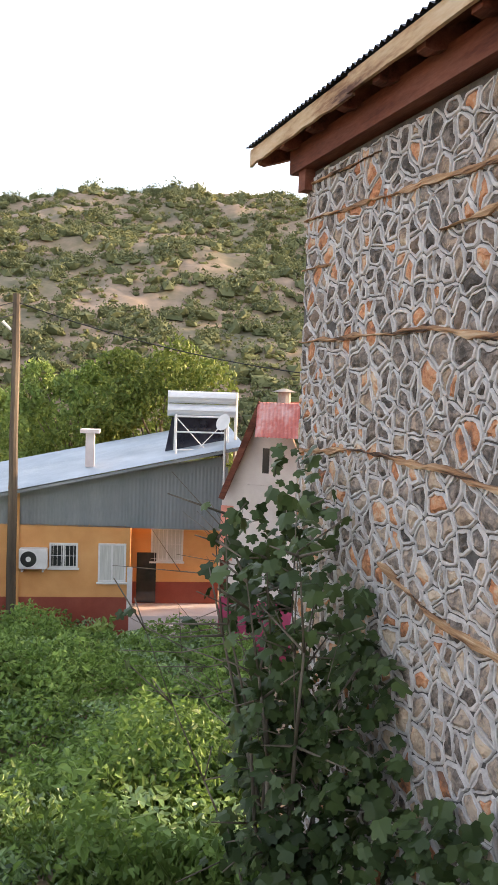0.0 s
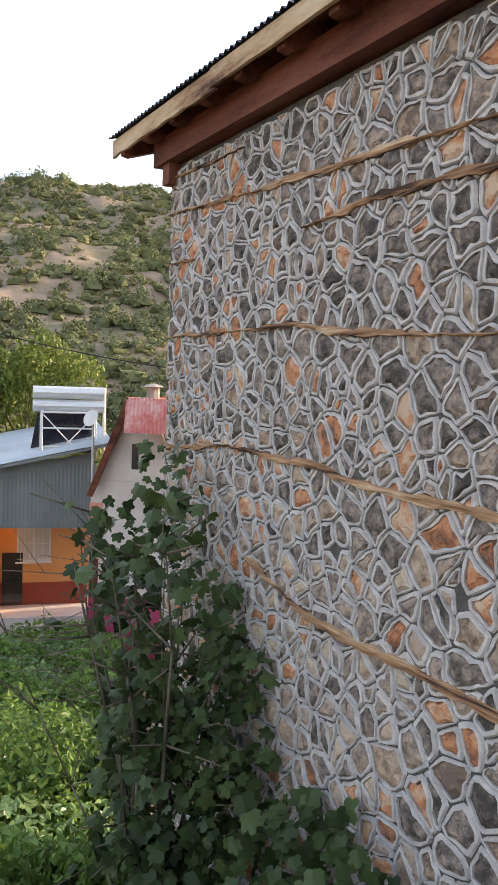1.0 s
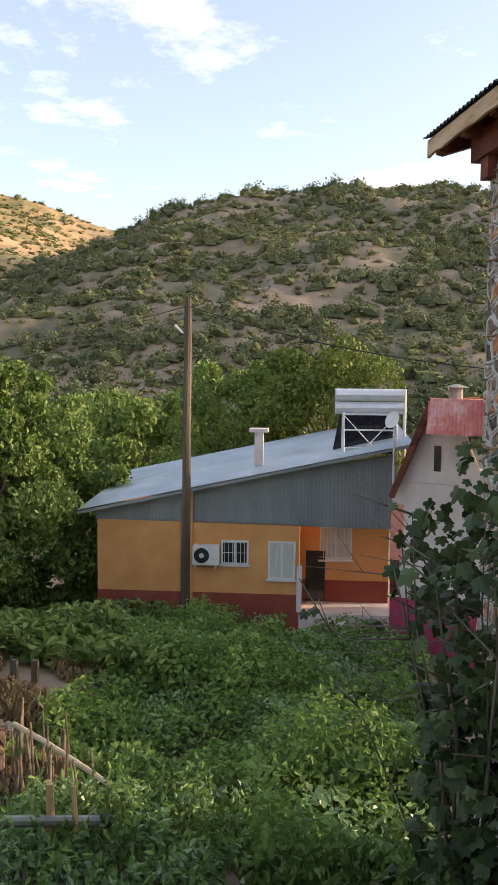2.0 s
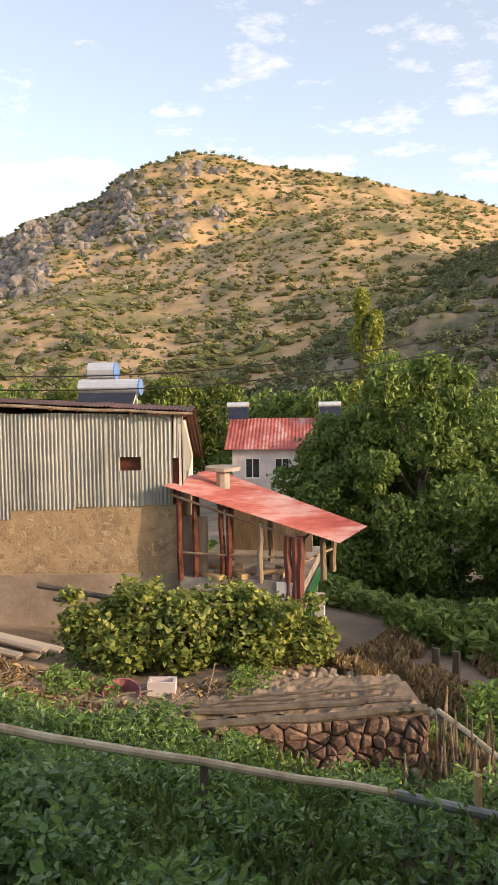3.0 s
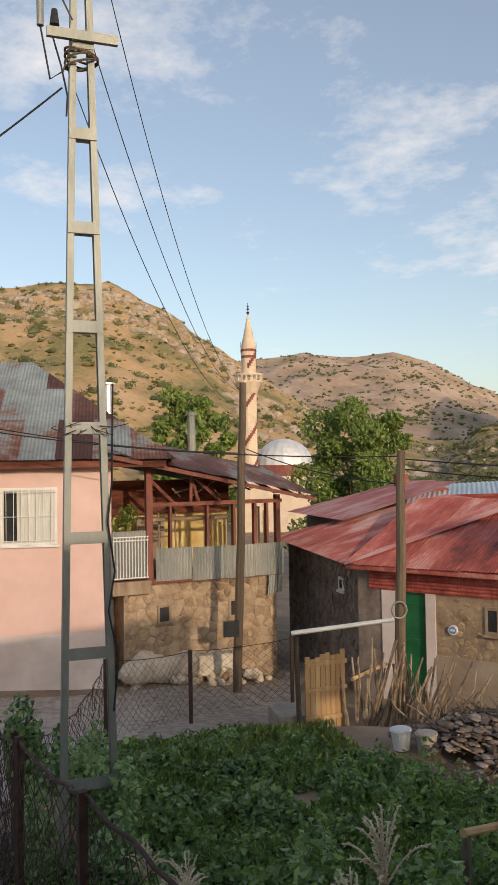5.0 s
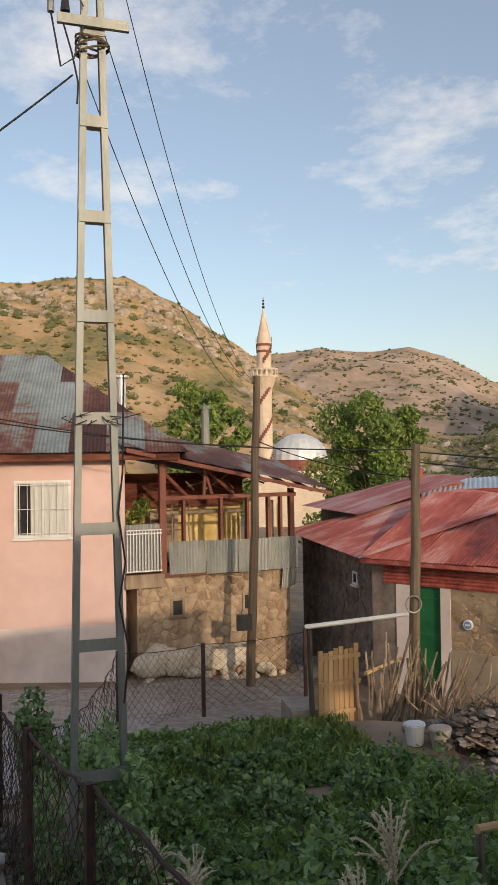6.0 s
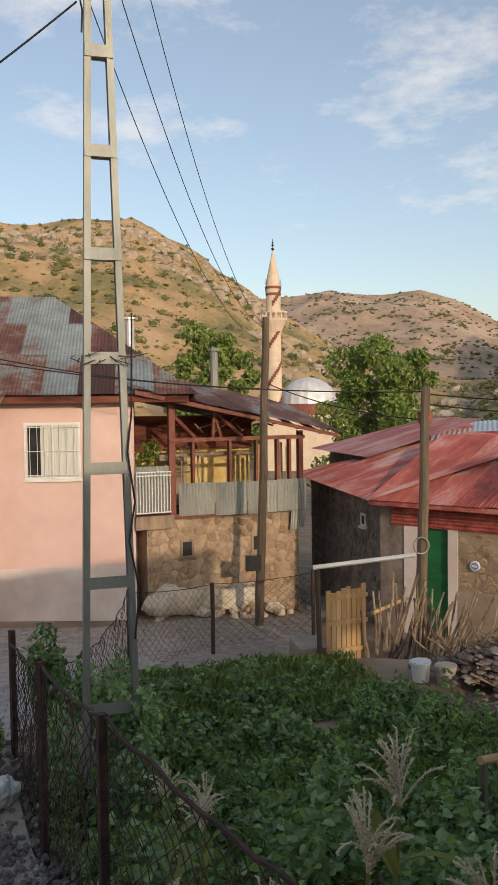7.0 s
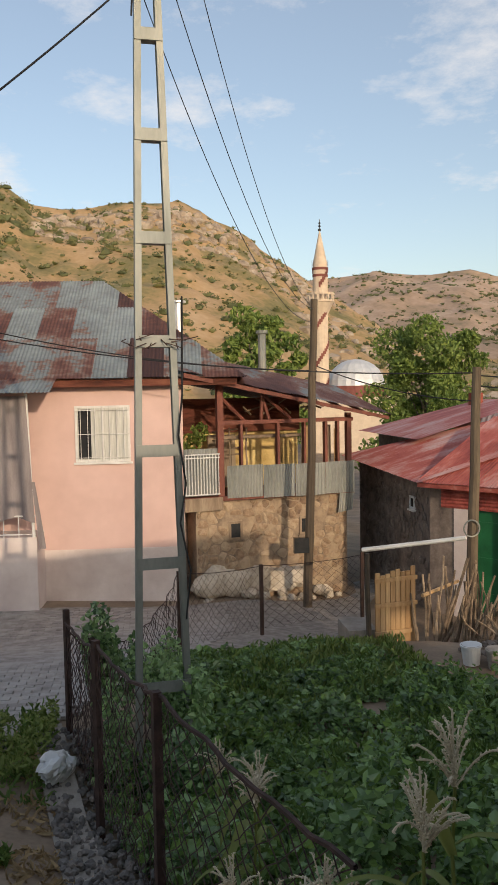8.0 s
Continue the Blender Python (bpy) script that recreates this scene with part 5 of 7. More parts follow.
for u0, u1, z0, z1 in ((4.54, 5.29, 2.82, 3.75), (5.28, 5.50, 1.70, 3.74), (5.49, 6.74, 1.88, 3.73), (6.73, 7.37, 1.93, 3.72), (7.36, 7.62, 1.93, 3.71), (7.62, 8.03, 1.93, 2.62), (7.62, 8.03, 2.88, 3.70), (8.03, 8.62, 1.95, 3.70)):
    bm = BM(); corrugated(bm, (u0, -0.02 - rng_c.uniform(0, 0.012), z0), (u1 - u0 + 0.02, 0, 0), (0, 0, z1 - z0), 0, 0.076, 0.022, nv=2, wav=0.008); part("sheet", bm, ZINC, shed, "galvanised corrugated sheet")
bm = BM(); corrugated(bm, (8.64, 0.0, 2.85), (0.16, 0.05, 0), (0.03, 0.0, 0.85), 0, 0.076, 0.02); part("sheet", bm, ZINC, shed)
for i in range(6):
    bm = BM(); box(bm, 4.60 + i * 0.113, 4.60 + i * 0.113 + 0.108, 0.0 + 0.01 * (i % 2), 0.03, 1.96, 2.81); part("plank", bm, PLANK, shed)
flat_panel(shed, "side_wall", 8.76, 8.80, 0.02, 3.4, 1.955, 3.5, WHITEWASH)
bm = BM()
quad(bm, (8.83, 0.05, 3.68), (8.83, 1.2, 3.25), (8.83, 2.6, 2.6), (8.83, 0.1, 2.0)); part("side_sheet", bm, ZINC, shed)
roof = part("roof", BM(), RUSTSHEET, shed, "rusted sheet roof on round timbers")
bm = BM()
corrugated(bm, (4.2, -0.22, 4.03), (4.85, 0, -0.28), (0, 1.0, 0.04), 0, 0.076, 0.02, nv=2, wav=0.02)
corrugated(bm, (4.2, 0.78, 4.07), (4.85, 0, -0.28), (0, 3.0, -1.35), 0, 0.076, 0.02, nv=3, wav=0.02)
bm.to_mesh(roof.data); bm.free()
bm = BM(); rod(bm, (4.2, -0.2, 3.97), (9.05, -0.2, 3.70), 0.035, 0.03, 7, 0.015, 8, rng_c); part("eave_pole", bm, WOOD, shed)
for i in range(10):
    bm = BM(); rod(bm, (4.4 + i * 0.5, -0.26, 3.93 - i * 0.029), (4.4 + i * 0.5, 0.7, 3.97 - i * 0.029), 0.03, seg=6); part("rafter", bm, DARKWOOD, shed)


def solar_heater(x, y, z, turn, s=1.0, label="rooftop solar water heater with pale horizontal tank", cap=None):
    t = thing("solar_heater", label, "water heater", pose(x, y, z, 0, 0, turn), "solar heaters on the roofs")
    t.scale = (s, s, s)
    bm = BM(); rod(bm, (-0.9, 0, 1.15), (0.9, 0, 1.15), 0.24, seg=16); tk = part("tank", bm, STEEL, t, smooth=False)
    bm = BM(); rod(bm, (0.9, 0, 1.15), (0.94, 0, 1.15), 0.245, seg=16); part("end_cap", bm, cap or BLUECAP, tk)
    bm = BM(); quad(bm, (-0.85, -0.2, 1.0), (0.85, -0.2, 1.0), (0.85, -1.2, 0.1), (-0.85, -1.2, 0.1)); quad(bm, (-0.85, -0.24, 1.0), (0.85, -0.24, 1.0), (0.85, -1.24, 0.1), (-0.85, -1.24, 0.1)); part("collector", bm, COLLECTOR, t)
    bm = BM()
    for u in (-0.8, 0.8):
        rod(bm, (u, 0.1, 0), (u, 0, 0.95), 0.025, seg=5); rod(bm, (u, -1.2, 0.0), (u, 0.0, 1.0), 0.025, seg=5); rod(bm, (u, -1.2, 0.02), (u, 0.1, 0.02), 0.025, seg=5)
    rod(bm, (-0.8, 0.08, 0.2), (0.8, 0.03, 0.7), 0.015, seg=5)
    part("stand", bm, WHITEMETAL, t)
    return t


hs = solar_heater(-14.0, 12.2, 3.32, 30, 0.74)
bm = BM(); rod(bm, (-0.7, 0.3, 1.62), (0.1, 0.3, 1.62), 0.26, seg=14); part("cold_tank", bm, STEEL, hs)
bm = BM(); rod(bm, (0.1, 0.3, 1.62), (0.13, 0.3, 1.62), 0.265, seg=14); part("end_cap", bm, BLUECAP, hs)
bm = BM(); rod(bm, (-0.2, 0, 0), (0.2, 0.06, 0), 0.20, seg=18)
tk = solid("water_drum", bm, STEEL, "small pale metal drum lying on the shed roof", "drum", pose(-16.6, 10.5, 4.15, 0, 0, 20))

# open red-roofed porch beside the shed
pc = thing("red_porch", "timber porch with red sheet roof and low concrete wall", "porch")
rng_p = random.Random(4)
PCM = plan(-11.15, 11.3, -9.05, 12.4)
PA, PB, PC_, PD = Vector((-11.35, 11.1, 2.36)), Vector((-8.42, 12.62, 1.36)), Vector((-8.85, 14.3, 1.36)), Vector((-12.5, 13.8, 2.34))
bm = BM()
n = 44
for i in range(n):
    for k0, k1 in ((0, 0.34), (0.34, 0.67), (0.67, 1)):
        def at(e, q):
            return PA.lerp(PD, e).lerp(PB.lerp(PC_, e), q)
        a0, a1 = i / n, (i + 1) / n
        am = (a0 + a1) / 2
        lift = Vector((0, 0, 0.018))
        quad(bm, at(a0, k0), at(am, k0) + lift, at(am, k1) + lift, at(a0, k1)); quad(bm, at(am, k0) + lift, at(a1, k0), at(a1, k1), at(am, k1) + lift)
part("roof", bm, REDSHEET, pc, "bright red sheet roof")
for x, y, zt in ((-11.15, 11.32, 2.25), (-10.95, 11.5, 2.15), (-10.45, 11.72, 1.95), (-10.35, 11.78, 1.93), (-9.8, 12.05, 1.68), (-9.22, 12.4, 1.46), (-9.0, 12.95, 1.46), (-9.2, 13.6, 1.46), (-11.3, 13.0, 2.0), (-10.6, 13.4, 1.75), (-11.6, 12.3, 2.2)):
    bm = BM(); rod(bm, (x, y, 0.55), (x + rng_p.uniform(-0.04, 0.04), y, zt), 0.06, 0.05, 7, 0.02, 4, rng_p); part("post", bm, DARKWOOD if y < 12 else WOOD, pc)
for dx_ in (-0.12, 0.0, 0.1):
    bm = BM(); rod(bm, (-9.22 + dx_, 12.34 + dx_ * 0.5, 0.1), (-9.24 + dx_, 12.36 + dx_ * 0.5, 1.44), 0.085, 0.07, 7, 0.02, 4, rng_p); part("post", bm, REDWOOD, pc, "split red-brown trunk post")
bm = BM(); box(bm, 0.02, 0.5, 0.15, 0.19, 0.6, 1.75, PCM); part("board_screen", bm, WOOD, pc, "grey board screen")
bm = BM(); box(bm, 0.3, 2.2, 2.6, 2.7, 0.6, 1.6, PCM); part("back_screen", bm, WOOD, pc)
for a, b in (((-11.2, 11.3, 1.08), (-9.0, 12.5, 1.02)), ((-9.15, 12.45, 0.95), (-9.2, 13.65, 1.0)), ((-11.3, 11.2, 2.2), (-9.1, 12.4, 1.38)), ((-9.1, 12.4, 1.36), (-9.9, 14.3, 1.38))):
    bm = BM(); rod(bm, a, b, 0.028, 0.025, 6, 0.01, 4, rng_p); part("rail", bm, WOOD, pc)
bm = BM(); box(bm, 0, 2.37, 0.0, 3.2, 0.05, 0.60, PCM); part("floor_slab", bm, CONCRETE, pc, "grey concrete porch floor")
bm = BM(); box(bm, 0, 2.30, 0.2, 2.8, -1.6, 0.049, PCM); part("base_wall", bm, RUBBLE, pc)
bm = BM(); box(bm, 1.85, 2.30, -0.02, -0.002, 0.0, 0.58, PCM); part("white_panel", bm, WHITEMETAL, pc)
bm = BM(); box(bm, 2.40, 2.46, 0.05, 3.0, 0.22, 0.42, PCM); part("green_beam", bm, GREENPAINT, pc, "green painted edge beam")
bm = BM(); box(bm, 2.32, 2.45, 0.3, 0.75, -1.5, 0.2, PCM); part("green_door", bm, GREENPAINT, pc, "green painted door")
bm = BM(); box(bm, 2.48, 2.66, 0.6, 0.8, -1.4, 0.2, PCM); part("pillar", bm, WHITEWASH, pc)
bm = BM(); rod(bm, (-11.25, 12.7, 1.7), (-11.3, 12.75, 2.5), 0.14, seg=9); part("flue", bm, CONCRETE, pc, "stubby concrete flue pipe")
bm = BM(); rod(bm, (-11.3, 12.75, 2.5), (-11.3, 12.75, 2.57), 0.36, seg=12); part("flue_cap", bm, CONCRETE, pc)
for i in range(9):
    bm = BM(); c = PCM @ Vector((rng_p.uniform(0.3, 2.0), rng_p.uniform(0.1, 0.8), 0.66)); s = rng_p.uniform(0.15, 0.4)
    box(bm, -s, s, -0.08, 0.08, -0.055, rng_p.uniform(-0.03, 0.05)); solid("timber_scrap", bm, PLANK if i % 2 else WOOD, "scrap timber lying on the porch floor", "timber", Matrix.Translation(c) @ Euler((0, 0, rng_p.uniform(0, 3))).to_matrix().to_4x4(), "scrap timber")

# orange house
ORM = plan(-8.6, 21.8, -0.5, 22.7)
og = thing("orange_house", "single-storey orange house with red band and pale blue roof", "house", ORM)
bm = BM()
box(bm, 0.0, 5.58, 0, 6, -2.9, 0.55); box(bm, 5.58, 8.1, 1.3, 6, -2.9, 0.45)
wall = part("wall", bm, ORANGE, og, "orange painted wall")
flat_panel(og, "red_band", -0.004, 5.584, -0.006, 0.02, -2.9, -1.42, REDBAND, "red-brown painted band")
flat_panel(og, "red_band", 5.59, 8.1, 1.294, 1.32, -2.9, -1.30, REDBAND)
bm = BM(); box(bm, 2.36, 2.66, -0.06, -0.007, -2.9, 1.55); part("pier", bm, ORANGE, og)
bm = BM()
prism(bm, [(-0.05, 0.56), (8.1, 0.44), (8.1, 2.48), (2.6, 1.52), (-0.05, 0.75)], 0.0, 0.1); gable = part("gable_panel", bm, GREYSHEET, og, "weathered grey metal gable panels")
for i, u in enumerate((0.55, 1.45, 2.7, 3.55, 4.5, 5.45, 6.35, 7.25)):
    bm = BM(); z1 = 0.75 + (2.48 - 0.75) * u / 8.1 - 0.03
    corrugated(bm, (u, -0.012 - 0.006 * (i % 2), 0.57 - 0.01 * i), (0.92, 0, -0.01), (0, 0, z1 - 0.57), 0, 0.1, 0.008); part("panel", bm, GREYSHEET, gable)
roof = part("roof", BM(), BLUESHEET, og, "pale blue corrugated mono-pitch roof")
bm = BM(); corrugated(bm, (-0.45, -0.45, 0.86), (0, 6.8, 0.35), (9.0, 0, 1.95), 0, 0.12, 0.022); bm.to_mesh(roof.data); bm.free()
bm = BM(); prism(bm, [(-0.45, 0.74), (8.5, 2.70), (8.5, 2.78), (-0.45, 0.82)], -0.44, -0.40); part("fascia", bm, GREYSHEET, og)
window(og, 3.45, 4.20, -0.62, 0.05, 0.0, WHITEMETAL, PANE_DARK, 6)
window(og, 4.74, 5.48, -1.0, 0.05, 0.0, WHITEMETAL, CURTAIN, 0)
window(og, 6.14, 7.06, -0.70, 0.32, 1.3, WHITEMETAL, CURTAIN, 7)
flat_panel(og, "porch_post", 5.52, 5.66, -0.02, 0.1, -1.9, -0.6, WHITEMETAL)
flat_panel(og, "door", 5.75, 6.3, 1.26, 1.30, -1.9, -0.45, PANE_DARK)
flat_panel(og, "porch_floor", 5.585, 8.1, 0.0, 1.29, -2.9, -1.93, WHITEWASH)
flat_panel(og, "step", 6.3, 6.9, -0.35, -0.002, -2.9, -2.1, WHITEWASH)
bm = BM(); box(bm, 4.26, 4.5, 1.0, 1.25, 2.0, 2.95); part("chimney", bm, WHITEWASH, og); bm = BM(); box(bm, 4.12, 4.64, 0.86, 1.39, 2.95, 3.05); part("chimney_cap", bm, WHITEWASH, og)
acu = thing("air_conditioner", "white outdoor air conditioning unit on the orange wall", "air conditioner", ORM)
bm = BM(); box(bm, 2.70, 3.42, -0.34, -0.06, -0.60, -0.06); bmesh.ops.bevel(bm, geom=bm.edges[:], offset=0.02, segments=2, affect="EDGES"); part("case", bm, WHITEMETAL, acu)
bm = BM(); rod(bm, (2.95, -0.347, -0.33), (2.95, -0.335, -0.33), 0.21, seg=20); part("fan_grille", bm, PANE_DARK, acu)
bm = BM(); rod(bm, (2.95, -0.355, -0.33), (2.95, -0.348, -0.33), 0.07, seg=12); part("hub", bm, WHITEMETAL, acu)
bm = BM(); box(bm, 2.76, 2.8, -0.33, -0.007, -0.68, -0.61); box(bm, 3.3, 3.34, -0.33, -0.007, -0.68, -0.61); part("bracket", bm, STEEL, acu)
h2 = thing("solar_heater", "solar water heater with twin silver tanks on white frame", "water heater", pose(-1.3, 23.6, 2.45, 0, 0, 8), "solar heaters on the roofs")
for z in (1.22, 1.58):
    bm = BM(); rod(bm, (-0.95, 0, z), (0.95, 0, z), 0.17, seg=16); part("tank", bm, STEEL, h2)
for u in (-0.72, 0.72):
    for y_ in (-0.5, 0.25):
        bm = BM(); rod(bm, (u, y_, -0.2), (u, y_ * 0.4, 1.1), 0.03, seg=6); part("leg", bm, WHITEMETAL, h2)
for z in (0.12, 0.62, 1.05):
    bm = BM(); rod(bm, (-0.72, -0.3, z), (0.72, -0.3, z), 0.025, seg=6); part("crossbar", bm, WHITEMETAL, h2)
for u in (-0.7, 0.7):
    bm = BM(); rod(bm, (u, -0.3, 1.0), (-u / 7, -0.3, 0.15), 0.016, seg=5); part("brace", bm, WHITEMETAL, h2)
bm = BM(); rod(bm, (0.98, 0.0, -0.2), (0.98, 0.0, 1.75), 0.045, seg=8); part("riser_pipe", bm, WHITEMETAL, h2, "white riser pipe")
bm = BM(); prism(bm, [(-1.0, -0.1), (0.72, -0.1), (0.72, 1.0), (-0.8, 1.0)], 0.36, 0.40); part("collector", bm, COLLECTOR, h2, "dark glazed collector panel")
bm = BM(); prism(bm, [(-1.3, 0), (4.2, 0), (3.9, 0.5), (-1.0, 0.6)], -2.2, -0.4)
tagged(solid("concrete_pad", bm, CONCRETE, "low grey concrete pad before the orange house", "pad", ORM @ pose(0, 0, -2.75)), kind="")

# whitewashed house with a red roof beyond the fig
wh = thing("white_house", "whitewashed house with red sheet roof, lengthened unseen for shade", "house", plan(-0.55, 20.3, 4.5, 18.6))
# length mostly unseen, added so wall and roof shade the overgrown plot
WL = 17.0
bm = BM(); prism(bm, [(0, -3), (WL, -3), (WL, 2.0), (0.0, 2.05)], 0.0, 4); part("wall", bm, WHITEWASH, wh, "streaked whitewashed board wall")
bm = BM(); prism(bm, [(0.12, 2.055), (2.2, 2.055), (1.4, 3.95), (1.0, 3.95)], 0.0, 0.12); part("gable", bm, WHITEWASH, wh)
flat_panel(wh, "magenta_plinth", -0.01, WL, -0.008, 0.02, -3, -0.75, material("magenta_paint", [(0.3, (0.30, 0.03, 0.08)), (0.7, (0.45, 0.07, 0.14))], 2, bump=0.1))
flat_panel(wh, "side_door", -0.012, 0.22, -0.012, -0.0085, -0.7, 0.15, DARKWOOD)
flat_panel(wh, "salmon_panel", -0.02, 0.30, -0.016, -0.0085, 0.16, 1.5, material("salmon_paint", [(0.3, (0.62, 0.22, 0.16)), (0.7, (0.74, 0.31, 0.24))], 2, bump=0.1), "salmon painted corner")
bm = BM(); box(bm, 1.0, 1.16, -0.03, 0.0, 2.35, 2.95); part("vent", bm, PANE_DARK, wh)
bm = BM()
quad(bm, (0.08, -0.3, 1.92), (0.08, 4.2, 1.92), (0.95, 4.2, 4.02), (0.95, -0.3, 4.02)); part("rake_roof", bm, DARKWOOD, wh)
bm = BM(); prism(bm, [(0.02, 1.72), (0.14, 1.68), (1.04, 3.86), (0.95, 4.08)], -0.34, -0.26); part("bargeboard", bm, DARKWOOD, wh)
bm = BM(); corrugated(bm, (0.92, -0.3, 4.04), (WL - 1, 0.0, 0.0), (0.25, -0.9, -0.75), 0, 0.09, 0.025); corrugated(bm, (0.92, -0.3, 4.04), (WL - 1, 0, 0), (0, 4.5, -0.1), 0, 0.09, 0.025); part("roof", bm, REDSHEET, wh, "red sheet roof")
bm = BM(); rod(bm, (1.3, 0.6, 4.0), (1.3, 0.6, 4.3), 0.16, seg=10); rod(bm, (1.3, 0.6, 4.3), (1.3, 0.6, 4.38), 0.3, 0.05, 10); part("flue", bm, CONCRETE, wh)
dish = thing("satellite_dish", "small pale satellite dish on the gable", "dish", pose(-0.55, 21.0, 3.2))
bm = BM(); rod(bm, (0, 0, -1.3), (0, 0, 0.2), 0.03, seg=6); part("mast", bm, STEEL, dish)
bm = BM(); rod(bm, (0, -0.05, 0.25), (-0.06, -0.12, 0.29), 0.06, 0.22, 16); part("reflector", bm, WHITEMETAL, dish)

# far red house, pale roof, mosque
fr = thing("far_red_house", "white house with bright red roof among the trees", "house", plan(-29.5, 34.2, -24.5, 37.6))
bm = BM(); box(bm, 0.3, 5.6, 0.4, 5, -4, 0.3); part("wall", bm, WHITEWASH, fr)
bm = BM(); corrugated(bm, (-0.1, 0, 0.3), (6.4, 0, 0), (0, 3.2, 1.5), 0, 0.2, 0.03); corrugated(bm, (-0.1, 6.2, 0.3), (6.4, 0, 0), (0, -3.0, 1.5), 0, 0.2, 0.03); part("roof", bm, REDSHEET, fr, "bright red sheet roof")
for u in (1.0, 2.6, 4.2):
    window(fr, u, u + 0.8, -1.3, -0.2, 0.4, WHITEMETAL, PANE_DARK, 0)
ORANGECAP = material("orange_plastic", [(0.3, (0.55, 0.22, 0.03)), (0.7, (0.68, 0.32, 0.06))], 2, 0.4, bump=0.02)
for u in (0.4, 5.6):
    c = plan(-29.5, 34.2, -24.5, 37.6) @ Vector((u, 3.0, 1.75))
    solar_heater(c.x, c.y, c.z, 40, 0.7, "rooftop solar water heater with orange end", ORANGECAP)
pr = thing("pale_roof_house", "low house with pale sheet roof behind the red roofs", "house", plan(-24.2, 9.9, -23.0, 12.3))
bm = BM(); box(bm, 0.1, 2.6, 0.1, 3, -3, 3.35); part("wall", bm, WHITEWASH, pr)
bm = BM(); corrugated(bm, (-0.2, -0.3, 3.42), (3.1, 0, 0.15), (0, 3.4, 0.45), 0, 0.15, 0.03); part("roof", bm, BLUESHEET, pr)

MSTONE = material("cream_stone", [(0.3, (0.55, 0.44, 0.33)), (0.7, (0.70, 0.58, 0.45))], 1.0, bump=0.2)
MBRICK = material("red_brown_stone", [(0.3, (0.16, 0.05, 0.04)), (0.7, (0.25, 0.09, 0.07))], 1.0, bump=0.2)
LEAD = material("lead_sheet", [(0.3, (0.56, 0.58, 0.60)), (0.7, (0.72, 0.73, 0.74))], 0.6, 0.5, 0.3, 0.1)
mn = ray_az(78.0, 127, 0)
mina = thing("minaret", "slim cream stone minaret with red spiral bands and grey cone", "minaret", pose(mn.x, mn.y, -6))
mina.scale = (1.13, 1.13, 1.1)
bm = BM(); rod(bm, (0, 0, 0), (0, 0, 26.2), 1.05, 0.98, 16); part("shaft", bm, MSTONE, mina)
bm = BM(); rod(bm, (0, 0, 26.2), (0, 0, 30.8), 1.0, 0.06, 16); part("spire", bm, MSTONE, mina)
bm = BM()
for i, z in enumerate((30.9, 31.4, 31.8)):
    rock(bm, (0, 0, z), 0.22 - i * 0.03, random.Random(i), 1)
rod(bm, (0, 0, 30.6), (0, 0, 32.3), 0.05, seg=5)
part("finial", bm, PANE_DARK, mina)
bm = BM()
rod(bm, (0, 0, 19.6), (0, 0, 21.2), 1.0, 1.75, 16); part("balcony_corbel", bm, MSTONE, mina)
bm = BM()
for i in range(16):
    a = 2 * math.pi * i / 16
    box(bm, -0.36, 0.36, -0.06, 0.06, 21.2, 21.45, pose(math.cos(a) * 1.75, math.sin(a) * 1.75, 0, 0, 0, math.degrees(a) + 90)); box(bm, -0.36, 0.36, -0.06, 0.06, 22.2, 22.45, pose(math.cos(a) * 1.75, math.sin(a) * 1.75, 0, 0, 0, math.degrees(a) + 90)); box(bm, -0.1, 0.1, -0.06, 0.06, 21.45, 22.2, pose(math.cos(a) * 1.75, math.sin(a) * 1.75, 0, 0, 0, math.degrees(a) + 90))
part("balcony_rail", bm, MSTONE, mina)
for k in range(2):
    for j in range(34):
        z = 4 + j * 0.66
        if 19.4 < z < 22.6:
            continue
        a = j * 0.42 + k * math.pi
        bm = BM()
        for q in range(2):
            a0, a1 = a + q * 0.21, a + q * 0.21 + 0.22
            quad(bm, *[(math.cos(t_) * 1.075, math.sin(t_) * 1.075, zz) for t_, zz in ((a0, z + q * 0.33), (a1, z + q * 0.33), (a1, z + 0.75 + q * 0.33), (a0, z + 0.75 + q * 0.33))])
        part("band_block", bm, MBRICK, mina)
for z in (24.6, 25.5):
    bm = BM(); rod(bm, (0, 0, z), (0, 0, z + 0.35), 1.03, seg=16); part("ring_band", bm, MBRICK, mina)
mq = thing("mosque", "small stone mosque with a ribbed grey lead dome", "mosque", pose(-126.4, 32.2, -6, 0, 0, -15))
bm = BM(); box(bm, -6, 6, -6, 6, 0, 9.2); part("hall", bm, MSTONE, mq)
bm = BM(); rod(bm, (0, 0, 9.2), (0, 0, 10.9), 4.7, 4.5, 24); part("drum", bm, MBRICK, mq, "dark banded drum")
bm = BM()
bmesh.ops.create_uvsphere(bm, u_segments=40, v_segments=14, radius=4.4)
bmesh.ops.delete(bm, geom=[v for v in bm.verts if v.co.z < -0.05], context="VERTS")
for v in bm.verts:
    k = 1 + 0.012 * math.cos(20 * math.atan2(v.co.y, v.co.x)); v.co = Vector((v.co.x * k, v.co.y * k, 10.9 + v.co.z * 0.92))
part("dome", bm, LEAD, mq, "ribbed grey lead dome")
for a in (-60, -20, 20):
    bm = BM(); c = pose(math.cos(radians(a)) * 6.02, math.sin(radians(a)) * 6.02, 0, 0, 0, a + 90)
    box(bm, -0.6, 0.6, -0.06, 0.1, 6.0, 8.2, c); part("arched_window", bm, WHITEMETAL, mq)

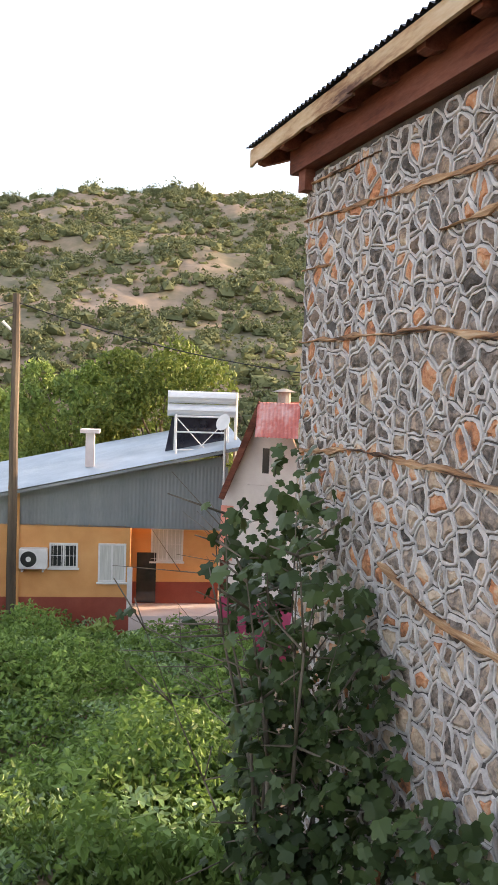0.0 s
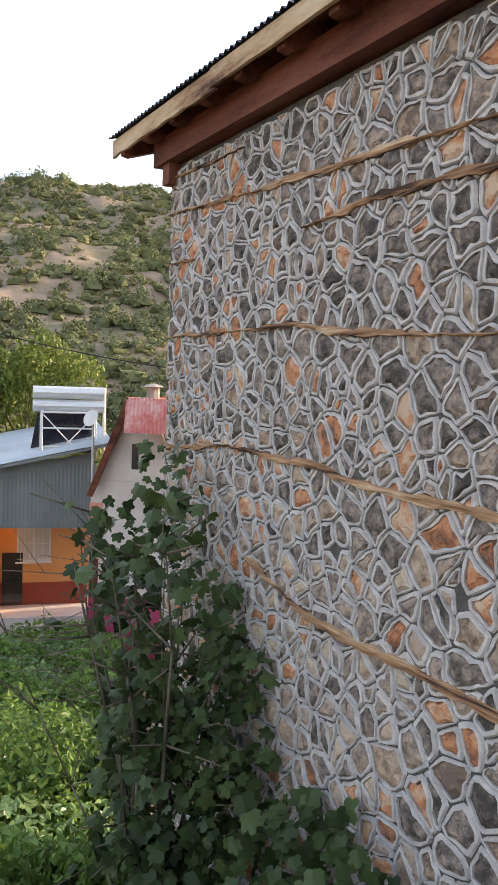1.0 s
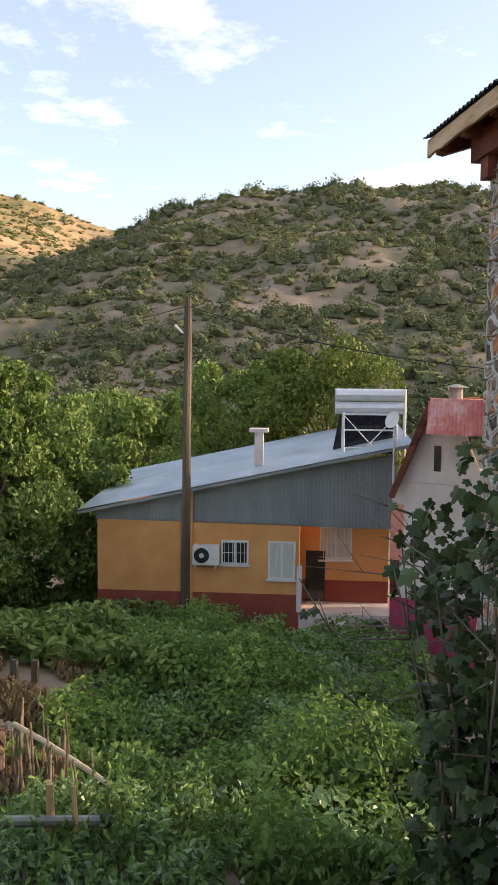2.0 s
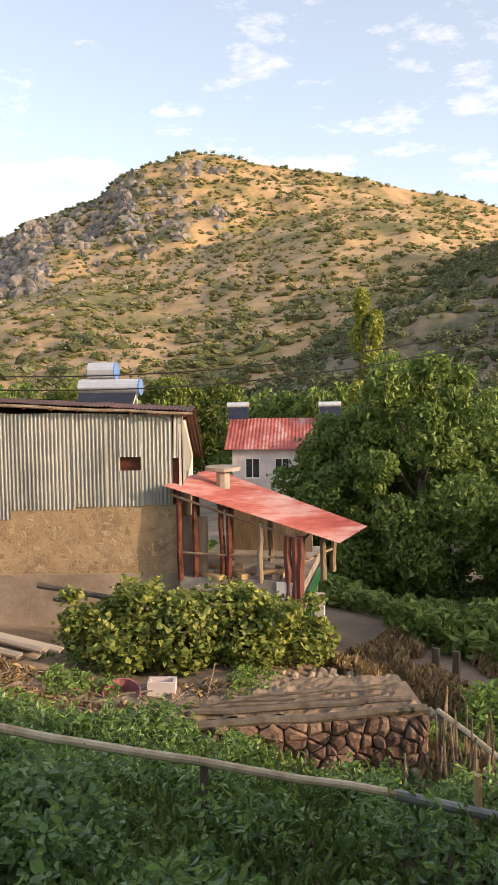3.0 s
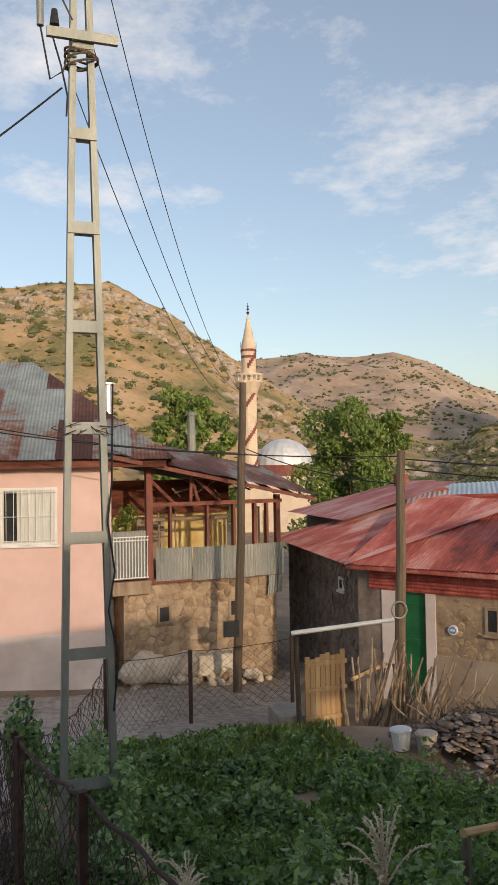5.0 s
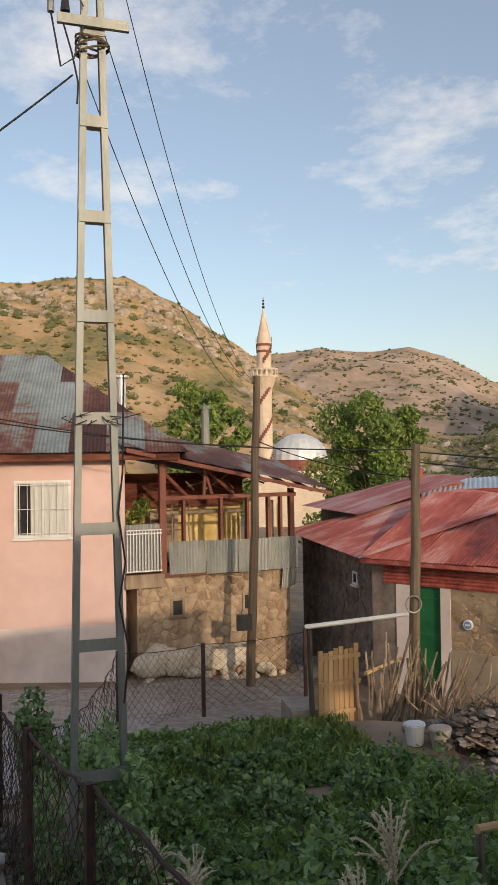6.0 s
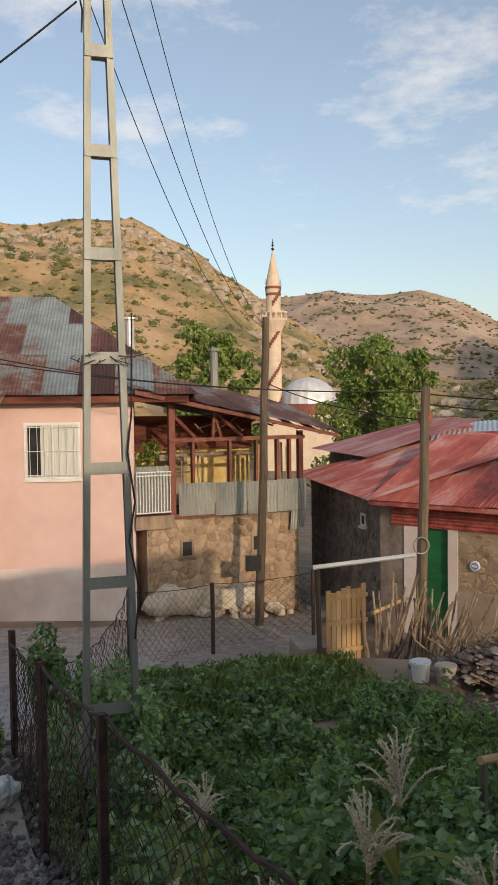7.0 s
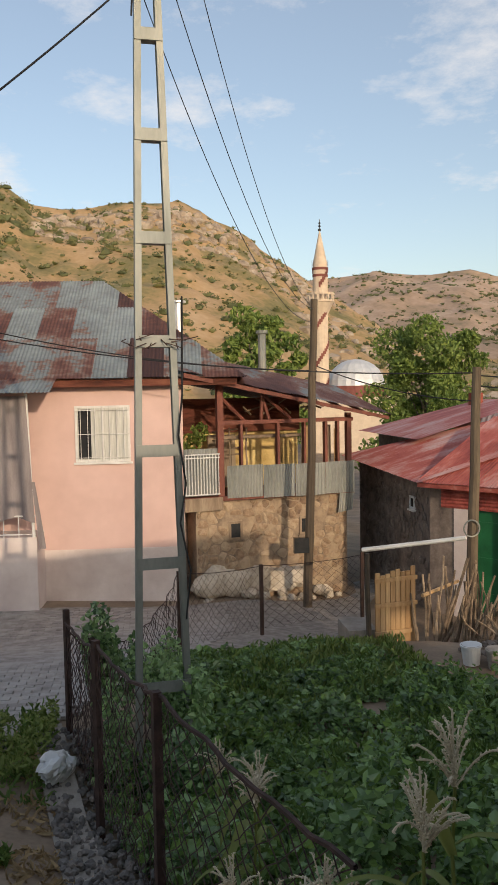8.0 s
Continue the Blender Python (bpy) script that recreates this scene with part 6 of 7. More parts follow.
# ---- street, fence, pole and garden ----
RUST = material("rusty_steel", [(0.3, (0.03, 0.018, 0.014)), (0.7, (0.09, 0.05, 0.04))], 9, 0.8, 0.2, 0.3)
CABLE = material("black_cable", [(0.3, (0.012, 0.012, 0.013)), (0.7, (0.03, 0.03, 0.03))], 5, 0.5, bump=0.0)
PAVER = material("grey_paving_block", [(0.3, (0.24, 0.215, 0.19)), (0.7, (0.42, 0.385, 0.35))], 4, bump=0.4, fine=50, vary=0.25, island=0.25)
GRAVEL = material("grey_gravel", [(0.3, (0.18, 0.16, 0.14)), (0.7, (0.42, 0.385, 0.345))], 6, bump=0.8, fine=30)
POLEWOOD = material("grey_brown_pole", [(0.3, (0.05, 0.038, 0.028)), (0.5, (0.10, 0.075, 0.052)), (0.7, (0.18, 0.14, 0.095))], 3, bump=0.5, stretch=(1, 1, 0.1))
BARKPOLE = material("peeled_pole", [(0.3, (0.34, 0.25, 0.15)), (0.5, (0.54, 0.43, 0.28)), (0.7, (0.64, 0.54, 0.39))], 5, bump=0.4, stretch=(1, 1, 0.3))
STICK = material("dry_stick", [(0.3, (0.11, 0.08, 0.055)), (0.5, (0.23, 0.17, 0.115)), (0.7, (0.37, 0.29, 0.205))], 6, bump=0.3, vary=0.2)
WHITEPLASTIC = material("white_plastic", [(0.3, (0.55, 0.56, 0.55)), (0.7, (0.70, 0.71, 0.70))], 3, 0.4, bump=0.05)
PINKPLASTIC = material("pink_plastic", [(0.3, (0.30, 0.10, 0.11)), (0.7, (0.42, 0.18, 0.18))], 3, 0.45, bump=0.05)

# street from the houses up past the fence
rng_g = random.Random(31)


def strip(name, left, right, mat_, label, lift, n=30):
    """A band of paving between two plan lines, laid a little over the ground."""
    bm = BM()

    def along(line, k):
        seg = k * (len(line) - 1)
        i = min(int(seg), len(line) - 2)
        f = seg - i
        return line[i][0] + (line[i + 1][0] - line[i][0]) * f, line[i][1] + (line[i + 1][1] - line[i][1]) * f
    rows = []
    for j in range(n + 1):
        a, b = along(left, j / n), along(right, j / n)
        row = []
        for i in range(9):
            x, y = a[0] + (b[0] - a[0]) * i / 8, a[1] + (b[1] - a[1]) * i / 8
            row.append(bm.verts.new((x, y, ground_z(x, y) + lift)))
        rows.append(row)
    for a, b in zip(rows, rows[1:]):
        for i in range(8):
            bm.faces.new((a[i], a[i + 1], b[i + 1], b[i]))
    return solid(name, bm, mat_, label, "road", kind="structure", smooth=True)


road = strip("road", [(-19.2, -5.5), (-19.2, 0.6), (-20.2, 4.6), (-24.5, 8.5)], [(-8.5, -3.4), (-12.2, -0.4), (-16.4, 4.2), (-21.8, 5.2)], GRAVEL, "grey paved village street", 0.03, 40)
bm = BM()
for i in range(70):
    for j in range(26):
        x, y = -18.8 + i * 0.13, -4.6 + j * 0.24 + (0.12 if i % 2 else 0)
        if y > 0.9 + (x + 15) * -0.35 - max(0, (x + 13)) * 0.35 or y < -4.6 - 0.0 or x > -10.0:
            continue
        z = ground_z(x, y) + 0.032
        box(bm, x - 0.061, x + 0.061, y - 0.115, y + 0.115, z - 0.02, z + 0.022 + rng_g.uniform(0, 0.006))
tagged(part("paving_blocks", bm, PAVER, road), kind="stuff")
KERB = ((-7.0, -0.50), (-8.3, -0.74), (-9.5, -0.98), (-10.6, -1.2))
bm = BM()
for (x0, y0), (x1, y1) in zip(((-5.2, -0.2), *KERB), KERB):
    m_ = plan(x0, y0, x1, y1)
    z0, z1 = ground_z(x0, y0), ground_z(x1, y1)
    l_ = math.hypot(x1 - x0, y1 - y0)
    vs = box(bm, 0, l_, 0.0, 0.34, -0.3, 0.10, m_)
    for v in vs:
        k = ((v.co.x - x0) * (x1 - x0) + (v.co.y - y0) * (y1 - y0)) / l_ ** 2
        v.co.z += z0 + (z1 - z0) * k
kerb = solid("kerb", bm, CONCRETE, "broken concrete kerb strewn with gravel", "kerb", kind="structure")
bm = BM()
for i in range(900):
    k = rng_g.random()
    x = -5.4 - 5.0 * k
    y = -0.22 - 0.85 * k + rng_g.uniform(-0.35, 0.35)
    rock(bm, (x, y, ground_z(x, y) + 0.1 + rng_g.uniform(-0.04, 0.03)), rng_g.uniform(0.010, 0.045), rng_g)
tagged(solid("gravel", bm, STONE, "loose gravel and broken mortar on the kerb", "gravel"), kind="stuff")

# iron lattice pole
mp = thing("power_pole", "grey-green steel ladder-type power pole", "power pole", pose(-9.17, 0.0, 0.25, 0, 0, 97 - 90))
TW = lambda z: 0.30 - 0.022 * z          # half width of the pole
for s in (-1, 1):
    bm = BM()
    prof = [(-0.055, 0.012), (0.055, 0.012), (0.055, -0.055), (0.043, -0.055), (0.043, -0.002), (-0.043, -0.002), (-0.043, -0.055), (-0.055, -0.055)]
    lo, hi = ([bm.verts.new((x_, s * (TW(z_) + y_), z_)) for x_, y_ in prof] for z_ in (-0.3, 11.0))
    for i in range(8):
        bm.faces.new((lo[i], lo[(i + 1) % 8], hi[(i + 1) % 8], hi[i]))
    bm.faces.new(hi)
    part("leg", bm, GALV, mp, "steel channel leg")
for z in (1.2, 2.49, 3.645, 4.75, 5.78, 6.79, 7.76, 8.7):
    bm = BM(); w_ = TW(z); box(bm, 0.056, 0.068, -w_ - 0.01, w_ + 0.01, z - 0.06, z + 0.06); box(bm, -0.04, 0.055, -w_ + 0.013, w_ - 0.013, z - 0.062, z - 0.05); part("rung", bm, GALV, mp)
bm = BM(); box(bm, 0.07, 0.12, -0.36, 0.36, 8.70, 8.80); part("crossarm", bm, GALV, mp)
bm = BM(); rod(bm, (0.09, -0.42, 8.8), (0.09, -0.42, 9.7), 0.035, seg=10); part("conduit", bm, GALV, mp)
bm = BM(); rod(bm, (0.1, -0.28, 8.82), (0.1, -0.28, 8.98), 0.05, 0.03, 8); part("insulator", bm, CABLE, mp)
for r_ in range(4):
    bm = BM()
    pts = [Vector((0.08 * math.cos(a) * 1.4, 0.16 * math.cos(a) if False else 0.17 * math.sin(a), 8.5 + 0.03 * r_ + 0.05 * math.sin(a + r_))) for a in (2 * math.pi * i / 14 for i in range(15))]
    tube(bm, pts, 0.013)
    part("wire_coil", bm, POLEWOOD, mp)
for pts in ([(0.09, -0.42, 8.8), (0.12, -0.33, 8.25), (0.12, -0.2, 8.35), (0.1, -0.1, 8.7)], [(0.1, -0.3, 8.7), (0.12, -0.22, 8.4), (0.12, -0.16, 8.1), (0.1, -0.17, 7.9)], [(0.1, -0.1, 8.9), (0.1, -0.2, 9.1), (0.1, -0.3, 9.3)]):
    bm = BM()
    tube(bm, pts, 0.010)
    part("loose_wire", bm, CABLE, mp)
bm = BM(); pts = [(0.075, 0.27, 5.2), (0.08, 0.25, 4.2), (0.1, 0.2, 3.8), (0.08, 0.27, 3.3), (0.1, 0.2, 2.9), (0.08, 0.3, 2.4), (0.1, 0.24, 1.9)]
tube(bm, pts, 0.010)
part("loose_wire", bm, CABLE, mp)
bm = BM()
for i in range(14):
    a0 = (0.08, -0.35 + i * 0.05, 4.74 + rng_g.uniform(-0.02, 0.03)); rod(bm, a0, (0.08 + rng_g.uniform(-0.05, 0.1), a0[1] + rng_g.uniform(-0.2, 0.2), a0[2] + rng_g.uniform(-0.08, 0.06)), 0.006, seg=4)
part("barbed_wire", bm, RUST, mp)


def cable(name, a, b, sag, r, label, n=18):
    bm = BM()
    a, b = Vector(a), Vector(b)
    pts = [a.lerp(b, i / n) - Vector((0, 0, sag * 4 * (i / n) * (1 - i / n))) for i in range(n + 1)]
    tube(bm, pts, r)
    return solid(name, bm, CABLE, label, "cable", group="overhead cables")


for y_, z_, ye, ze, sag_ in ((0.0, 10.85, 3.64, 6.36, 1.03), (0.05, 9.19, 3.70, 6.28, 0.88), (-0.17, 8.77, 3.66, 5.99, 0.86)):
    cable("overhead_cable", (-9.17, y_, z_), (-19.16, ye, ze), sag_, 0.006, "thin black overhead power line", 30)
cable("overhead_cable", (-9.1, -0.2, 8.46), (-6.54, -2.57, 5.4), 0.06, 0.010, "black service cable sagging from the pole")
cable("overhead_cable", (-19.6, -6, 6.3), (-16.14, 6.27, 4.75), 0.4, 0.013, "black cable across the pink house roof")
cable("overhead_cable", (-19.4, -6, 6.6), (-19.16, 3.76, 4.9), 0.35, 0.013, "black cable across the pink house roof")
cable("overhead_cable", (-19.16, 3.76, 5.0), (-16.14, 6.27, 4.2), 0.15, 0.012, "thin cable between wooden poles")
cable("overhead_cable", (-16.14, 6.27, 4.7), (-5.85, 21.1, 6.3), 0.9, 0.014, "thin black cable crossing the valley")
cable("overhead_cable", (-16.14, 6.27, 4.5), (-5.85, 21.1, 6.0), 0.95, 0.014, "thin black cable crossing the valley")
cable("overhead_cable", (-5.85, 21.1, 6.3), (3.5, 19, 4.6), 0.35, 0.014, "thin black cable towards the stone house")


def wood_pole(p0, p1, r, label):
    t = thing("wooden_pole", label, "power pole", group="wooden poles")
    bm = BM(); rod(bm, p0, p1, r, r * 0.72, 9, 0.015, 8, rng_g); part("pole", bm, POLEWOOD, t)
    return t


w1 = wood_pole((-19.21, 3.48, -0.6), (-19.16, 3.71, 6.50), 0.11, "tall grey wooden power pole before the porch house")
bm = BM(); box(bm, -19.16, -19.02, 3.16, 3.5, 0.8, 1.15); part("meter_box", bm, PANE_DARK, w1)
w2 = wood_pole((-16.17, 6.15, -0.5), (-16.14, 6.27, 4.86), 0.12, "weathered wooden post beside the green door")
bm = BM()
for i in range(18):
    a0, a1 = i * 0.35, (i + 1) * 0.35
    rod(bm, (-16.0, 6.1 + 0.16 * math.cos(a0), 1.75 + 0.16 * math.sin(a0)), (-16.0, 6.1 + 0.16 * math.cos(a1), 1.75 + 0.16 * math.sin(a1)), 0.016, seg=5)
part("wire_loop", bm, GALV, w2)
w3 = wood_pole((-5.88, 21.05, -2.8), (-5.85, 21.1, 6.5), 0.13, "tall wooden power pole at the orange house")
bm = BM(); rod(bm, (-5.95, 21.0, 5.6), (-6.15, 20.95, 5.8), 0.03, 0.05, 6); part("lamp_arm", bm, WHITEMETAL, w3)

# rusty posts and wire mesh round the garden
fence = thing("mesh_fence", "sagging rusty wire-mesh fence on iron posts", "fence")
POSTS = [(-4.0, 0.72, 1.1, 2.42), (-6.17, -0.1, 0.8, 2.47), (-8.15, -0.62, 0.5, 2.26), (-10.52, -1.1, 0.25, 1.95), (-9.6, -0.75, 0.3, 1.86), (-14.06, 0.36, 0.1, 1.58), (-15.92, 1.97, -0.25, 1.24), (-16.04, 3.93, 0.0, 1.37)]
for x, y, z0, z1 in POSTS[1:]:
    bm = BM(); box(bm, -0.03, 0.03, -0.03, 0.03, z0 - 0.2, z1); bmesh.ops.transform(bm, matrix=pose(x, y, 0, 0, 0, rng_g.uniform(0, 40)), verts=bm.verts); part("post", bm, RUST, fence)


def mesh_panel(p, q, h0, h1, drop, cell=0.085):
    """Diamond wire mesh hung between two post tops."""
    bm = BM()
    p, q = Vector(p), Vector(q)
    l_ = (q - p).to_2d().length
    nx, nz = max(2, int(l_ / cell)), max(2, int(h0 / (cell * 0.9)))

    def pt(i, j):
        k = i / nx
        t_ = p.lerp(q, k)
        sg = drop * 4 * k * (1 - k)
        h = h0 + (h1 - h0) * k
        return Vector((t_.x, t_.y, t_.z - sg - (h - sg * 0.6) * j / nz)) + Vector((noise.noise(Vector((i * 0.3, j * 0.3, p.x))), noise.noise(Vector((i * 0.3, j * 0.3, p.y + 9))), 0)) * 0.05
    for i in range(nx):
        for j in range(nz):
            a, b = ((i, j), (i + 1, j + 1)) if (i + j) % 2 == 0 else ((i + 1, j), (i, j + 1))
            rod(bm, pt(*a), pt(*b), 0.0042 if p.x > -10 else 0.0032, seg=3)
    tagged(part("wire_mesh", bm, RUST, fence), kind="stuff")
    bm = BM()
    pts = [pt(i, 0) for i in range(0, nx + 1, 2)] + [pt(nx, 0)]
    tube(bm, pts, 0.016 if p.x > -9 else 0.007)
    part("top_wire", bm, RUST, fence)


mesh_panel((-4.0, 0.72, 2.42), (-6.17, -0.1, 2.45), 1.4, 1.4, 0.03)
mesh_panel((-6.17, -0.1, 2.45), (-8.15, -0.62, 2.22), 1.5, 1.5, 0.06)
mesh_panel((-8.15, -0.62, 2.22), (-10.52, -1.1, 1.8), 1.5, 1.45, 0.10)
mesh_panel((-10.52, -1.1, 1.75), (-9.6, -0.75, 1.75), 1.3, 1.3, 0.05)
mesh_panel((-9.6, -0.75, 1.8), (-14.06, 0.36, 1.55), 1.3, 1.2, 0.35)
mesh_panel((-14.06, 0.36, 1.55), (-15.92, 1.97, 1.22), 1.2, 1.2, 0.05)
mesh_panel((-15.92, 1.97, 1.22), (-16.04, 3.93, 1.32), 1.2, 1.1, 0.04)

bag = BM()
for i in range(3):
    rock(bag, (-9.35 + i * 0.1, -1.10 - 0.03 * i, ground_z(-9.3, -1.2) + 0.17 + 0.03 * i), 0.17, rng_g, 3, (0.9, 0.8, 0.8))
for v in bag.verts:
    c_ = v.co * 1.0
    k_ = abs(math.sin(c_.x * 41 + c_.z * 23)) + abs(math.sin(c_.y * 53 - c_.z * 37 + c_.x * 19)) - 1.2
    v.co += Vector((-0.03, 0.035, 0.025)) * k_ + Vector((rng_g.uniform(-1, 1), rng_g.uniform(-1, 1), rng_g.uniform(-1, 1))) * 0.008
solid("plastic_bag", bag, WHITEPLASTIC, "crumpled white plastic bag lying on the kerb", "bag")

# plank gate, rail and stick fence
gt = thing("plank_gate", "rough gate of yellowish upright planks", "gate", plan(-14.0, 3.62, -14.18, 4.38))
for i in range(8):
    bm = BM(); u = i * 0.097; box(bm, u, u + 0.088, 0, 0.025, 0.12, 1.42 + rng_g.uniform(-0.06, 0.06)); part("plank", bm, PLANK, gt)
for z in (0.35, 0.82, 1.25):
    bm = BM(); box(bm, -0.02, 0.79, -0.03, -0.003, z, z + 0.07); part("batten", bm, PLANK, gt)
bm = BM(); rod(bm, (-0.1, 0.05, -0.1), (-0.12, 0.05, 1.75), 0.05, 0.04, 7, 0.01, 4, rng_g); part("gate_post", bm, POLEWOOD, gt)
bm = BM(); box(bm, -14.95, -14.15, 3.2, 3.7, -0.3, 0.42); solid("concrete_footing", bm, CONCRETE, "low rendered concrete block beside the gate", "footing")
bm = BM(); rod(bm, (-16.0, 3.93, 1.42), (-14.9, 5.55, 1.78), 0.045, 0.04, 6); solid("white_rail", bm, WHITEPLASTIC, "pale grey horizontal rail above the stick fence", "rail")
for i in range(46):
    k = i / 45
    x, y = -14.25 - 0.6 * k + rng_g.uniform(-0.25, 0.25), 4.45 + 1.7 * k + rng_g.uniform(-0.15, 0.15)
    z = ground_z(x, y)
    hgt, tip = rng_g.uniform(0.75, 1.6), 0.05 + 0.6 * max(0, k - 0.35) + rng_g.uniform(-0.3, 0.45)
    bm = BM(); rod(bm, (x, y, z - 0.1), (x + rng_g.uniform(-0.2, 0.2), y + tip, z + hgt), rng_g.uniform(0.02, 0.042), 0.017, 6, 0.03, 4, rng_g)
    solid("stake", bm, STICK, "dry upright stick of the rough fence", "stick", group="stick fence")
bm = BM(); rod(bm, (-14.2, 4.5, 0.95), (-14.9, 5.4, 1.0), 0.035, 0.03, 6); solid("fence_batten", bm, PLANK, "pale batten nailed across the sticks", "batten")

# brush heap, rubble, old planks
pile = BM()
for i in range(520):
    a, r = rng_g.uniform(0, 6.28), abs(rng_g.gauss(0, 0.9))
    x, y = -11.6 + math.cos(a) * r * 1.0, 6.05 + math.sin(a) * r * 0.7
    z = ground_z(x, y) + max(0, 0.60 - 0.26 * r) * rng_g.uniform(0.4, 1.1)
    d = Vector((rng_g.gauss(0, 1), rng_g.gauss(0, 1), rng_g.gauss(0, 0.35))).normalized() * rng_g.uniform(0.2, 0.75)
    rod(pile, Vector((x, y, z)) - d / 2, Vector((x, y, z)) + d / 2, rng_g.uniform(0.008, 0.034), 0.007, 5, 0.02, 2, rng_g)
tagged(solid("brushwood", pile, WOOD, "tangled heap of dry brushwood and bark", "brushwood"), kind="stuff")
for i in range(44):
    x, y = rng_g.gauss(-13.0, 0.45), rng_g.gauss(5.9, 0.4)
    z = ground_z(x, y)
    bm = BM(); rod(bm, (x, y, z), (x + rng_g.uniform(-0.5, 0.5), y + rng_g.uniform(-0.5, 1.1), z + rng_g.uniform(0.3, 1.15)), rng_g.uniform(0.016, 0.04), 0.01, 6, 0.05, 4, rng_g)
    solid("branch", bm, STICK, "bare dry branch leaning on the brushwood heap", "branch", group="dry branches")
RUBBLEBITS = material("brown_rubble", [(0.3, (0.10, 0.075, 0.058)), (0.5, (0.19, 0.145, 0.11)), (0.72, (0.33, 0.27, 0.22))], 4, bump=0.8, fine=30, island=0.3)
rub = BM()
for i in range(900):
    x, y = rng_g.gauss(-11.55, 0.7), rng_g.gauss(5.6, 0.42)
    h_ = 0.5 * math.exp(-((x + 11.55) ** 2 + (y - 5.6) ** 2))
    rock(rub, (x, y, ground_z(x, y) + h_ * rng_g.uniform(0.5, 1.05)), rng_g.uniform(0.02, 0.085), rng_g, 1, (1.5, 1.0, 0.4))
tagged(solid("rubble", rub, RUBBLEBITS, "grey-brown rubble and broken stone heap", "rubble"), kind="stuff")
WEATHERED = material("silver_weathered_plank", [(0.3, (0.14, 0.11, 0.08)), (0.5, (0.27, 0.22, 0.165)), (0.7, (0.42, 0.35, 0.27))], 6, bump=0.5, stretch=(1, 1, 0.12), vary=0.35)
for i in range(9):
    o = Vector((-11.95 + 0.05 * i + rng_g.uniform(-0.1, 0.1), 6.15 + 0.085 * i, 0.74 + rng_g.uniform(-0.04, 0.05)))
    e = o + Vector((1.6 + rng_g.uniform(-0.55, 0.3), 0.85 + rng_g.uniform(-0.3, 0.3), -0.34 + rng_g.uniform(-0.06, 0.06)))
    m_ = look(o, e)
    bm = BM(); box(bm, -0.09, 0.09, -0.014, 0.014, -(e - o).length, 0)
    solid("old_plank", bm, WEATHERED, "long grey weathered plank lying on the heap", "plank", m_, "old planks")
for a, b, r in (((-11.9, 6.2, 0.75), (-10.6, 6.3, 0.3), 0.07), ((-11.6, 5.9, 0.3), (-11.5, 6.0, 0.85), 0.08), ((-11.9, 8.6, 0.9), (-10.2, 9.2, 0.75), 0.06), ((-12.0, 9.0, 0.55), (-10.4, 9.2, 0.5), 0.04), ((-10.9, 7.0, 0.2), (-9.6, 7.3, 0.05), 0.06)):
    bm = BM(); rod(bm, a, b, r, r * 0.7, 8, 0.03, 5, rng_g); solid("log", bm, BARK, "grey weathered log thrown on the heap", "log", group="loose logs")


def bucket(x, y, label, s=1.0, m_=None):
    t = thing("bucket", label, "bucket", pose(x, y, ground_z(x, y) + 0.02, 3, 2, 0), "buckets by the heap")
    bm = BM()
    for r0, r1, z0, z1 in ((0.115, 0.145, 0, 0.27),):
        rod(bm, (0, 0, z0), (0, 0, z1), r0 * s, r1 * s, 18)
    for f in [f for f in bm.faces if f.calc_center_median().z > 0.26]:
        bm.faces.remove(f)
    part("pail", bm, m_ or WHITEPLASTIC, t)
    bm = BM(); rod(bm, (0, 0, 0.262), (0, 0, 0.285), 0.155 * s, 0.155 * s, 18); rod(bm, (0, 0, 0.26), (0, 0, 0.29), 0.13 * s, 0.13 * s, 18); part("rim", bm, m_ or WHITEPLASTIC, t)
    bm = BM(); rod(bm, (0, 0, 0.20), (0, 0, 0.288), 0.132 * s, 0.132 * s, 18); part("contents", bm, EARTH, t)


bucket(-11.85, 4.42, "white plastic bucket half full of earth")
bucket(-11.65, 4.72, "greyish plastic bucket beside the white one", 1.05, CONCRETE)
bs = thing("basin", "faded pink plastic basin tilted against the bank", "basin", pose(-9.05, 7.85, -0.25, 24, 0, 48))
bm = BM(); rod(bm, (0, 0, 0), (0, 0, 0.24), 0.19, 0.26, 22)
for f in [f for f in bm.faces if f.calc_center_median().z > 0.23]:
    bm.faces.remove(f)
part("bowl", bm, PINKPLASTIC, bs)
bm = BM()
for i in range(22):
    a0, a1 = 2 * math.pi * i / 22, 2 * math.pi * (i + 1) / 22
    rod(bm, (0.265 * math.cos(a0), 0.265 * math.sin(a0), 0.24), (0.265 * math.cos(a1), 0.265 * math.sin(a1), 0.24), 0.013, seg=6)
part("rim", bm, PINKPLASTIC, bs)
bk = thing("concrete_block", "white hollow block resting on the bank", "block", pose(-8.65, 8.27, -0.12, 0, 0, 38))
bm = BM(); box(bm, -0.2, 0.2, -0.13, -0.09, -0.02, 0.2); box(bm, -0.2, 0.2, 0.09, 0.13, -0.02, 0.2); box(bm, -0.2, -0.16, -0.09, 0.09, -0.02, 0.2); box(bm, 0.16, 0.2, -0.09, 0.09, -0.02, 0.2); box(bm, -0.16, 0.16, -0.09, 0.09, -0.02, 0.08); part("shell", bm, WHITEWASH, bk)

# low dry-stone retaining wall with timber cap
RWM = plan(-7.6, 7.75, -5.28, 9.92)
rw = thing("retaining_wall", "low dry-stone retaining wall capped by an old timber", "wall", RWM)
bm = BM(); box(bm, -1.2, 3.17, 0.06, 1.2, -1.6, -0.12); part("core", bm, EARTH, rw)
cells_rw = cells(rng_g, 0.25, 3.17, -1.15, -0.15, 0.27, 0.2, 0.4)
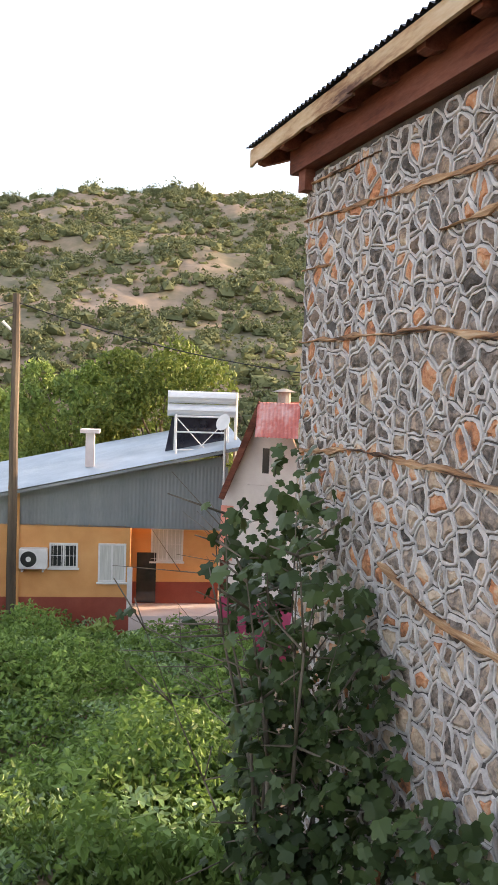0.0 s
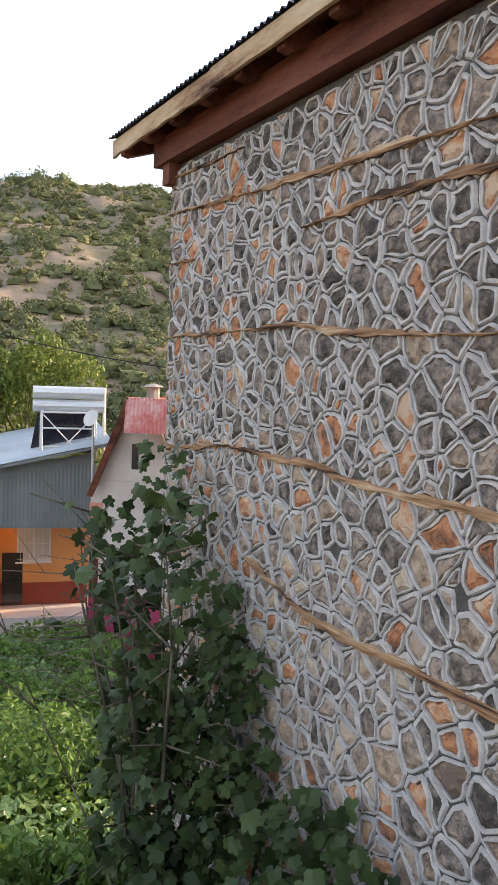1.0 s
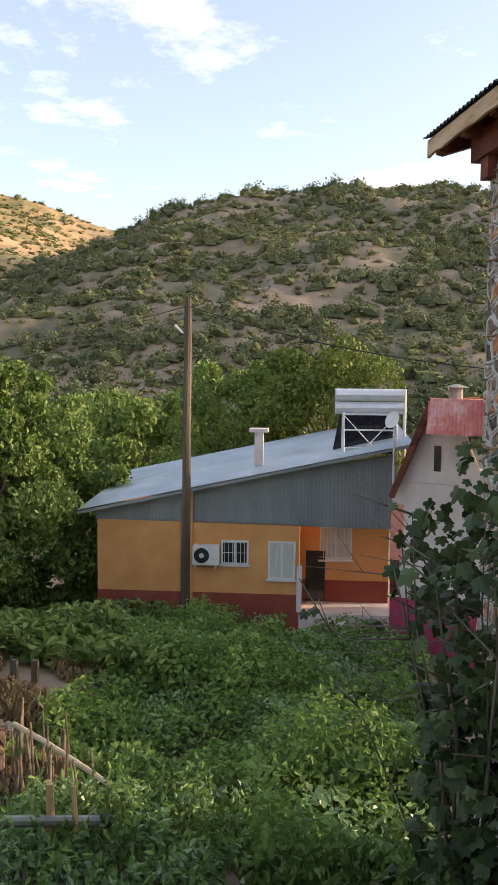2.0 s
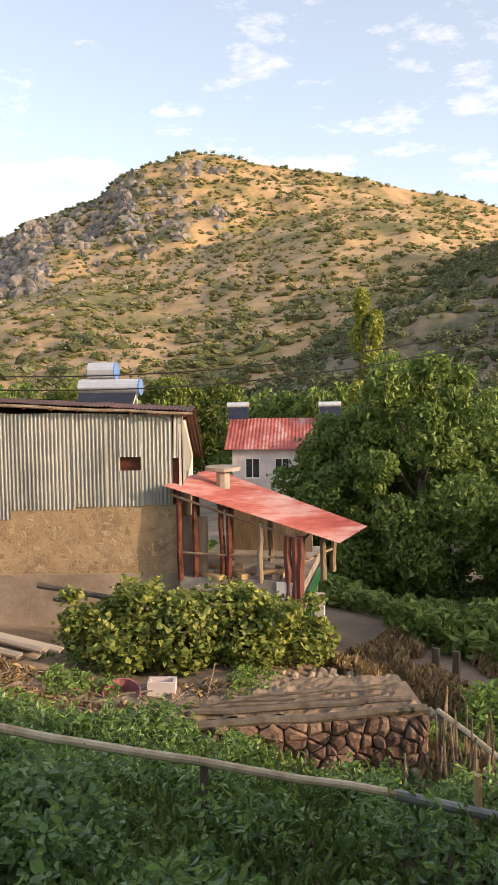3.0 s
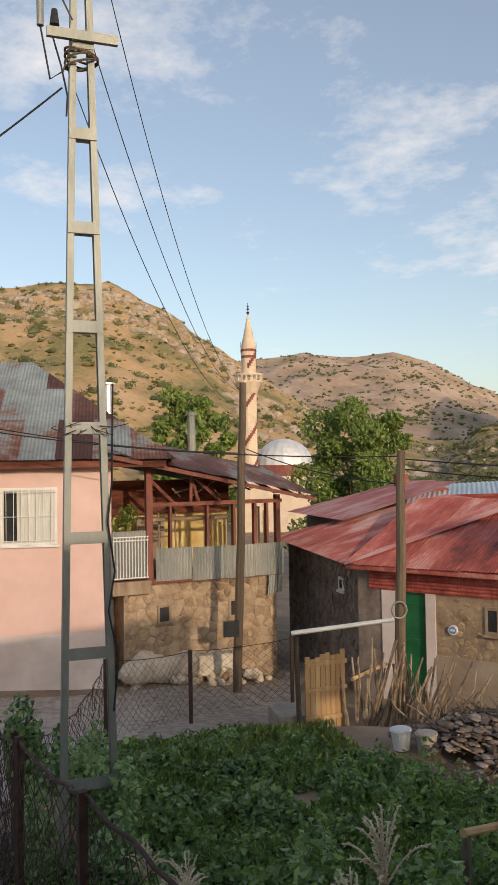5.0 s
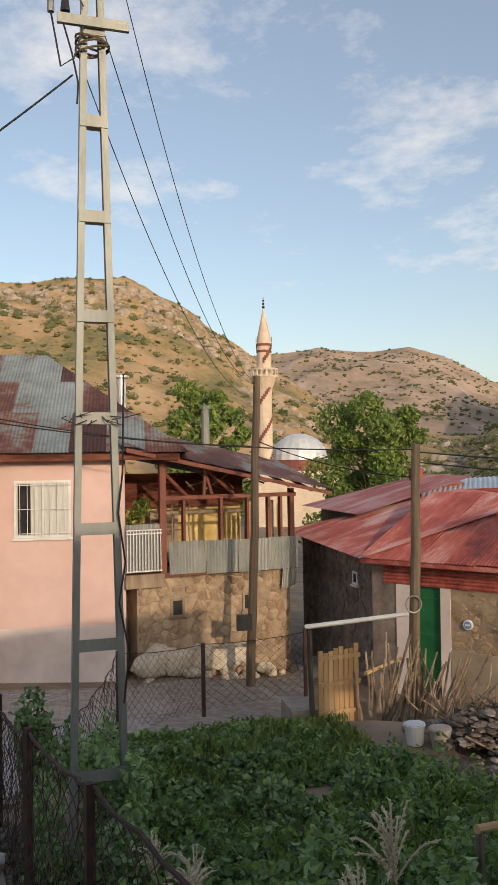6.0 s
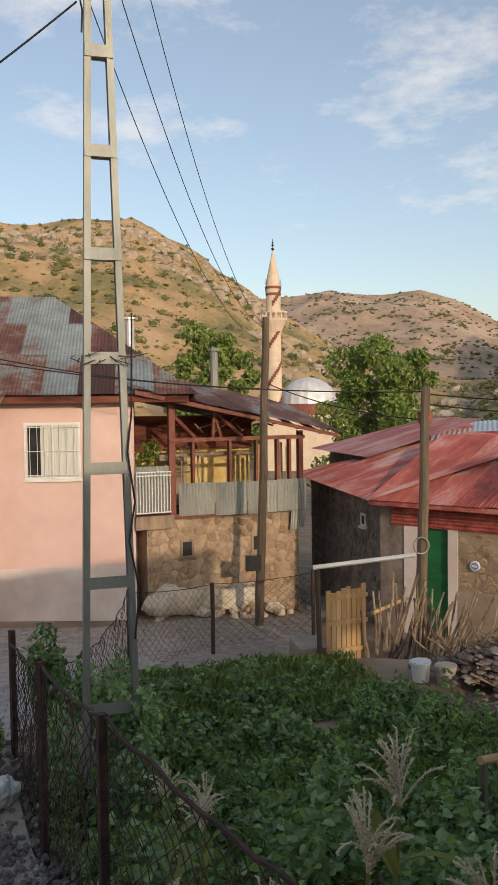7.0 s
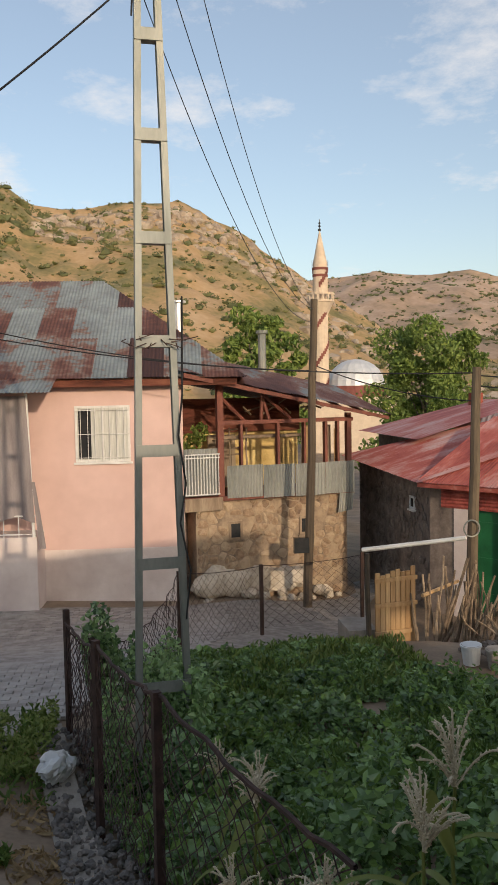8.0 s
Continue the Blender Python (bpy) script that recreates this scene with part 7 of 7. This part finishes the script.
for poly in cells_rw:
    p = inset(poly, 0.006)
    if len(p) < 3:
        continue
    bm = BM(); stone_cap(bm, wobble(rounded(p, 0.12), 0.06, 0.015), 0.07, rng_g.uniform(0.06, 0.13), rng_g, 0.025); part("stone", bm, STONE_RED, rw)
bm = BM(); rod(bm, (-1.3, 0.02, -0.22), (3.15, 0.02, -0.05), 0.07, 0.06, 8, 0.02, 8, rng_g); part("cap_timber", bm, BARK, rw, "rotting grey cap timber")
bm = BM(); rod(bm, (-0.3, 0.2, -0.06), (3.0, 0.25, 0.0), 0.05, 0.04, 7, 0.02, 8, rng_g); part("cap_timber", bm, BARK, rw)
soil = BM()
sv = [[soil.verts.new((-1.2 + 4.3 * i / 60, 0.08 + 1.35 * j / 18, -0.10 + 0.05 * noise.noise(Vector((i * 0.35, j * 0.4, 2))) + 0.035 * noise.noise(Vector((i * 1.1, j * 1.2, 7))))) for j in range(19)] for i in range(61)]
for i in range(60):
    for j in range(18):
        soil.faces.new((sv[i][j], sv[i + 1][j], sv[i + 1][j + 1], sv[i][j + 1]))
part("soil", soil, EARTH, rw, "loose brown soil behind the cap timber")
for i in range(3):
    bm = BM(); rod(bm, (0.3 + rng_g.uniform(-0.3, 0.5), 0.32 + i * 0.14, -0.05), (2.6 + rng_g.uniform(-0.6, 0.5), 0.5 + i * 0.22, -0.03), 0.026, 0.018, 6, 0.02, 6, rng_g); part("cap_pole", bm, BARK, rw)
for i, (u, z, s) in enumerate(((-0.1, -0.95, 0.22), (0.15, -1.05, 0.18), (2.9, -1.25, 0.2))):
    bm = BM(); rock(bm, (u, -0.15, z), s, rng_g, 2, (1, 0.7, 1)); solid("boulder", bm, ROCK, "pale boulder at the foot of the retaining wall", "boulder", RWM, "boulders at the wall")

st_m = BM()
for i in range(260):
    x, y = rng_g.gauss(-6.5, 0.7), rng_g.gauss(10.7, 0.5)
    rock(st_m, (x, y, ground_z(x, y) + 0.02 + 0.2 * math.exp(-((x + 6.5) ** 2 + (y - 10.7) ** 2) * 2)), rng_g.uniform(0.035, 0.13), rng_g)
tagged(solid("rubble", st_m, ROCK, "pale loose stones on the bank above the wall", "rubble"), kind="stuff")

# peeled pole railings across the near garden
rl = thing("pole_railing", "railing of peeled tree poles on short posts", "railing")
bm = BM(); rod(bm, (-7.05, 3.44, 1.62), (-3.7, 6.2, 0.80), 0.043, 0.037, 9, 0.012, 10, rng_g); part("long_pole", bm, BARKPOLE, rl)
bm = BM(); rod(bm, (-3.72, 6.18, 0.80), (-2.78, 6.87, 0.54), 0.05, 0.05, 10); part("pipe", bm, GALV, rl, "grey plastic pipe sleeve")
bm = BM(); rod(bm, (-2.80, 6.86, 0.545), (-2.72, 6.92, 0.52), 0.062, 0.062, 10); part("pipe_end", bm, CABLE, rl)
bm = BM(); rod(bm, (-6.58, 2.79, 1.72), (-7.3, 4.45, 1.50), 0.035, 0.03, 8, 0.01, 5, rng_g); part("cross_pole", bm, PLANK, rl)
for x, y, z in ((-6.6, 2.83, 1.70), (-7.25, 4.4, 1.50), (-3.18, 6.66, 0.95), (-5.0, 5.12, 1.1)):
    bm = BM(); rod(bm, (x, y, ground_z(x, y) - 0.2), (x, y, z), 0.04, 0.035, 7, 0.015, 3, rng_g); part("post", bm, PLANK if x > -4 else BARK, rl)
bm = BM(); rod(bm, (-3.0, 6.75, 0.9), (-2.8, 6.5, -0.2), 0.022, 0.02, 6); part("prop", bm, PLANK, rl)

# stakes and poles along the path to the orange house
for i in range(34):
    k = rng_g.random()
    x, y = -5.1 + 1.5 * k + rng_g.gauss(0, 0.12), 9.9 - 1.3 * k + rng_g.gauss(0, 0.3)
    z = ground_z(x, y)
    bm = BM(); rod(bm, (x, y, z - 0.1), (x + rng_g.uniform(-0.15, 0.15), y + rng_g.uniform(-0.1, 0.1), z + rng_g.uniform(0.5, 1.3)), rng_g.uniform(0.014, 0.035), 0.012, 6, 0.02, 3, rng_g)
    solid("stake", bm, STICK, "dry stick stake beside the sunken path", "stick", group="path stakes")
for a, b in (((-5.0, 9.6, 0.1), (-2.2, 8.2, -0.35)), ((-4.2, 9.2, -0.3), (-1.8, 8.6, -0.75)), ((-3.4, 7.8, -0.2), (-2.4, 9.3, -0.6))):
    bm = BM(); rod(bm, a, b, 0.035, 0.03, 7, 0.02, 5, rng_g); solid("fallen_pole", bm, BARKPOLE, "pale peeled pole lying along the path", "pole", group="fallen poles")
for x, y in ((-6.9, 13.4), (-6.6, 13.6)):
    bm = BM(); z = ground_z(x, y); box(bm, x - 0.06, x + 0.06, y - 0.04, y + 0.04, z - 0.2, z + 0.5); solid("marker_post", bm, POLEWOOD, "short grey wooden post beside the path", "post", group="path posts")

# ---- plants of the garden ----
rsg = np.random.RandomState(17)


def carpet(name, poly_test, xr, yr, count, size, mat_, label, height, seed, aspect=0.7, tilt=0.6, up=None, freq=0.9, cut=-0.25, fall=None):
    """Leafy growth over a stretch of ground, mounded and gapped."""
    rs = np.random.RandomState(seed)
    pts, sz = [], []
    tries = 0
    while len(pts) < count and tries < count * 8:
        tries += 1
        x, y = rs.uniform(*xr), rs.uniform(*yr)
        if not poly_test(x, y):
            continue
        d = noise.noise(Vector((x * freq, y * freq, seed))) + 0.4 * noise.noise(Vector((x * freq * 3, y * freq * 3, seed)))
        if d < cut:
            continue
        top = height * (0.25 + 1.0 * max(0, d + 0.25)) * (fall(x, y) if fall else 1)
        pts.append((x, y, ground_z(x, y) + top * rs.uniform(0.05, 1.0) ** 0.75))
        sz.append(size * rs.uniform(0.6, 1.4))
    me = leaves_mesh(name, pts, sz, mat_, tilt=tilt, aspect=aspect, rs=rs, up=up)
    return tagged(new(name, me), label, "plants", kind="stuff")


def garden_a(x, y):       # bean patch between fence and brush heap
    if x > -2.0 or x < -13.6:
        return False
    low = 0.75 + 0.34 * (-4 - x) * -1 if x > -6.2 else -0.05 - 0.24 * (-6.2 - x) * (1 if x > -9.5 else 0.2) + (0.3 if x < -10 else 0)
    low = max(low, 0.35) if x > -6 else low
    high = 4.0 if x > -10.9 else 2.7 + 0.45 * (x + 13.8)
    return low < y < high and math.hypot(x, y) > 3.0


def garden_b(x, y):       # weeds below the railing, up to the retaining wall
    return -11.0 < x < -1.6 and 3.0 < y < 9.2 and (y - 3.6) < 1.02 * (x + 11.2) and math.hypot(x, y) > 4.5 and not (y > 7.3 + 0.93 * (x + 7.6) and x < -5.2)


def garden_c(x, y):       # overgrown plot before the orange house
    return -9.0 < x < 0.3 and 6.5 < y < 21.2 and (y > 8.8 - 0.75 * (x + 2.2) if x < -1.5 else True) and (x > -5.5 or y > 16.5) and (0.5 - x) * 0.947 + (8 - y) * 0.322 * 1.0 > -3.5


low_far = lambda x, y: 1 - 0.62 * min(1, max(0, (-7.5 - x) / 3))
carpet("bean_plants", garden_a, (-13.6, -2), (-1, 4.2), 30000, 0.088, LEAF_DARK, "dense dark green bean plants covering the garden bed", 0.72, 1, 0.8, 0.5, freq=1.7, cut=-0.3, fall=low_far)
# paler leaves over the same mounds, so lit tops are put into the colour
carpet("bean_plants", garden_a, (-13.6, -2), (-1, 4.2), 9000, 0.08, LEAF_BRIGHT, "brighter top leaves of the bean plants, coloured as if lit", 0.84, 1, 0.75, 0.45, freq=1.7, fall=low_far)
carpet("weeds", garden_a, (-13.6, -2), (-1, 4.2), 5000, 0.10, GRASS, "thin upright shoots among the bean plants", 0.85, 41, 0.2, 0.5, 0.5, freq=1.2, cut=0.0, fall=low_far)
carpet("weeds", garden_b, (-11, -1.6), (3, 9.2), 26000, 0.09, LEAF_DARK, "dark green weeds below the pole railing", 0.6, 3, 0.45, 0.7, freq=1.4)
carpet("weeds", garden_b, (-11, -1.6), (3, 9.2), 12000, 0.085, LEAF_BRIGHT, "light green shoots rising among the weeds", 0.74, 3, 0.45, 0.5, freq=1.4)
carpet("weeds", garden_b, (-11, -1.6), (3, 9.2), 14000, 0.11, GRASS, "thin green grass among the weeds", 0.5, 4, 0.14, 0.5, 0.55)
carpet("weeds", garden_c, (-9, 0.3), (6.5, 21.2), 40000, 0.105, LEAF_BRIGHT, "bright green overgrowth before the orange house", 1.1, 5, 0.6, 0.6, freq=0.5)
carpet("weeds", garden_c, (-9, 0.3), (6.5, 21.2), 18000, 0.10, LEAF_DARK, "dark undergrowth before the orange house", 0.8, 6, 0.6, 0.6, freq=0.5)
FRESHGRASS = leaf_material("fresh_grass", (0.10, 0.17, 0.03), (0.36, 0.42, 0.14), 0.5, 0.35)
grass_t = lambda x, y: -14.2 < x < -10.4 and 0.4 < y < 3.8 and y > 0.5 + 0.5 * (-11 - x)
carpet("tall_grass", grass_t, (-14.2, -10.4), (0.4, 3.8), 3000, 0.15, FRESHGRASS, "tall green grass along the street fence", 0.2, 7, 0.07, 0.5, 0.65)
carpet("tall_grass", lambda x, y: garden_c(x, y) and y < 10.5, (-6, 0.3), (6.5, 10.5), 9000, 0.22, GRASS, "long bright grass at the garden edge", 0.5, 8, 0.07, 0.5, 0.6)
carpet("dry_grass", lambda x, y: True, (-7.2, -4.6), (9.6, 12.6), 5000, 0.2, DRYGRASS, "dry yellow grass on the bank", 0.3, 9, 0.06, 0.5, 0.6, freq=1.5)
carpet("tall_grass", lambda x, y: y < -0.9 - 0.1 * (-7 - x), (-11.2, -8.6), (-2.3, -1.0), 900, 0.10, GRASS, "weeds sprouting along the kerb", 0.22, 10, 0.15, 0.5, 0.5, freq=1.4)
carpet("tall_grass", lambda x, y: True, (-8.0, -6.2), (-2.3, -1.3), 1200, 0.10, GRASS, "low weeds growing in the gutter", 0.12, 11, 0.2, 0.5, 0.4, freq=2.0, cut=0.1)
carpet("dry_weeds", lambda x, y: y < 7.4 + 0.93 * (x + 7.6) + 2.2, (-11.5, -5.4), (5.6, 10.4), 5000, 0.13, DRYGRASS, "dry weeds and litter on the bank", 0.16, 21, 0.2, 0.6, 0.2, freq=1.3, cut=-0.1)
carpet("weeds", lambda x, y: y > 6.0, (-11.2, -5.4), (6.0, 10.2), 3500, 0.09, LEAF_BRIGHT, "green weeds sprouting among the litter", 0.3, 22, 0.5, 0.6, freq=1.1, cut=0.12)
carpet("dry_weeds", lambda x, y: y < -0.35 - 0.2 * (-5 - x), (-10.5, -4.6), (-2.6, -0.4), 1800, 0.11, DRYGRASS, "dry straw and litter beside the kerb", 0.08, 36, 0.15, 0.5, 0.15, freq=1.6, cut=-0.1)
carpet("tall_grass", lambda x, y: True, (-10.9, -9.2), (-2.0, -1.25), 1500, 0.09, FRESHGRASS, "green weeds round the fence corner", 0.42, 37, 0.25, 0.5, 0.4, freq=1.4, cut=-0.3)
tw = BM()
for i in range(260):
    x, y = rng_g.uniform(-10.8, -5.8), 0
    y = 8.0 + 0.93 * (x + 7.6) + rng_g.uniform(-0.2, 1.2)
    z = ground_z(x, y) + rng_g.uniform(0.01, 0.1)
    d = Vector((rng_g.gauss(0, 1), rng_g.gauss(0, 1), rng_g.gauss(0, 0.15))).normalized() * rng_g.uniform(0.1, 0.5)
    rod(tw, Vector((x, y, z)) - d, Vector((x, y, z)) + d, rng_g.uniform(0.005, 0.018), 0.005, 5, 0.02, 2, rng_g)
tagged(solid("twigs", tw, STICK, "dry twigs and sticks littering the bank", "twigs"), kind="stuff")
carpet("weeds", lambda x, y: True, (-5.8, -1.2), (10.2, 17.0), 5000, 0.13, LEAF_BRIGHT, "green weeds beyond the sunken path", 0.5, 33, 0.5, 0.6, freq=0.7, cut=-0.05)
carpet("dry_grass", lambda x, y: True, (-8.6, -4.6), (11.4, 16.5), 6000, 0.2, DRYGRASS, "dry yellow grass along the path", 0.28, 34, 0.06, 0.5, 0.6, freq=0.9, cut=0.0)
carpet("undergrowth", lambda x, y: y > 14.6 - 0.2 * (x + 7), (-9, -3), (14.0, 20), 6000, 0.20, LEAF_TREE, "dark bushes beyond the path", 1.0, 35, 0.6, 0.6, freq=0.5, cut=-0.2)
carpet("undergrowth", lambda x, y: math.hypot(x + 11, y - 13) > 3.2, (-18, -6.5), (14.5, 24), 9000, 0.24, LEAF_TREE, "dark undergrowth below the walnut trees", 0.9, 31, 0.6, 0.6, freq=0.4, cut=-0.4)
gv = lumps(np.random.RandomState(12), 14000, [(-10.6, 8.7, 0.35), (-10.1, 9.3, 0.55), (-9.5, 9.6, 0.5), (-9.0, 10.2, 0.5), (-8.4, 10.6, 0.35), (-9.9, 8.7, 0.25), (-9.2, 9.3, 0.25), (-8.5, 10.0, 0.15), (-8.0, 10.9, 0.1)], [(0.62, 0.62, 0.42), (0.7, 0.6, 0.62), (0.5, 0.6, 0.45), (0.7, 0.66, 0.6), (0.6, 0.5, 0.5), (0.7, 0.66, 0.4), (0.6, 0.6, 0.6), (0.7, 0.5, 0.4), (0.5, 0.6, 0.35)], 0.5)
LEAF_VINE = leaf_material("grape_leaf", (0.08, 0.14, 0.028), (0.38, 0.40, 0.10), lit=1.6)
rs_v = np.random.RandomState(44)
shoots = np.stack([rs_v.uniform(-11.0, -7.7, 26), np.zeros(26), np.zeros(26)], 1)
shoots[:, 1] = 9.55 + 0.72 * (shoots[:, 0] + 9.4) + rs_v.uniform(-0.45, 0.45, 26)
shoots[:, 2] = 0.72 - 0.12 * (shoots[:, 0] + 10) + rs_v.uniform(-0.35, 0.35, 26)
gv = np.concatenate([gv[:11000], lumps(rs_v, 3000, shoots, np.tile([0.22, 0.22, 0.16], (26, 1)), 0.1)])
vine = thing("grape_vine", "sprawling yellow-green grape vine over the bank", "vine")
ob = new("leaves", leaves_mesh("leaves", gv, np.random.RandomState(2).uniform(0.06, 0.13, 14000), LEAF_VINE, aspect=0.95, tilt=0.5)); ob.parent = vine
bm = BM()
for i in range(9):
    rod(bm, (-9.8 + rng_g.uniform(-0.6, 0.8), 9.3 + rng_g.uniform(-0.5, 0.6), -0.4), (-9.6 + rng_g.uniform(-1, 1.4), 9.5 + rng_g.uniform(-0.6, 1), 0.7), 0.025, 0.012, 6, 0.08, 4, rng_g)
part("stem", bm, BARK, vine)
# climbers on the pole and the fence
cl = lumps(np.random.RandomState(15), 4200, [(-9.35, -0.05, 1.3), (-9.5, 0.2, 0.8), (-9.9, -0.62, 1.45), (-8.6, 0.0, 0.7), (-10.2, 0.1, 0.9), (-11.2, 0.2, 0.6), (-8.9, -0.5, 1.1), (-9.75, -0.7, 1.75), (-9.2, 0.3, 1.25), (-10.6, -0.3, 1.1), (-8.2, 0.25, 1.0), (-12.4, 0.15, 0.6)], [(0.3, 0.22, 0.5)] * 12, 0.2)
cob = new("climbing_vine", leaves_mesh("climbing_vine", cl, 0.075, LEAF_DARK, aspect=0.9))
tagged(cob, "dark green climber growing up the fence mesh", "vine", kind="stuff")

TASSEL = leaf_material("corn_tassel", (0.60, 0.51, 0.35), (0.80, 0.72, 0.55), 0.8, 0.25)
CORNLEAF = leaf_material("corn_leaf", (0.13, 0.17, 0.035), (0.34, 0.36, 0.11), 0.55, 0.35, lit=2)


def corn(x, y, ztop, seed, lean=0.0, leaf=True, ts=1.0):
    rng = random.Random(seed)
    z0 = ground_z(x, y)
    t = thing("corn_plant", "ripening corn plant with a pale dry tassel", "corn", pose(x, y, z0), "corn plants")
    h = ztop - z0
    bm = BM(); rod(bm, (0, 0, -0.05), (lean * 0.6, 0, h - 0.34 * ts), 0.014, 0.007, 7, 0.01, 6, rng); part("stalk", bm, CORNLEAF, t)
    bm = BM()
    b0 = Vector((lean * 0.6, 0, h - 0.36 * ts))
    for i in range(19 if ts > 0.8 else 12):
        a = rng.uniform(0, 6.28)
        ln = (rng.uniform(0.16, 0.26) if i else 0.34) * ts
        sp = rng.uniform(0.25, 0.9) if i else 0.05
        base = b0 + Vector((0, 0, rng.uniform(0, 0.12) * ts)) if i else b0
        d = Vector((math.cos(a) * sp, math.sin(a) * sp, 1)).normalized()
        p = base
        steps = 9
        for s in range(steps):
            d = (d + Vector((0, 0, -0.13 * sp * s / 3))).normalized()
            q = p + d * ln / steps
            rod(bm, p, q, 0.0045, 0.004, 4)
            for _ in range(3):
                w_ = Vector((rng.gauss(0, 1), rng.gauss(0, 1), rng.gauss(0, 0.6))).normalized() * 0.013 * (1.4 if i == 0 else 1)
                m_ = p.lerp(q, rng.random())
                rod(bm, m_, m_ + w_ + d * 0.008, 0.0045, 0.002, 4)
            p = q
    part("tassel", bm, TASSEL, t, "pale dry branching tassel")
    for i in range(4 if leaf else 3):
        a = rng.uniform(0, 6.28)
        zb = h * (0.35 + 0.12 * i) if i < 4 else h - 0.5 * ts
        ln, wd = rng.uniform(0.35, 0.6), rng.uniform(0.018, 0.030)
        d = Vector((math.cos(a), math.sin(a), 1.3)).normalized()
        side = Vector((-math.sin(a), math.cos(a), 0))
        p = Vector((lean * 0.6 * zb / h, 0, zb))
        bm = BM()
        prev = None
        for s in range(11):
            k = s / 10
            w_ = wd * math.sin(math.pi * min(1, 0.15 + 0.85 * k)) ** 0.6
            nrm = d.cross(side)
            cur = [bm.verts.new(p + side * w_ + nrm * w_ * 0.5), bm.verts.new(p), bm.verts.new(p - side * w_ + nrm * w_ * 0.5)]
            if prev:
                bm.faces.new((prev[0], prev[1], cur[1], cur[0])); bm.faces.new((prev[1], prev[2], cur[2], cur[1]))
            prev = cur
            d = (d + Vector((0, 0, -0.26))).normalized()
            p = p + d * ln / 10
        part("leaf", bm, CORNLEAF, t, smooth=True)


corn(-3.70, 1.06, 3.24, 1)
corn(-3.50, 0.86, 3.10, 2)
corn(-3.22, 1.22, 3.0, 3)
corn(-3.62, 0.42, 2.62, 4, ts=0.8)
corn(-5.30, 0.45, 2.35, 5, ts=0.9)
corn(-4.10, 0.60, 2.45, 6, ts=0.8)
corn(-2.75, 1.45, 2.82, 7)
corn(-4.6, 0.25, 2.2, 8, ts=0.8)
corn(-4.4, 0.8, 2.2, 9, ts=0.8)
corn(-5.9, 0.55, 2.15, 10, ts=0.9)
corn(-6.6, 0.35, 1.95, 11, ts=0.9)
corn(-3.9, 0.30, 2.5, 12, ts=0.9)
# broad drooping top leaf beside the tallest tassel
bm = BM()
base = Vector((-3.72, 1.04, 2.62))
prev = None
for s in range(13):
    k = s / 12
    p = base + Vector((0.02, -0.16 * k, 0.40 * k - 0.16 * max(0, k - 0.72) ** 1.0 * 4))
    w_ = 0.036 * math.sin(math.pi * (0.12 + 0.78 * k)) ** 0.7
    cur = [bm.verts.new(p + Vector((0.03, w_, 0.01))), bm.verts.new(p), bm.verts.new(p + Vector((0.03, -w_, 0.01)))]
    if prev:
        bm.faces.new((prev[0], prev[1], cur[1], cur[0])); bm.faces.new((prev[1], prev[2], cur[2], cur[1]))
    prev = cur
solid("corn_leaf", bm, CORNLEAF, "broad yellowing corn leaf folded over", "leaf", smooth=True)

# ---- stones of the house wall, one by one ----
rest_g, rest_o, rest_b = BM(), BM(), BM()
count = 0
for cx, cz, pol in stone_jobs:
    kind_ = rng_s.random()
    pick = 1 if kind_ < (0.31 if cx < 1.8 else 0.19) else 2 if kind_ < (0.60 if cx < 0.35 else 0.38) else 0
    if cx < 4.7 and cz > 1.7 and count < 300 and (cx < 3.9 or cz > 2.6):
        bm = BM()
        stone_cap(bm, pol, 0.004, rng_s.uniform(0.004, 0.014), rng_s)
        part("stone", bm, (STONE_GREY, STONE_OCHRE, STONE_BEIGE)[pick], wall_st)
        count += 1
    else:
        stone_cap((rest_g, rest_o, rest_b)[pick], pol, 0.004, rng_s.uniform(0.004, 0.014), rng_s)
for b_, m_ in ((rest_g, STONE_GREY), (rest_o, STONE_OCHRE), (rest_b, STONE_BEIGE)):
    tagged(part("stonework", b_, m_, wall_st), kind="stuff")
